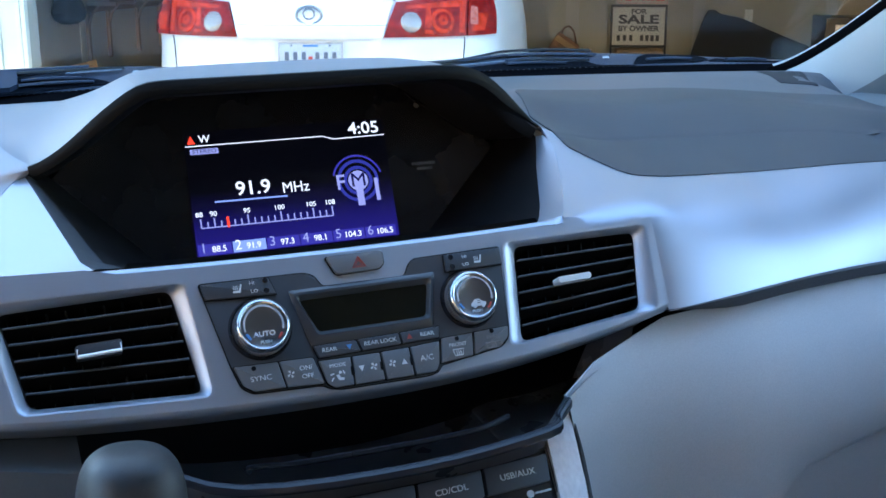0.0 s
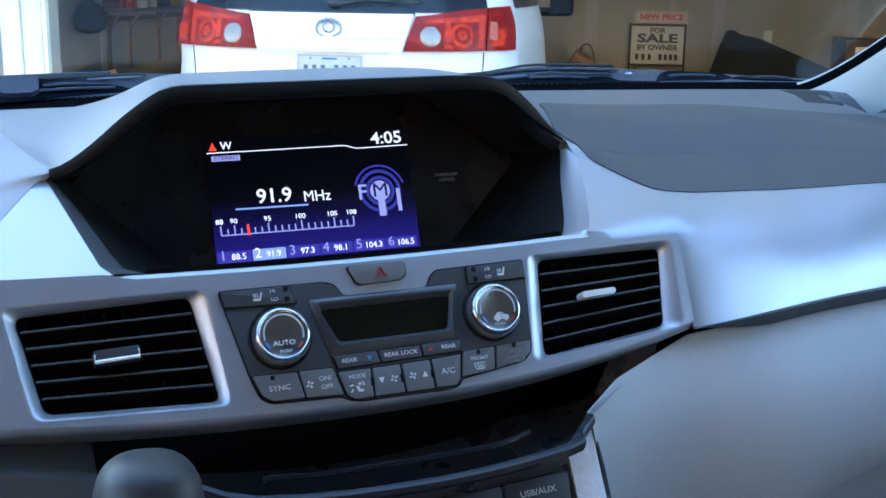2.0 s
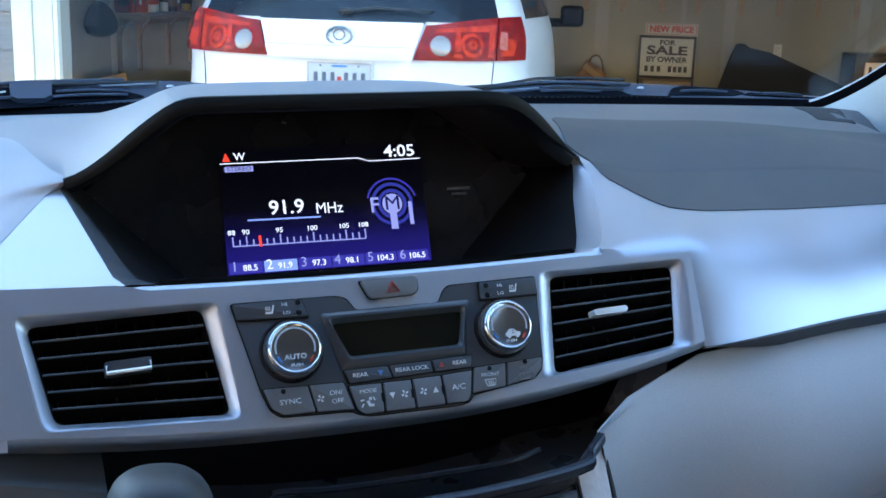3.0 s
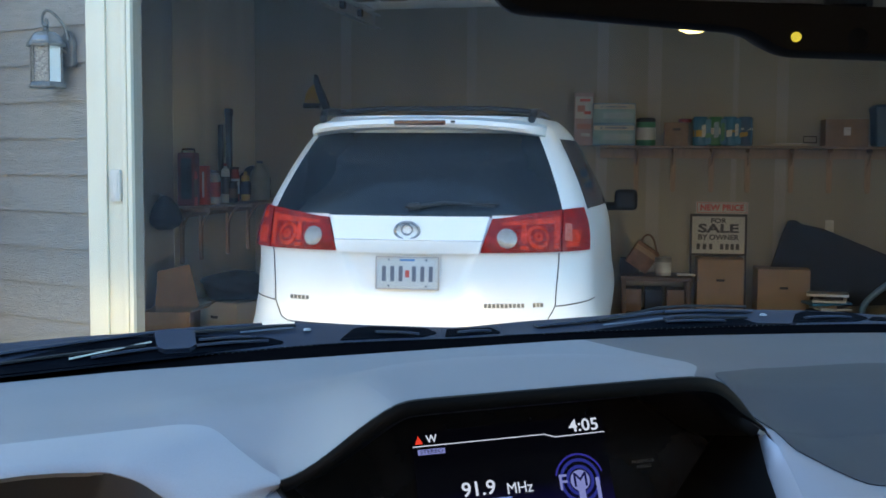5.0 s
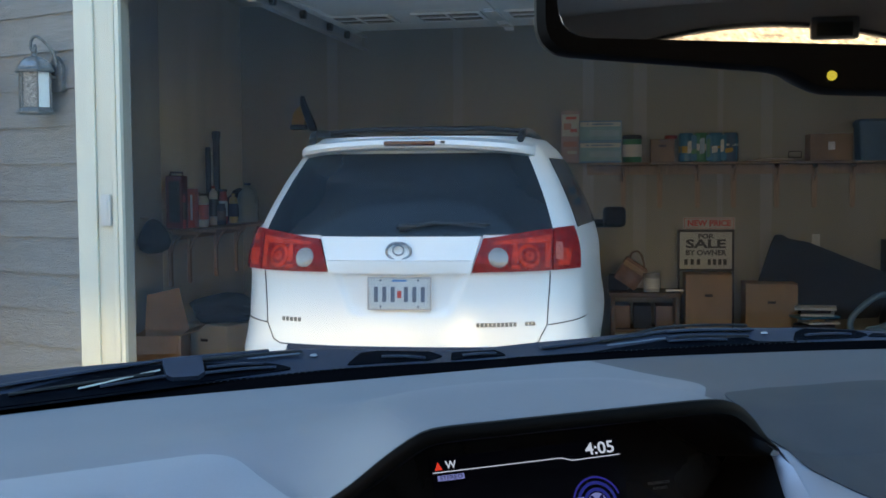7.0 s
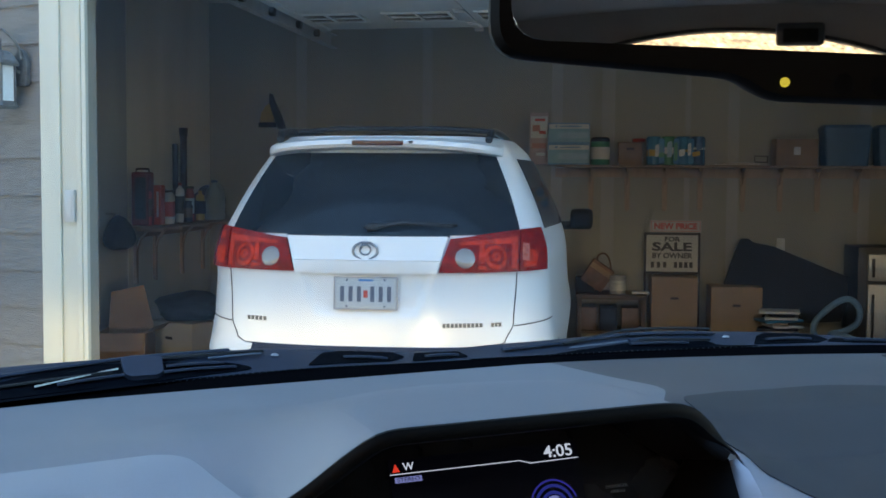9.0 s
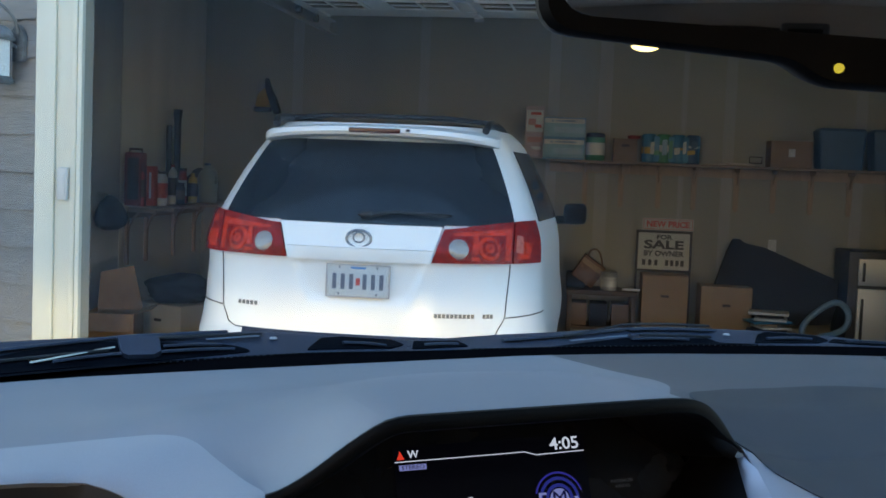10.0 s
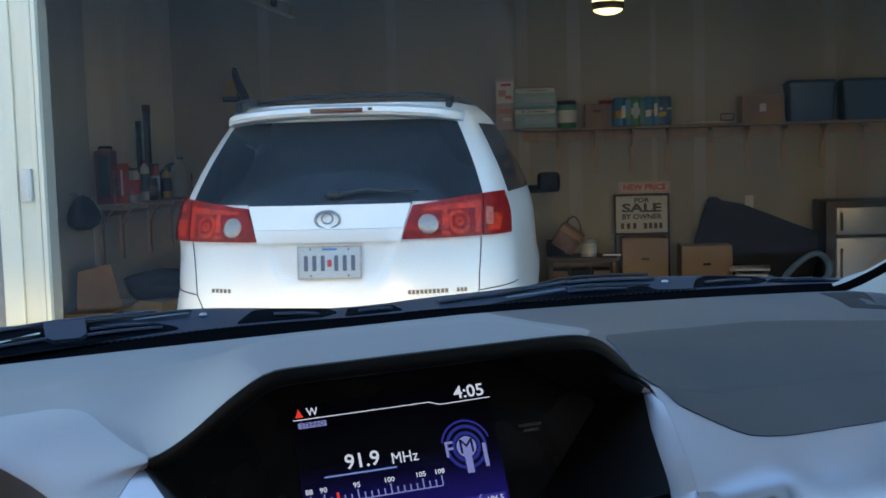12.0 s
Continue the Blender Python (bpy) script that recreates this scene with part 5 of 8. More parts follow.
arc(C0, 0.0230, 0.0018, 15, 165, GD)
flat(circle(C0, 0.0092, 28), GL, h=0.0005)
flat([(C0[0] - 0.0032, C0[1] - 0.023), (C0[0] + 0.0032, C0[1] - 0.023), (C0[0] + 0.0032, C0[1] - 0.007), (C0[0] - 0.0032, C0[1] - 0.007)], GL, h=0.0005)
lettering(lcd, "M", C0, 0.0125, glow("lcd_navy", (0.01, 0.01, 0.10), 0.08), SCR @ Matrix.Translation((0, 0, 0.0008)), wide=1.1)
lettering(lcd, "F", (0.0500, 0.0510), 0.0135, GL, S4, bold=0.012)
lettering(lcd, "1", (0.0832, 0.0415), 0.0205, GL, S4, bold=0.012)
for i, s_ in enumerate(("88.5", "91.9", "97.3", "98.1", "104.3", "106.5")):
    x0 = -0.0845 + 0.0299 * i
    flat([(x0 + 0.0006, -0.0008), (x0 + 0.0293, -0.0008), (x0 + 0.0293, 0.0088), (x0 + 0.0006, 0.0088)], GBL if i == 1 else GD, "preset")
    lettering(lcd, str(i + 1), (x0 + 0.0052, 0.0050), 0.0085, GW if i == 1 else GL, SCR @ Matrix.Translation((0, 0, 0.0007)))
    lettering(lcd, s_, (x0 + 0.0186, 0.0036), 0.0052, GW, SCR @ Matrix.Translation((0, 0, 0.0007)), wide=1.0, bold=0.002)
lettering(disp, "PASSENGER", (0.1325, 0.0627), 0.0027, MARKG, SCR @ Matrix.Translation((0, 0, -0.001)), wide=1.15)
lettering(disp, "AIRBAG", (0.1325, 0.0580), 0.0027, MARKG, SCR @ Matrix.Translation((0, 0, -0.001)), wide=1.15)

# ---- climate controls ----
cc = thing("climate_control_panel", "charcoal climate control panel with two knobs and a dark display", "control panel", VAN)
bm = bmesh.new()
prism(bm, rounded([(-0.1165, 0.0308), (-0.070, 0.0306), (-0.044, 0.0300), (-0.036, 0.0275), (-0.0306, 0.0186), (0.0319, 0.0186), (0.0362, 0.0268), (0.0410, 0.0305), (0.063, 0.0312), (0.1100, 0.0318), (0.1042, -0.0290), (0.1024, -0.0372), (0.0955, -0.0428), (0.046, -0.0495), (0.0430, -0.0540), (0.0354, -0.0555), (-0.0291, -0.0550), (-0.0375, -0.0532), (-0.0424, -0.0502), (-0.0911, -0.0484), (-0.0980, -0.0436), (-0.1026, -0.0300)], 0.003), -0.004, 0.0012, PAN, 0.0008)
plate_ = part("face_plate", bm, CHAR, cc)
bm = bmesh.new()
prism(bm, rounded([(-0.1173, 0.0316), (-0.043, 0.0309), (-0.0355, 0.0284), (-0.0300, 0.0194), (0.0313, 0.0194), (0.0358, 0.0278), (0.0405, 0.0314), (0.1108, 0.0327), (0.1050, -0.0290), (0.1031, -0.0376), (0.0960, -0.0436), (0.0466, -0.0502), (0.0435, -0.0547), (0.0356, -0.0563), (-0.0293, -0.0558), (-0.0379, -0.0540), (-0.0428, -0.0510), (-0.0915, -0.0492), (-0.0987, -0.0441), (-0.1034, -0.0302)], 0.003), -0.004, 0.0006, PAN)
part("gap", bm, BLACKD, plate_, "black gap round the panel")


def key(parent, poly, name="button", material=BTN, h=0.0040, r=0.0010, bev=0.0009):
    b = bmesh.new()
    cx, cy = sum(p[0] for p in poly) / len(poly), sum(p[1] for p in poly) / len(poly)
    inset = [(x - math.copysign(min(0.0004, abs(x - cx)), x - cx), y - math.copysign(min(0.0003, abs(y - cy)), y - cy)) for x, y in poly]
    prism(b, rounded(inset, r, 3), 0.0, h, PAN, bev)
    k = part(name, b, material, parent)
    wide = [(x + math.copysign(0.0004, x - cx), y + math.copysign(0.0004, y - cy)) for x, y in poly]
    b = bmesh.new()
    prism(b, rounded(wide, r, 3), 0.0002, 0.0019, PAN)
    part("gap", b, BLACKD, k, "black gap round the button")
    return k


P5 = PAN @ Matrix.Translation((0, 0, 0.0041))


def strokes(parent, lines, at, m, s=1.0, r=0.00045, material=MARK, name="icon"):
    """A printed sign drawn with round strokes."""
    b = bmesh.new()
    for pts in lines:
        tube(b, [m @ Vector((at[0] + p[0] * s, at[1] + p[1] * s, 0.0)) for p in pts], r, 5)
    return part(name, b, material, parent)


def solid(parent, poly, at, m, s=1.0, material=MARK, name="icon"):
    b = bmesh.new()
    prism(b, [(at[0] + x * s, at[1] + y * s) for x, y in poly], -0.0001, 0.0002, m)
    return part(name, b, material, parent)


def seat_icon(parent, x, y, m):
    solid(parent, [(-0.0040, -0.0030), (0.0022, -0.0032), (0.0040, 0.0036), (0.0029, 0.0039), (0.0012, -0.0014), (-0.0034, -0.0012)], (x, y), m, 0.85)
    strokes(parent, [[(-0.0034 + d, -0.0006), (-0.0028 + d, 0.0006), (-0.0034 + d, 0.0018), (-0.0028 + d, 0.0030)] for d in (0.0, 0.0016, 0.0032)], (x, y), m, 0.8, 0.0003)


for sgn, poly in ((-1, [(-0.1160, 0.0305), (-0.0681, 0.0302), (-0.0640, 0.0172), (-0.1141, 0.0188)]), (1, [(0.0637, 0.0307), (0.1095, 0.0315), (0.1090, 0.0180), (0.0629, 0.0175)])):
    k = key(cc, poly, "seat_heater_button", CHAR)
    cx = sum(p[0] for p in poly) / 4
    seat_icon(k, cx - 0.0005 if sgn < 0 else cx + 0.0035, 0.0240, P5)
    lettering(k, "HI", (cx + 0.0100 if sgn < 0 else cx - 0.0068, 0.0270), 0.0024, MARK, P5, wide=1.2)
    lettering(k, "LO", (cx + 0.0110 if sgn < 0 else cx - 0.0068, 0.0212), 0.0024, MARK, P5, wide=1.2)
    for yy in (0.0278, 0.0206):
        b = bmesh.new()
        turned(b, [(0.0002, 0.0008), (0.0018, 0.0006), (0.002, 0)], 12, P5 @ Matrix.Translation((cx + (0.0195 if sgn < 0 else -0.0175), yy, 0)))
        part("indicator", b, BLACKG, k)
KNURL = mat("knurled_silver", (0.46, 0.47, 0.50), 0.30, metal=0.85, grain=0.1, gscale=1200)
for kx, ky, words in ((-0.0792, -0.0050, "AUTO"), (0.0772, -0.0044, "")):
    q = PAN @ Matrix.Translation((kx, ky, 0))
    bm = bmesh.new()
    turned(bm, [(0.001, 0.0030), (0.0212, 0.0030), (0.0222, 0.0012), (0.0222, -0.002)], 48, q)
    kn = part("knob", bm, BLACKG, cc)
    bm = bmesh.new()
    turned(bm, [(0.0190, 0.002), (0.0188, 0.0110), (0.0183, 0.0128), (0.0174, 0.0140), (0.0165, 0.0143), (0.0156, 0.0138)], 64, q)
    part("knob_ring", bm, CHROME, kn, "satin chrome ring")
    bm = bmesh.new()
    for i in range(72):
        a = 2 * math.pi * i / 72
        box(bm, (0, 0, 0), (0.0011, 0.0008, 0.0072), 0, q @ Matrix.Rotation(a, 4, "Z") @ Matrix.Translation((0.0191, 0, 0.0062)))
    part("knurling", bm, KNURL, kn)
    bm = bmesh.new()
    turned(bm, [(0.0001, 0.0138), (0.0120, 0.0137), (0.0150, 0.0136), (0.0157, 0.0130)], 40, q)
    part("knob_cap", bm, CAPM, kn, "charcoal centre cap")
    qt = q @ Matrix.Translation((0, 0, 0.0143))
    ROT = -4.0
    for r_, wd, a0, a1, m_ in ((0.0134, 0.0013, -14, 198, MARKS), (0.0134, 0.0016, 205, 226, MARKB), (0.0134, 0.0016, 314, 335, MARKR)):
        b = bmesh.new()
        ang = frange(radians(a0 + ROT), radians(a1 + ROT), 30)
        lo = [b.verts.new(qt @ Vector(((r_ - wd / 2) * math.cos(a), (r_ - wd / 2) * math.sin(a), 0.0001))) for a in ang]
        hi = [b.verts.new(qt @ Vector(((r_ + wd / 2) * math.cos(a), (r_ + wd / 2) * math.sin(a), 0.0001))) for a in ang]
        for i in range(len(ang) - 1):
            b.faces.new((lo[i], hi[i], hi[i + 1], lo[i + 1]))
        part("scale_mark", b, m_, kn)
    if words:
        lettering(kn, words, (-0.0004, -0.0062), 0.0033, MARK, qt, wide=1.15, bold=0.002)
    else:
        solid(kn, rounded([(-0.0062, -0.0030), (0.0056, -0.0030), (0.0060, -0.0006), (0.0028, 0.0004), (0.0010, 0.0024), (-0.0030, 0.0024), (-0.0048, 0.0002), (-0.0062, -0.0008)], 0.0008, 3), (0.0020, -0.0055), qt, 0.95)
        strokes(kn, [[(-0.0012, 0.0006), (0.0012, 0.0006), (0.0012, -0.0010), (-0.0012, -0.0010)]], (0.0020, -0.0052), qt, 1.0, 0.00035, BLACKP)
        for dx in (-0.0032, 0.0032):
            solid(kn, circle((dx, -0.0030), 0.0013, 12), (0.0020, -0.0055), qt)
    lettering(kn, "PUSH", (0.0, -0.0118), 0.0021, MARK, qt, wide=1.15)
# small display in its raised, bevelled frame
OUT_F = rounded([(-0.0559, 0.0186), (0.0548, 0.0190), (0.0452, -0.0214), (-0.0462, -0.0224)], 0.0022, 4)
RIDGE = rounded([(-0.0535, 0.0160), (0.0515, 0.0162), (0.0442, -0.0168), (-0.0418, -0.0172)], 0.0030, 4)
IN_F = rounded([(-0.0490, 0.0106), (0.0470, 0.0108), (0.0412, -0.0128), (-0.0388, -0.0130)], 0.0030, 4)
bm = bmesh.new()
ring_loft(bm, [[PAN @ Vector((x, y, z)) for x, y in lp] for lp, z in ((OUT_F, 0.0), (OUT_F, 0.0020), (RIDGE, 0.0046), ([tuple(Vector(a).lerp(Vector(c), 0.35)) for a, c in zip(RIDGE, IN_F)], 0.0046), (IN_F, 0.0012), (IN_F, 0.0))], caps=False)
fr = part("display_frame", bm, FRAMEM, cc)
bm = bmesh.new()
prism(bm, [(x, y) for x, y in IN_F], 0.0, 0.0016, PAN)
part("display_window", bm, mat("climate_lcd_glass", (0.008, 0.007, 0.004), 0.25, spec=0.2, stain=0.2, sscale=30), fr, "dark unlit display window", smooth=False)
# rows of keys
for poly, words, off, arrow in (([(-0.0456, -0.0225), (-0.0139, -0.0224), (-0.0115, -0.0312), (-0.0428, -0.0318)], "REAR", -0.006, -1), ([(-0.0135, -0.0224), (0.0180, -0.0221), (0.0188, -0.0306), (-0.0111, -0.0312)], "REAR LOCK", 0.0, 0), ([(0.0184, -0.0221), (0.0498, -0.0212), (0.0478, -0.0300), (0.0192, -0.0305)], "REAR", 0.005, 1)):
    k = key(cc, poly, "rear_climate_button")
    cx, cy = sum(p[0] for p in poly) / 4, sum(p[1] for p in poly) / 4
    lettering(k, words, (cx + off, cy), 0.0028, MARK, P5, wide=1.15, bold=0.001)
    if arrow:
        solid(k, [(-0.0021, -arrow * 0.0017), (0.0021, -arrow * 0.0017), (0, arrow * 0.0019)], (cx - arrow * 0.0085, cy), P5, 1.0, MARKB if arrow < 0 else MARKR, "arrow")
LOW = [([(-0.1024, -0.0290), (-0.0714, -0.0297), (-0.0682, -0.0484), (-0.0905, -0.0478), (-0.0976, -0.0430)], "sync_button"), ([(-0.0709, -0.0297), (-0.0464, -0.0302), (-0.0413, -0.0498), (-0.0678, -0.0485)], "fan_power_button"),
       ([(-0.0438, -0.0335), (-0.0200, -0.0338), (-0.0206, -0.0540), (-0.0345, -0.0540), (-0.0397, -0.0502)], "mode_button"), ([(-0.0192, -0.0338), (0.0014, -0.0338), (0.0021, -0.0540), (-0.0201, -0.0540)], "fan_down_button"),
       ([(0.0022, -0.0337), (0.0236, -0.0334), (0.0242, -0.0541), (0.0029, -0.0541)], "fan_up_button"), ([(0.0244, -0.0333), (0.0474, -0.0322), (0.0440, -0.0496), (0.0408, -0.0540), (0.0250, -0.0541)], "ac_button"),
       ([(0.0489, -0.0306), (0.0741, -0.0298), (0.0714, -0.0467), (0.0452, -0.0487)], "front_demister_button"), ([(0.0750, -0.0296), (0.1032, -0.0286), (0.1014, -0.0372), (0.0950, -0.0424), (0.0723, -0.0464)], "rear_demister_button")]


def fan_icon(parent, x, y, m, s=0.0019):
    for k in range(4):
        a = radians(90 * k + 25)
        solid(parent, [(s * (0.30 * math.cos(a) + 0.85 * math.cos(a + b_) * c), s * (0.30 * math.sin(a) + 0.85 * math.sin(a + b_) * c)) for b_, c in ((-2.6, 0.15), (-0.55, 1.0), (-0.2, 1.35), (0.35, 1.35), (0.62, 0.8))], (x, y), m)


for poly, nm in LOW:
    k = key(cc, poly, nm, BTNL)
    xs, ys = [p[0] for p in poly], [p[1] for p in poly]
    mx_, my_ = (min(xs) + max(xs)) / 2, (min(ys) + max(ys)) / 2
    if nm == "sync_button":
        lettering(k, "SYNC", (mx_ + 0.0005, my_ - 0.0008), 0.0036, MARK, P5, wide=1.15)
    elif nm == "fan_power_button":
        fan_icon(k, mx_ - 0.0080, my_, P5)
        lettering(k, "ON/", (mx_ + 0.0030, my_ + 0.0028), 0.0031, MARK, P5, wide=1.1)
        lettering(k, "OFF", (mx_ + 0.0035, my_ - 0.0030), 0.0031, MARK, P5, wide=1.1)
    elif nm == "ac_button":
        lettering(k, "A/C", (mx_ - 0.0005, my_), 0.0040, MARK, P5, wide=1.1)
    elif nm == "mode_button":
        lettering(k, "MODE", (mx_ + 0.0012, my_ + 0.0052), 0.0026, MARK, P5, wide=1.15)
        solid(k, circle((0.0012, 0.0020), 0.0011, 12), (mx_ + 0.0010, my_ - 0.0020), P5)
        solid(k, [(-0.0010, 0.0004), (0.0012, 0.0008), (0.0020, -0.0016), (0.0044, -0.0018), (0.0042, -0.0036), (0.0006, -0.0034)], (mx_, my_ - 0.0020), P5)
        strokes(k, [[(-0.0050, 0.0010), (-0.0024, 0.0016)], [(-0.0046, -0.0034), (-0.0030, -0.0012)], [(0.0042, 0.0030), (0.0052, 0.0006)]], (mx_, my_ - 0.0020), P5, 1.0, 0.0006)
    elif nm in ("fan_down_button", "fan_up_button"):
        d = 1 if nm == "fan_up_button" else -1
        fan_icon(k, mx_ - d * 0.0042, my_ + 0.0006, P5)
        solid(k, [(-0.0022, -d * 0.0019), (0.0022, -d * 0.0019), (0, d * 0.0021)], (mx_ + d * 0.0048, my_ + 0.0006), P5, 1.0, MARK, "arrow")
    else:
        ink = MARK if nm.startswith("front") else MARKG
        lettering(k, "FRONT" if nm.startswith("front") else "REAR", (mx_ + 0.001, my_ + 0.0022), 0.0026, ink, P5, wide=1.15)
        shape = [(-0.0042, 0.0022), (0.0042, 0.0022), (0.0030, -0.0022), (-0.0030, -0.0022), (-0.0042, 0.0022)] if nm.startswith("front") else [(-0.0060, 0.0018), (0.0050, 0.0018), (0.0072, -0.0004), (0.0050, -0.0024), (-0.0050, -0.0024), (-0.0060, 0.0018)]
        strokes(k, [shape] + [[(d - 0.0004, -0.0026), (d + 0.0006, -0.0008), (d - 0.0004, 0.0012)] for d in (-0.0016, 0.0, 0.0016)], (mx_ + 0.0005, my_ - 0.0034), P5, 1.0, 0.0004, ink)
    if nm in ("sync_button", "front_demister_button", "rear_demister_button"):
        b = bmesh.new()
        turned(b, [(0.0002, 0.0008), (0.0015, 0.0006), (0.0017, 0)], 12, P5 @ Matrix.Translation((mx_ - (0.0035 if nm == "sync_button" else -0.001), my_ + 0.0066, 0)))
        part("indicator", b, BLACKG, k)
for x in (-0.0204, 0.0013, 0.0238):
    b = bmesh.new()
    prism(b, rounded([(x - 0.0013, -0.0468), (x + 0.0010, -0.0468), (x + 0.0009, -0.0405), (x - 0.0014, -0.0405)], 0.0010, 3), 0.002, 0.0046, PAN, 0.0003)
    part("finger_notch", b, BLACKD, cc)

# hazard switch
hz = thing("hazard_switch", "dark hazard warning switch with a red triangle", "switch", VAN)
bm = bmesh.new()
prism(bm, rounded([(-0.0250, 0.0397), (0.0174, 0.0397), (0.0172, 0.0300), (0.0130, 0.0266), (-0.0190, 0.0258)], 0.0030), -0.001, 0.0036, PAN, 0.0011)
part("cap", bm, BTNL, hz)
bm = bmesh.new()
ring_loft(bm, [[PAN @ Vector((x * k + cx_, y * k + cy_, z)) for x, y in [(px_ + 0.004, py_ - 0.033) for px_, py_ in rounded([(-0.0250, 0.0397), (0.0174, 0.0397), (0.0172, 0.0300), (0.0130, 0.0266), (-0.0190, 0.0258)], 0.0032)]] for k, z, cx_, cy_ in ((1.06, -0.001, -0.004, 0.033), (1.06, 0.0006, -0.004, 0.033), (1.0, 0.0006, -0.004, 0.033), (1.0, -0.001, -0.004, 0.033))], caps=False)
part("gap", bm, BLACKD, hz, "black gap round the switch")
for s_, w_ in ((0.0050, 0.00055), (0.0028, 0.0004)):
    bm = bmesh.new()
    tube(bm, [P5 @ Vector((-0.0018 + s_ * 1.1 * math.cos(radians(a)), 0.0318 + s_ * math.sin(radians(a)), 0)) for a in (90, 210, 330, 90)], w_, 5)
    part("triangle", bm, MARKR, hz)

# ---- air vents ----


SLATM = mat("vent_slat_plastic", (0.045, 0.046, 0.05), 0.30, grain=0.1, gscale=1500)


def vent(sgn):
    th = thing("air_vent", "black slatted air vent with a chrome tab in silver surround", "air vent", VAN, group="dash vents")
    if sgn > 0:
        q, o = VQ[1]
        tab = (0.1520, 0.1805, -0.0002, 0.0048)
    else:
        q, o = VQ[-1]
        tab = (-0.2010, -0.1715, -0.0046, 0.0094)
    bm = bmesh.new()
    ri, ro = rounded(q, 0.006), rounded(o, 0.007)
    ring_loft(bm, [[PAN @ Vector((x, y, z)) for x, y in [tuple(Vector(a).lerp(Vector(b_), k)) for a, b_ in zip(ro, ri)]] for k, z in ((0, -0.004), (0, 0.0002), (0.12, 0.0002), (0.30, -0.0006), (0.65, -0.0038), (0.92, -0.0068), (1.0, -0.0082), (1.0, -0.012))], caps=False)
    part("surround", bm, SILVER, th, "silver surround")
    bm = bmesh.new()
    rb = [(lerp(x, sum(p[0] for p in q) / 4, 0.1), lerp(y, sum(p[1] for p in q) / 4, 0.1)) for x, y in ri]
    ring_loft(bm, [[PAN @ Vector((x, y, -0.0082)) for x, y in ri], [PAN @ Vector((x, y, -0.05)) for x, y in rb]], caps=False)
    vs = [bm.verts.new(PAN @ Vector((x, y, -0.05))) for x, y in rb]
    bm.faces.new(vs)
    part("housing", bm, BLACKD, th, "black vent box")
    for i in range(5):
        t = 0.15 + 0.172 * i
        l, r_ = Vector(q[0]).lerp(Vector(q[3]), t), Vector(q[1]).lerp(Vector(q[2]), t)
        d = (r_ - l).normalized()
        l, r_ = l + d * 0.0015, r_ - d * 0.0015
        bm = bmesh.new()
        ring_loft(bm, [[PAN @ Vector((p.x, p.y + dy, dz)) for dy, dz in ((0.0006, -0.0086), (-0.0010, -0.0088), (-0.0062, -0.024), (-0.0050, -0.0245))] for p in (l, r_)])
        sl = part("slat", bm, BLACKD, th)
        bm = bmesh.new()
        ring_loft(bm, [[PAN @ Vector((p.x, p.y + 0.0009 * math.cos(a), -0.0080 + 0.0009 * math.sin(a))) for a in frange(0, 2 * math.pi, 8)[:-1]] for p in (l, r_)])
        part("slat_edge", bm, SLATM, sl)
    for i in range(9):
        t = (i + 0.5) / 9
        a, b_ = Vector(q[0]).lerp(Vector(q[1]), t), Vector(q[3]).lerp(Vector(q[2]), t)
        bm = bmesh.new()
        ring_loft(bm, [[PAN @ Vector((p.x + dx, p.y, dz)) for dx, dz in ((-0.0006, -0.020), (0.0006, -0.020), (0.0006, -0.034), (-0.0006, -0.034))] for p in (a, b_)])
        part("vane", bm, BLACKD, th)
    x0, x1, yc, hh = tab
    bm = bmesh.new()
    if sgn > 0:
        prism(bm, rounded([(x0, yc - hh / 2), (x1, yc - hh / 2 + 0.001), (x1, yc + hh / 2 + 0.001), (x0, yc + hh / 2)], 0.0015), -0.006, 0.0045, PAN, 0.0016)
        part("tab", bm, TABM, th, "chrome tab with its sheen painted near white")
    else:
        prism(bm, rounded([(x0, yc - hh / 2), (x1, yc - hh / 2 + 0.0008), (x1, yc + hh / 2 + 0.0008), (x0, yc + hh / 2)], 0.0015), -0.006, 0.0040, PAN, 0.0016)
        part("tab", bm, CHAR, th, "dark tab")
        bm = bmesh.new()
        tube(bm, [PAN @ Vector((x, y, z)) for x, y, z in ((x0 + 0.0010, yc + 0.0020, 0.0042), (x0 + 0.0008, yc - 0.0030, 0.0046), (x1 - 0.0008, yc - 0.0020, 0.0046), (x1 - 0.0010, yc + 0.0030, 0.0042))], [0.0006, 0.0013, 0.0013, 0.0006], 8)
        part("tab_trim", bm, TABM, th, "chrome trim with its sheen painted near white")


vent(1)
vent(-1)

# ---- stowage tray, audio buttons and console below ----
tray = thing("stowage_tray", "open black stowage tray with a grey rim under the controls", "tray", VAN)
RT = curve_pts([(-0.172, -0.258, -0.060), (-0.117, -0.295, -0.073), (0.0, -0.299, -0.079), (0.0945, -0.2985, -0.0715), (0.108, -0.290, -0.0655), (0.1225, -0.2775, -0.0618)], 4)
bm = bmesh.new()
rows = []
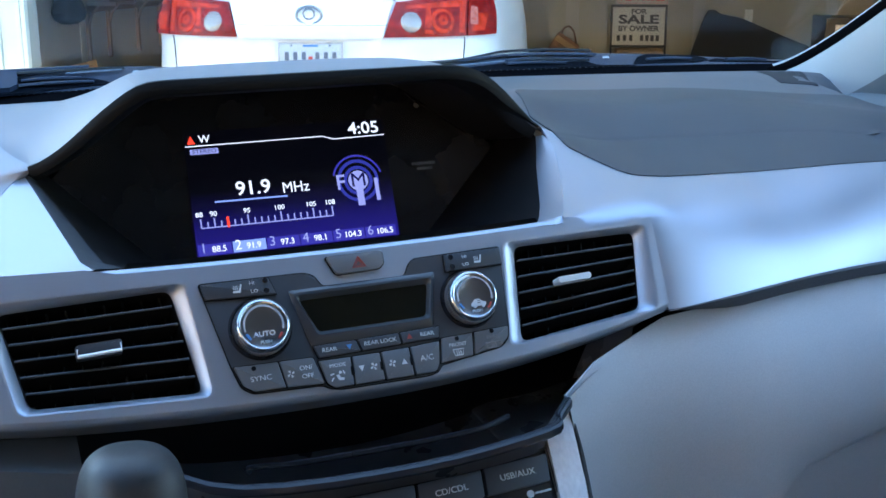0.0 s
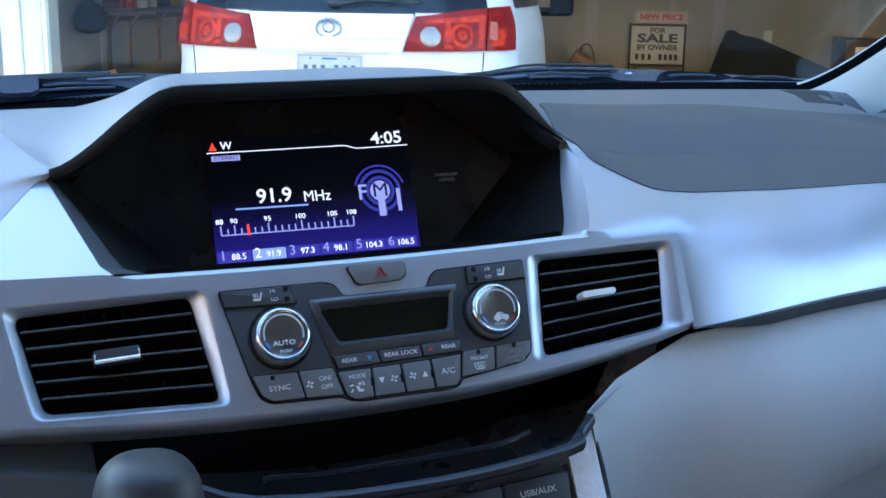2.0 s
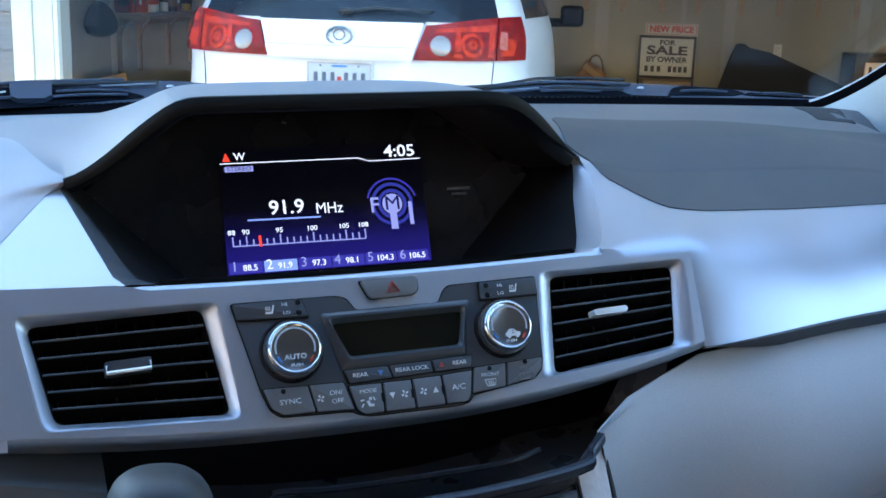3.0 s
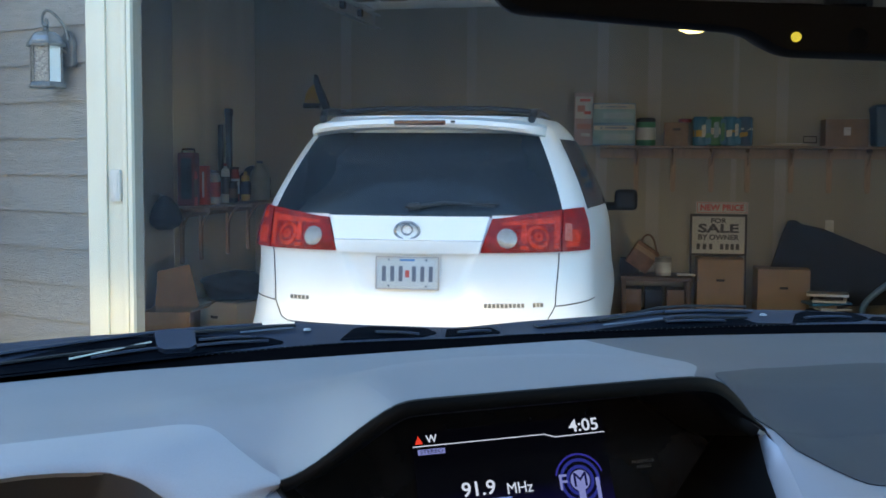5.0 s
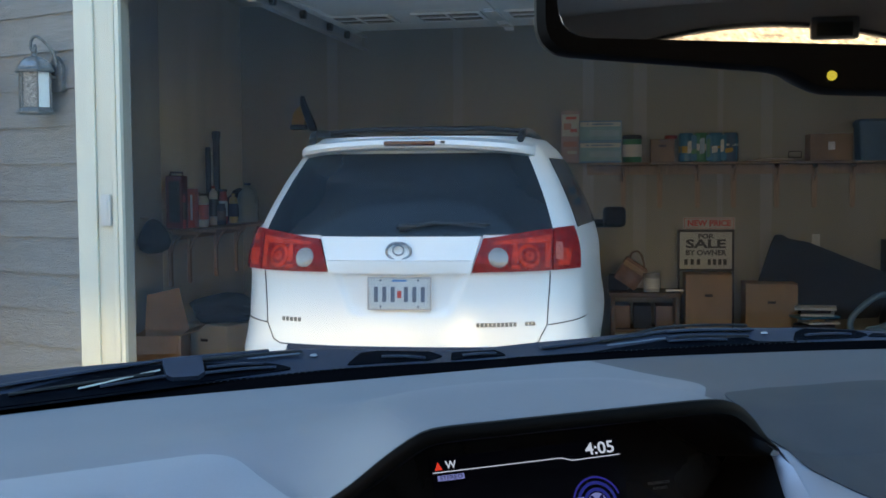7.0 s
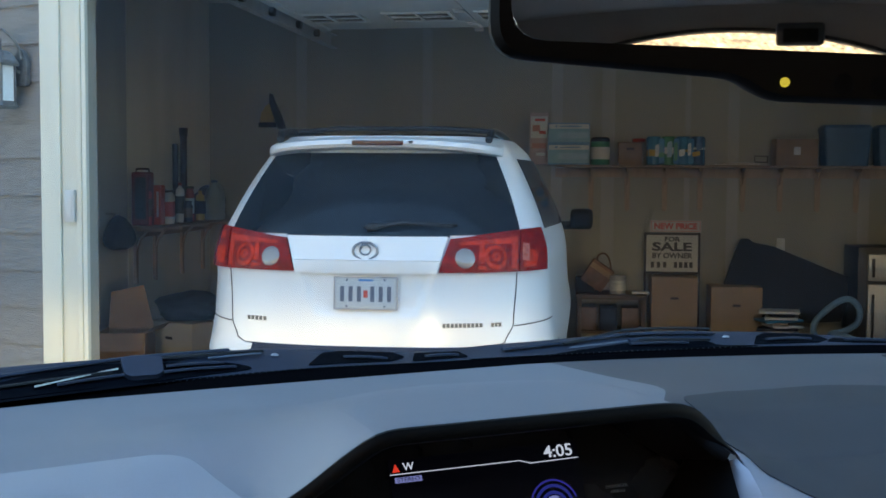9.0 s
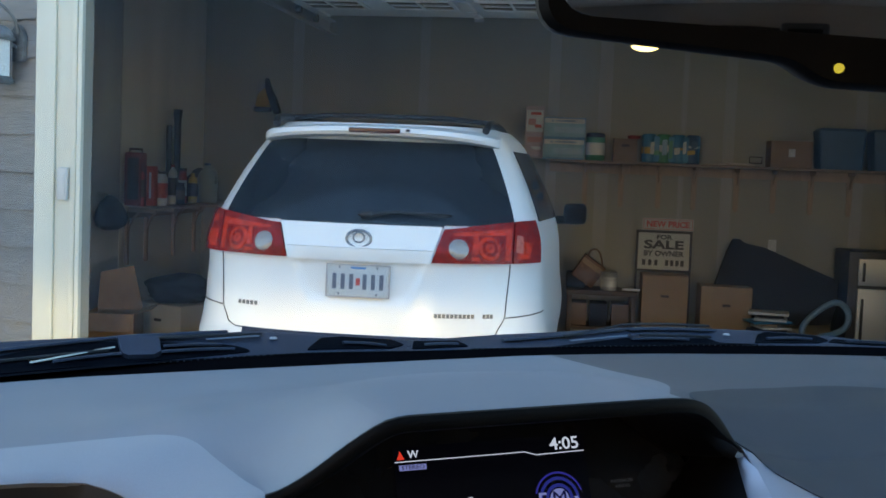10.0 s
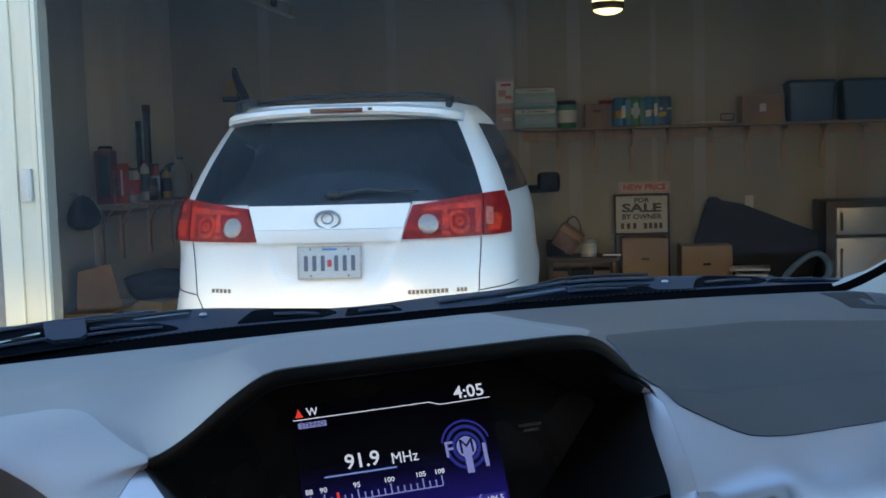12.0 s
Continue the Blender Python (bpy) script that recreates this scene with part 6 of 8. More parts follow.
for p in RT + curve_pts([tuple(RT[-1]), (0.17, -0.240, -0.060), (0.235, -0.205, -0.052)], 4)[1:]:
    u = p.x
    f = PAN @ Vector((u, b_bot(u) + 0.001, -0.012))
    d = 0.11 * (1 - min(1, abs(u) / 0.24) ** 3) + 0.01
    rows.append([f, Vector((u, f.y + 0.5 * d, f.z - 0.004)), Vector((u * 0.97, f.y + d, f.z - 0.014)), Vector((u * 0.95, f.y + d, p.z - 0.045)), Vector((u * 0.95, lerp(f.y + d, p.y, 0.5), p.z - 0.052)), Vector((u * 0.97, p.y + 0.030, p.z - 0.046)), Vector((u * 0.99, p.y + 0.014, p.z - 0.012)), p + Vector((0, 0.004, -0.001))])
slab(bm, rows, (0, 0.004, -0.004))
part("tray_body", bm, TRAYM, tray)
bm = bmesh.new()
slab(bm, [[p + Vector((0, dv, dw)) for dv, dw in ((0.004, -0.001), (0.0, 0.0004), (-0.0022, -0.001), (-0.003, -0.0045), (-0.002, -0.0065), (0.004, -0.007))] for p in RT], (0, 0.004, -0.001))
part("tray_rim", bm, mat("dark_blue_grey_gloss", (0.024, 0.026, 0.034), 0.22, spec=0.4, stain=0.1), tray, "glossy dark blue-grey rim")
bm = bmesh.new()
tube(bm, curve_pts([(-0.102, -0.246, -0.088), (-0.100, -0.250, -0.083), (-0.06, -0.256, -0.0835), (0.05, -0.256, -0.0835), (0.088, -0.248, -0.081)], 4), 0.0022, 6)
part("inner_lip", bm, BLACKG, tray, "glossy black inner lip")

ap = thing("audio_button_panel", "black audio panel with printed buttons under the tray", "control panel", VAN)
AQ = Matrix(((1, 0, 0, 0), (0, 0.60, -0.80, -0.275), (0, 0.80, 0.60, -0.095), (0, 0, 0, 1)))
bm = bmesh.new()
prism(bm, rounded([(-0.10, 0.004), (0.0, 0.002), (0.103, 0.006), (0.1015, -0.09), (-0.10, -0.09)], 0.003), -0.02, -0.001, AQ, 0.001)
part("panel_face", bm, BLACKG, ap)
bm = bmesh.new()
tube(bm, [AQ @ Vector((x, y, -0.0002)) for x, y in ((-0.09, -0.0030), (0.0, -0.0046), (0.052, -0.0044), (0.1040, -0.0022), (0.1035, -0.034))], 0.0007, 6)
part("groove_edge", bm, CHAR, ap)
A5 = AQ @ Matrix.Translation((0, 0, 0.0032))
for poly, words in (([(0.0525, -0.0085), (0.1015, -0.0066), (0.0990, -0.0258), (0.0505, -0.0272)], "USB/AUX"), ([(0.0030, -0.0100), (0.0505, -0.0088), (0.0485, -0.0275), (0.0015, -0.0285)], "CD/CDL"), ([(-0.0470, -0.0100), (0.0010, -0.0100), (-0.0005, -0.0285), (-0.0480, -0.0285)], "FM/AM")):
    b = bmesh.new()
    prism(b, rounded(poly, 0.0015, 2), -0.001, 0.003, AQ, 0.0008)
    k = part("button", b, BTN, ap)
    cx = sum(p[0] for p in poly) / 4
    cy = sum(p[1] for p in poly) / 4
    lettering(k, words, (0, 0), 0.0042, MARK, A5 @ Matrix.Translation((cx, cy, 0)) @ pose(0, 0, 0, 0, 0, 1.5), wide=1.1, bold=0.002)
b = bmesh.new()
prism(b, circle((0.0830, -0.0315), 0.0026, 16), -0.001, 0.0006, AQ)
prism(b, [(0.0870, -0.0322), (0.0990, -0.0318), (0.0990, -0.0304), (0.0870, -0.0308)], -0.001, 0.0006, AQ)
part("service_mark", b, MARK, ap)

ct = thing("console_trim", "pale wood-look metal trim strip beside the audio panel", "trim", VAN)
bm = bmesh.new()
prism(bm, rounded([(0.1055, 0.0070), (0.1275, 0.0235), (0.1275, 0.0080), (0.1250, -0.0300), (0.1180, -0.09), (0.0990, -0.09), (0.1035, -0.0300)], 0.0015), -0.01, 0.003, AQ, 0.0012)
part("trim_strip", bm, mat("brushed_pale_metal", (0.90, 0.91, 0.93), 0.30, metal=0.05, grain=0.08, gscale=30, stretch=(12, 12, 1.0)), ct)
bm = bmesh.new()
tube(bm, [AQ @ Vector((x, y, 0.002)) for x, y in ((0.1285, 0.0245), (0.1295, 0.0085), (0.1285, -0.010), (0.1275, -0.030), (0.121, -0.09))], [0.0008, 0.0014, 0.0022, 0.0016, 0.0016], 6)
part("edge_bead", bm, BLACKP, ct)
bm = bmesh.new()
box(bm, (-0.02, -0.26, -0.32), (0.30, 0.20, 0.30), 0.02)
solo("console_tower", bm, BLACKD, "black lower console under the audio panel", "console", m=VAN)

# gear selector knob
gs = thing("gear_selector", "black leather-covered gear selector knob", "gear selector", VAN)
bm = bmesh.new()
gm = Matrix.Translation((-0.196, -0.42, -0.055)) @ pose(0, 0, 0, -8, 4, 0)
rings = []
for p in curve_pts([(0.012, -0.06, 0), (0.018, -0.04, 0), (0.0225, -0.01, 0), (0.0245, 0.02, 0), (0.0247, 0.042, 0), (0.0235, 0.055, 0), (0.0200, 0.0645, 0), (0.0135, 0.0702, 0), (0.006, 0.0720, 0), (0.0004, 0.0723, 0)], 5):
    r, z = max(0.0003, p.x), p.y
    rings.append([gm @ Vector((r * 1.06 * (abs(math.cos(a)) ** 0.85) * (1 if math.cos(a) > 0 else -1), r * 1.25 * (abs(math.sin(a)) ** 0.85) * (1 if math.sin(a) > 0 else -1), z)) for a in frange(0, 2 * math.pi, 48)[:-1]])
ring_loft(bm, rings)
knob = part("knob", bm, LEATHER, gs)
bm = bmesh.new()
sup = lambda x: abs(x) ** 0.85 * (1 if x > 0 else -1)
PROF = [(-0.01, 0.0225), (0.02, 0.0245), (0.042, 0.0247), (0.055, 0.0235), (0.0600, 0.0221), (0.0645, 0.0200), (0.0677, 0.0171), (0.0702, 0.0135), (0.0720, 0.0060)]
for i, z in enumerate((0.018, 0.024, 0.030, 0.036, 0.042, 0.048, 0.0535, 0.0585, 0.0630, 0.0665, 0.0693, 0.0708)):
    r = polyline(PROF, z) + 0.0001
    n_ = max(6, int(r / 0.0247 * 30))
    for j in range(n_):
        a = 2 * math.pi * (j + 0.5 * (i % 2)) / n_
        p = gm @ Vector((r * 1.06 * sup(math.cos(a)), r * 1.25 * sup(math.sin(a)), z))
        turned(bm, [(0.0001, 0.0002), (0.00030, 0.00015), (0.00042, -0.0004)], 6, Matrix.Translation(p) @ (p - gm @ Vector((0, 0, min(z, 0.035)))).to_track_quat("Z", "Y").to_matrix().to_4x4())
part("perforation", bm, BLACKP, knob)
bm = bmesh.new()
tube(bm, [gm @ Vector((0, 0, -0.055)), gm @ Vector((0, 0.02, -0.25))], 0.008, 10)
part("shaft", bm, CHROME, gs)

# ---- windscreen, cowl and wipers ----
bm = bmesh.new()
rows = []
for u in frange(-0.93, 0.93, 24):
    vb = WB(u) - 0.012
    vt = vb - 0.98 + 0.16 * (abs(u) / 0.9) ** 3
    rows.append([(u * lerp(1.0, 0.80, t), lerp(vb, vt, t), lerp(0.0745, 0.60 - 0.03 * (abs(u) / 0.9) ** 2, t) + 0.03 * math.sin(math.pi * t)) for t in frange(0, 1, 10)])
slab(bm, rows, (0, 0.003, 0.004))
ws = solo("windshield", bm, WSGLASS, "clear curved windshield of the van", kind="structure", m=VAN)
ws.visible_shadow = False


def cowl_pt(u, s_, lift=0.0):
    """Point of the cowl between the windshield's black band (0) and its own ridge (1)."""
    foot = 0.0765 + 0.0055 * math.exp(-((u + 0.02) / 0.16) ** 2) - 0.006 * max(0, abs(u) - 0.3)
    ridge = 0.0865 + 0.0165 * (1 - step((u + 0.08) / 0.24)) + 0.0075 * math.exp(-((u - 0.56) / 0.12) ** 2) - 0.004 * math.exp(-((u - 0.20) / 0.08) ** 2) - 0.014 * step((u - 0.72) / 0.25) - 0.014 * step((-0.33 - u) / 0.5)
    return Vector((u, WB(u) - 0.01 + 0.07 * s_ - 0.5 * lift, lerp(foot, ridge, s_) + lift))


bm = bmesh.new()
slab(bm, [[(u, WB(u) - 0.065, base(u, WB(u) - 0.06) - 0.008), (u, WB(u) - 0.03, base(u, WB(u) - 0.06) - 0.001), cowl_pt(u, 0.02)] for u in frange(-0.95, 0.95, 60)], (0, 0.004, -0.006))
frit = solo("windshield_frit", bm, FRIT, "black band along the foot of the windshield", kind="structure", m=VAN)
bm = bmesh.new()
for i in range(150):
    u = lerp(-0.45, 0.86, i / 149)
    box(bm, cowl_pt(u, -0.06, 0.0012), (0.0026, 0.0008, 0.0008), 0)
part("dot_row", bm, mat("pale_frit_dots", (0.045, 0.05, 0.06), 0.6, stain=0.2, sscale=30), frit, "row of pale dots", smooth=False)
bm = bmesh.new()
rows = []
for u in frange(-0.95, 0.95, 90):
    r = cowl_pt(u, 1.0)
    rows.append([cowl_pt(u, k) for k in (0.0, 0.25, 0.5, 0.75, 0.92)] + [r + Vector((0, dv, dw)) for dv, dw in ((0.003, -0.001), (0.015, -0.004), (0.05, -0.02), (0.30, -0.07), (0.85, -0.17))])
slab(bm, rows, (0, 0, -0.03))
cowl = solo("windshield_cowl", bm, COWLM, "blue-grey plastic cowl below the windshield", "cowl", m=VAN)


def recess(outline, parent=None, material=COWLK, lift=0.0012, name="opening_inlay", r=0.006):
    """Dark plate for an opening's shade; outline in u and the cowl's own height."""
    b = bmesh.new()
    pts = rounded([(u, k * 0.07) for u, k in outline], r, 4)
    lo = [b.verts.new(cowl_pt(u, k / 0.07, lift - 0.004)) for u, k in pts]
    hi = [b.verts.new(cowl_pt(u, k / 0.07, lift)) for u, k in pts]
    b.faces.new(hi)
    b.faces.new(lo[::-1])
    for k in range(len(pts)):
        n_ = (k + 1) % len(pts)
        b.faces.new((lo[k], lo[n_], hi[n_], hi[k]))
    bmesh.ops.triangulate(b, faces=b.faces[:])
    return part(name, b, material, parent or cowl)


recess([(-0.95, -0.05), (-0.62, 0.0), (-0.445, 0.28), (-0.343, 0.67), (-0.284, 0.80), (-0.20, 0.70), (-0.10, 0.45), (-0.072, 0.12), (-0.25, 0.0)], r=0.02)
recess([(-0.003, 0.10), (0.030, 0.74), (0.060, 0.90), (0.140, 0.90), (0.148, 0.45), (0.120, 0.16)])
recess([(0.150, 0.10), (0.170, 0.78), (0.236, 0.70), (0.240, 0.20)])
recess([(0.230, 0.0), (0.36, -0.02), (0.50, 0.40), (0.630, 0.34), (0.634, 0.10), (0.700, 0.02), (0.50, -0.04)], r=0.01)
recess([(0.692, 0.10), (0.718, 0.62), (0.742, 0.88), (0.820, 0.86), (0.822, 0.45), (0.795, 0.18)])
recess([(0.812, 0.28), (0.836, 0.62), (0.890, 0.58), (0.930, 0.10)])


def ribbon(parent, ends, width, thick, material, name, label="", lift=0.004, bow=0.0, n=14):
    """A slim bar lying on the cowl from one end to the other."""
    (u0, k0), (u1, k1) = ends
    b = bmesh.new()
    rings = []
    for i in range(n + 1):
        t = i / n
        p = cowl_pt(lerp(u0, u1, t), lerp(k0, k1, t), lift + bow * math.sin(math.pi * t))
        w_ = width * (lerp(width and 1.0, 0.55, t)) / 2
        rings.append([p + Vector((0, a * w_, c * thick)) for a, c in ((-1, 0), (-0.8, 0.7), (0, 1), (0.8, 0.7), (1, 0), (0, -0.4))])
    ring_loft(b, rings)
    return part(name, b, material, parent, label)


def wiper(arm, blade, claws, pale):
    th = thing("windshield_wiper", "dark blue-grey parked windshield wiper lying on the cowl", "wiper", VAN, group="windshield wipers")
    for ends in arm:
        ribbon(th, ends, 0.015, 0.0032, COWLM, "arm", lift=0.0025)
    for ends in blade:
        ribbon(th, ends, 0.008, 0.0030, RUBBER, "blade", "black rubber blade", lift=0.0035)
    for ends in claws:
        ribbon(th, ends, 0.010, 0.0028, COWLM, "claw", lift=0.003, bow=0.0015, n=8)
    # added strips whose pale colours stand in for streaks of light
    for ends in pale:
        near = ends[0][0] < -0.3
        ribbon(th, ends, 0.008 if near else 0.0055, 0.0016, PALEM if near else GREYM, "spring_strip", "pale strip painted for a bright streak" if near else "grey strip painted for a faint streak of light", lift=0.004, n=6)


GREYM = mat("grey_light_streak", (0.16, 0.19, 0.24), 0.45, metal=0.2, stain=0.15, sscale=30)
PALEM = mat("pale_light_streak", (0.72, 0.72, 0.62), 0.4, metal=0.2, stain=0.15, sscale=30)
wiper([((-0.46, 0.52), (-0.23, 0.90)), ((-0.235, 0.90), (-0.10, 0.92))], [((-0.20, 0.76), (-0.055, 0.74)), ((-0.44, 0.18), (-0.26, 0.40))],
      [((-0.33, 0.14), (-0.215, 0.30)), ((-0.195, 0.26), (-0.10, 0.20)), ((-0.19, 0.46), (-0.115, 0.40)), ((0.055, 0.40), (0.115, 0.24)), ((0.175, 0.30), (0.225, 0.28))],
      [((-0.357, 0.13), (-0.252, 0.50)), ((-0.133, 0.62), (-0.060, 0.66))])
wiper([((0.30, 0.45), (0.515, 0.80)), ((0.515, 0.78), (0.655, 0.72))], [((0.40, 0.50), (0.512, 0.98)), ((0.512, 0.98), (0.655, 0.96)), ((0.52, 0.42), (0.63, 0.30))],
      [((0.500, 0.24), (0.590, 0.16)), ((0.505, 0.44), (0.56, 0.46)), ((0.72, 0.30), (0.79, 0.34)), ((0.84, 0.30), (0.895, 0.24))], [((0.400, 0.22), (0.500, 0.40))])
# washer nozzle block and the cowl's screws
bm = bmesh.new()
ring_loft(bm, [[cowl_pt(u, k, lf) for u, k in ((-0.247, 0.80), (-0.194, 0.78), (-0.196, 0.22), (-0.206, 0.10), (-0.238, 0.12), (-0.246, 0.24))] for lf in (0.0, 0.006, 0.0075)])
part("washer_nozzle_block", bm, COWLM, cowl)
for u, k in ((0.667, 0.56), (-0.040, 0.63)):
    bm = bmesh.new()
    turned(bm, [(0.0005, 0.003), (0.004, 0.0025), (0.006, 0.0)], 12, Matrix.Translation(cowl_pt(u, k, 0.001)))
    part("screw", bm, GALV, cowl)

bm = bmesh.new()
box(bm, (0, 1.14, -0.40), (1.72, 0.60, 0.46), 0.05, seg=3)
solo("van_nose", bm, COWLM, "dark nose of the van that carries its headlamps", kind="structure", m=VAN)
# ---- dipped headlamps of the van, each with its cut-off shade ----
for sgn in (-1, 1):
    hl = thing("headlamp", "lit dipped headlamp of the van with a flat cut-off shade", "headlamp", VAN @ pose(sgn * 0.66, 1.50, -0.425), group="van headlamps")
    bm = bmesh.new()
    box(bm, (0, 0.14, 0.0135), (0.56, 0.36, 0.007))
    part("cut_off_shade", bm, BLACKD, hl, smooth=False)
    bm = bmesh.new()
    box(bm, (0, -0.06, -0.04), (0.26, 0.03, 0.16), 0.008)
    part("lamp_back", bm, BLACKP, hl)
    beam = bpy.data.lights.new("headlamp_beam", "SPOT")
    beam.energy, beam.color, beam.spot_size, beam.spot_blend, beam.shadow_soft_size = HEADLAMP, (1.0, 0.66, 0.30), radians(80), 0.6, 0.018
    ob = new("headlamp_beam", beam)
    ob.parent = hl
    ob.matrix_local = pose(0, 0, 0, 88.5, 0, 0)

# ---- shell of the van ----
for sgn in (-1, 1):
    bm = bmesh.new()
    P = curve_pts([(sgn * 0.878, 0.490, 0.054), (sgn * 0.895, 0.448, 0.071), (sgn * 0.905, 0.395, 0.098), (sgn * 0.905, 0.328, 0.134), (sgn * 0.896, 0.235, 0.184), (sgn * 0.88, 0.10, 0.26), (sgn * 0.85, -0.12, 0.38), (sgn * 0.78, -0.50, 0.56)], 4)
    slope = ((0.0, 0.0, 0.0), (0.0005, -0.020, -0.016), (0.004, -0.042, -0.036), (0.012, -0.060, -0.052), (0.024, -0.076, -0.070), (0.045, -0.088, -0.088), (0.08, -0.092, -0.105))
    ring_loft(bm, [[(x + sgn * a, y + b_, z + c) for a, b_, c in slope[:4]] + [(x + sgn * 0.09, y - 0.04, z - 0.03), (x + sgn * 0.09, y + 0.05, z + 0.02), (x + sgn * 0.01, y + 0.02, z + 0.012)] for x, y, z in P])
    solo("a_pillar", bm, PILLAR, "light grey plastic-covered windshield pillar", kind="structure", m=VAN)
    bm = bmesh.new()
    slab(bm, [[(x + sgn * a, y + b_, z + c) for a, b_, c in slope[3:]] for x, y, z in P], (sgn * 0.006, 0.004, 0.002))
    solo("pillar_side_cover", bm, DOORL, "dark grey cover on the side of the windshield pillar", kind="structure", m=VAN)
    bm = bmesh.new()
    slab(bm, [[(x - sgn * 0.004, y + 0.005, z + 0.006), (x - sgn * 0.002, y + 0.002, z + 0.003), (x + sgn * 0.001, y - 0.003, z - 0.001)] for x, y, z in P], (0, 0.003, 0.003))
    solo("windshield_edge", bm, FRIT, "black edge band down the side of the windshield", kind="structure", m=VAN)
    bm = bmesh.new()
    box(bm, (sgn * 0.955, -0.33, -0.285), (0.13, 1.40, 0.66), 0.045, seg=4)
    solo("door_lining", bm, DOORL, "grey moulded inner lining of the front door", kind="structure", m=VAN)
    bm = bmesh.new()
    slab(bm, [[(sgn * 1.0, 0.60, -0.60), (sgn * 1.0, 0.60, 0.0)], [(sgn * 1.0, -3.6, -0.60), (sgn * 1.0, -3.6, 0.06)]], (sgn * 0.08, 0, 0))
    solo("van_side", bm, LINER, "grey lower inner side of the van", kind="structure", m=VAN)
    for y0 in (-0.95, -2.15, -3.55):
        bm = bmesh.new()
        slab(bm, [[(sgn * 1.0, y0, 0.0), (sgn * 0.84, y0, 0.58)], [(sgn * 1.0, y0 + 0.12, 0.0), (sgn * 0.84, y0 + 0.12, 0.58)]], (sgn * 0.05, 0, 0))
        solo("van_pillar", bm, PILLAR, "light grey inner pillar of the van", kind="structure", m=VAN)
bm = bmesh.new()
slab(bm, [[(u, v, 0.62 - 0.05 * (abs(u) / 0.86) ** 2 - 0.02 * ((v + 2) / 1.6) ** 2) for v in frange(-0.46, -3.6, 10)] for u in frange(-0.86, 0.86, 10)], (0, 0, 0.05))
solo("headliner", bm, LINER, "grey cloth headliner of the van", kind="structure", m=VAN)
bm = bmesh.new()
slab(bm, [[(u, v, -0.62) for v in (0.45, -3.6)] for u in (-1.0, 1.0)], (0, 0, -0.05))
solo("van_floor", bm, SEATC, "dark grey carpeted floor of the van", kind="structure", m=VAN)
bm = bmesh.new()
slab(bm, [[(u, -3.62, -0.62), (u, -3.60, 0.10)] for u in (-1.0, 1.0)], (0, -0.08, 0))
solo("van_tailgate", bm, LINER, "grey lower tailgate lining of the van", kind="structure", m=VAN)
bm = bmesh.new()
arch = lambda u: 0.524 - 0.36 * (u + 0.10) ** 2
slab(bm, [[(u, -3.42, 0.66), (u, -3.47, 0.60), (u, -3.50, max(0.12, arch(u)) + 0.03), (u, -3.50, max(0.10, arch(u)))] for u in frange(-1.0, 1.0, 24)], (0, -0.05, 0))
solo("van_tailgate_header", bm, LINER, "grey arched header over the rear window", kind="structure", m=VAN)
bm = bmesh.new()
slab(bm, [[(u, -3.485, arch(u) + 0.014), (u, -3.485, arch(u) + 0.004)] for u in frange(-0.9, 0.9, 24)], (0, -0.012, 0))
solo("rear_window_seal", bm, RUBBER, "black seal round the rear window", kind="structure", m=VAN)
bm = bmesh.new()
box(bm, (0.10, -3.44, 0.512), (0.135, 0.05, 0.066), 0.012)
blc = solo("brake_lamp_cover", bm, LININGM, "dark grey cover of the high brake lamp on the rear header", "lamp cover", m=VAN)
bm = bmesh.new()
box(bm, (0.10, -3.414, 0.508), (0.098, 0.006, 0.040), 0.002)
part("window", bm, BLACKD, blc, "black window")
for sgn in (-1, 1):
    bm = bmesh.new()
    slab(bm, [[(sgn * 0.90, y, 0.38), (sgn * 0.87, y, 0.50), (sgn * 0.80, y, 0.585)] for y in (-0.5, -1.4, -2.4, -3.5)], (sgn * 0.03, 0, 0.01))
    solo("van_roof_side", bm, LINER, "grey lining along the side of the roof", kind="structure", m=VAN)
    bm = bmesh.new()
    slab(bm, [[(sgn * 1.0, y, 0.05), (sgn * 0.91, y, 0.39)] for y in (-1.05, -2.1, -3.0, -3.5)], (sgn * 0.006, 0, 0))
    solo("rear_side_window", bm, PRIVACY, "smoke-tinted glass in the side of the van", kind="structure", m=VAN)
for u in (-0.42, 0.42):
    st = thing("rear_seat", "grey cloth rear seat with a headrest", "seat", VAN, group="rear seats")
    bm = bmesh.new()
    box(bm, (u, -2.15, -0.12), (0.50, 0.14, 0.62), 0.05, seg=3)
    part("backrest", bm, SEATC, st)
    bm = bmesh.new()
    box(bm, (u, -1.88, -0.42), (0.52, 0.52, 0.14), 0.04, seg=3)
    part("cushion", bm, SEATC, st)
    bm = bmesh.new()
    box(bm, (u, -1.85, -0.56), (0.44, 0.44, 0.14), 0.01)
    part("seat_base", bm, BLACKP, st)

# ---- rear-view mirror ----
mir = thing("rearview_mirror", "black rear-view mirror reflecting the bright rear window", "mirror", VAN)
mz = Vector((-0.304, -0.953, -0.041)).normalized()
mx_ = Vector((0, 0, 1)).cross(mz).normalized()
MM = Matrix.Translation((-0.065, -0.478, 0.4200)) @ Matrix((mx_, mz.cross(mx_), mz)).transposed().to_4x4() @ pose(0, 0, 0, 0, 0, -2.5)
HX, HY = 0.135, 0.037
outl = rounded([(-HX, -HY + 0.004), (-0.0310, -HY - 0.001), (-0.0170, -HY - 0.0098), (0.075, -HY - 0.0098), (0.085, -HY - 0.003), (HX, -HY + 0.004), (HX + 0.004, HY), (-HX - 0.002, HY)], 0.014, 5)
bm = bmesh.new()
cx_, cy_ = 0.0, 0.0
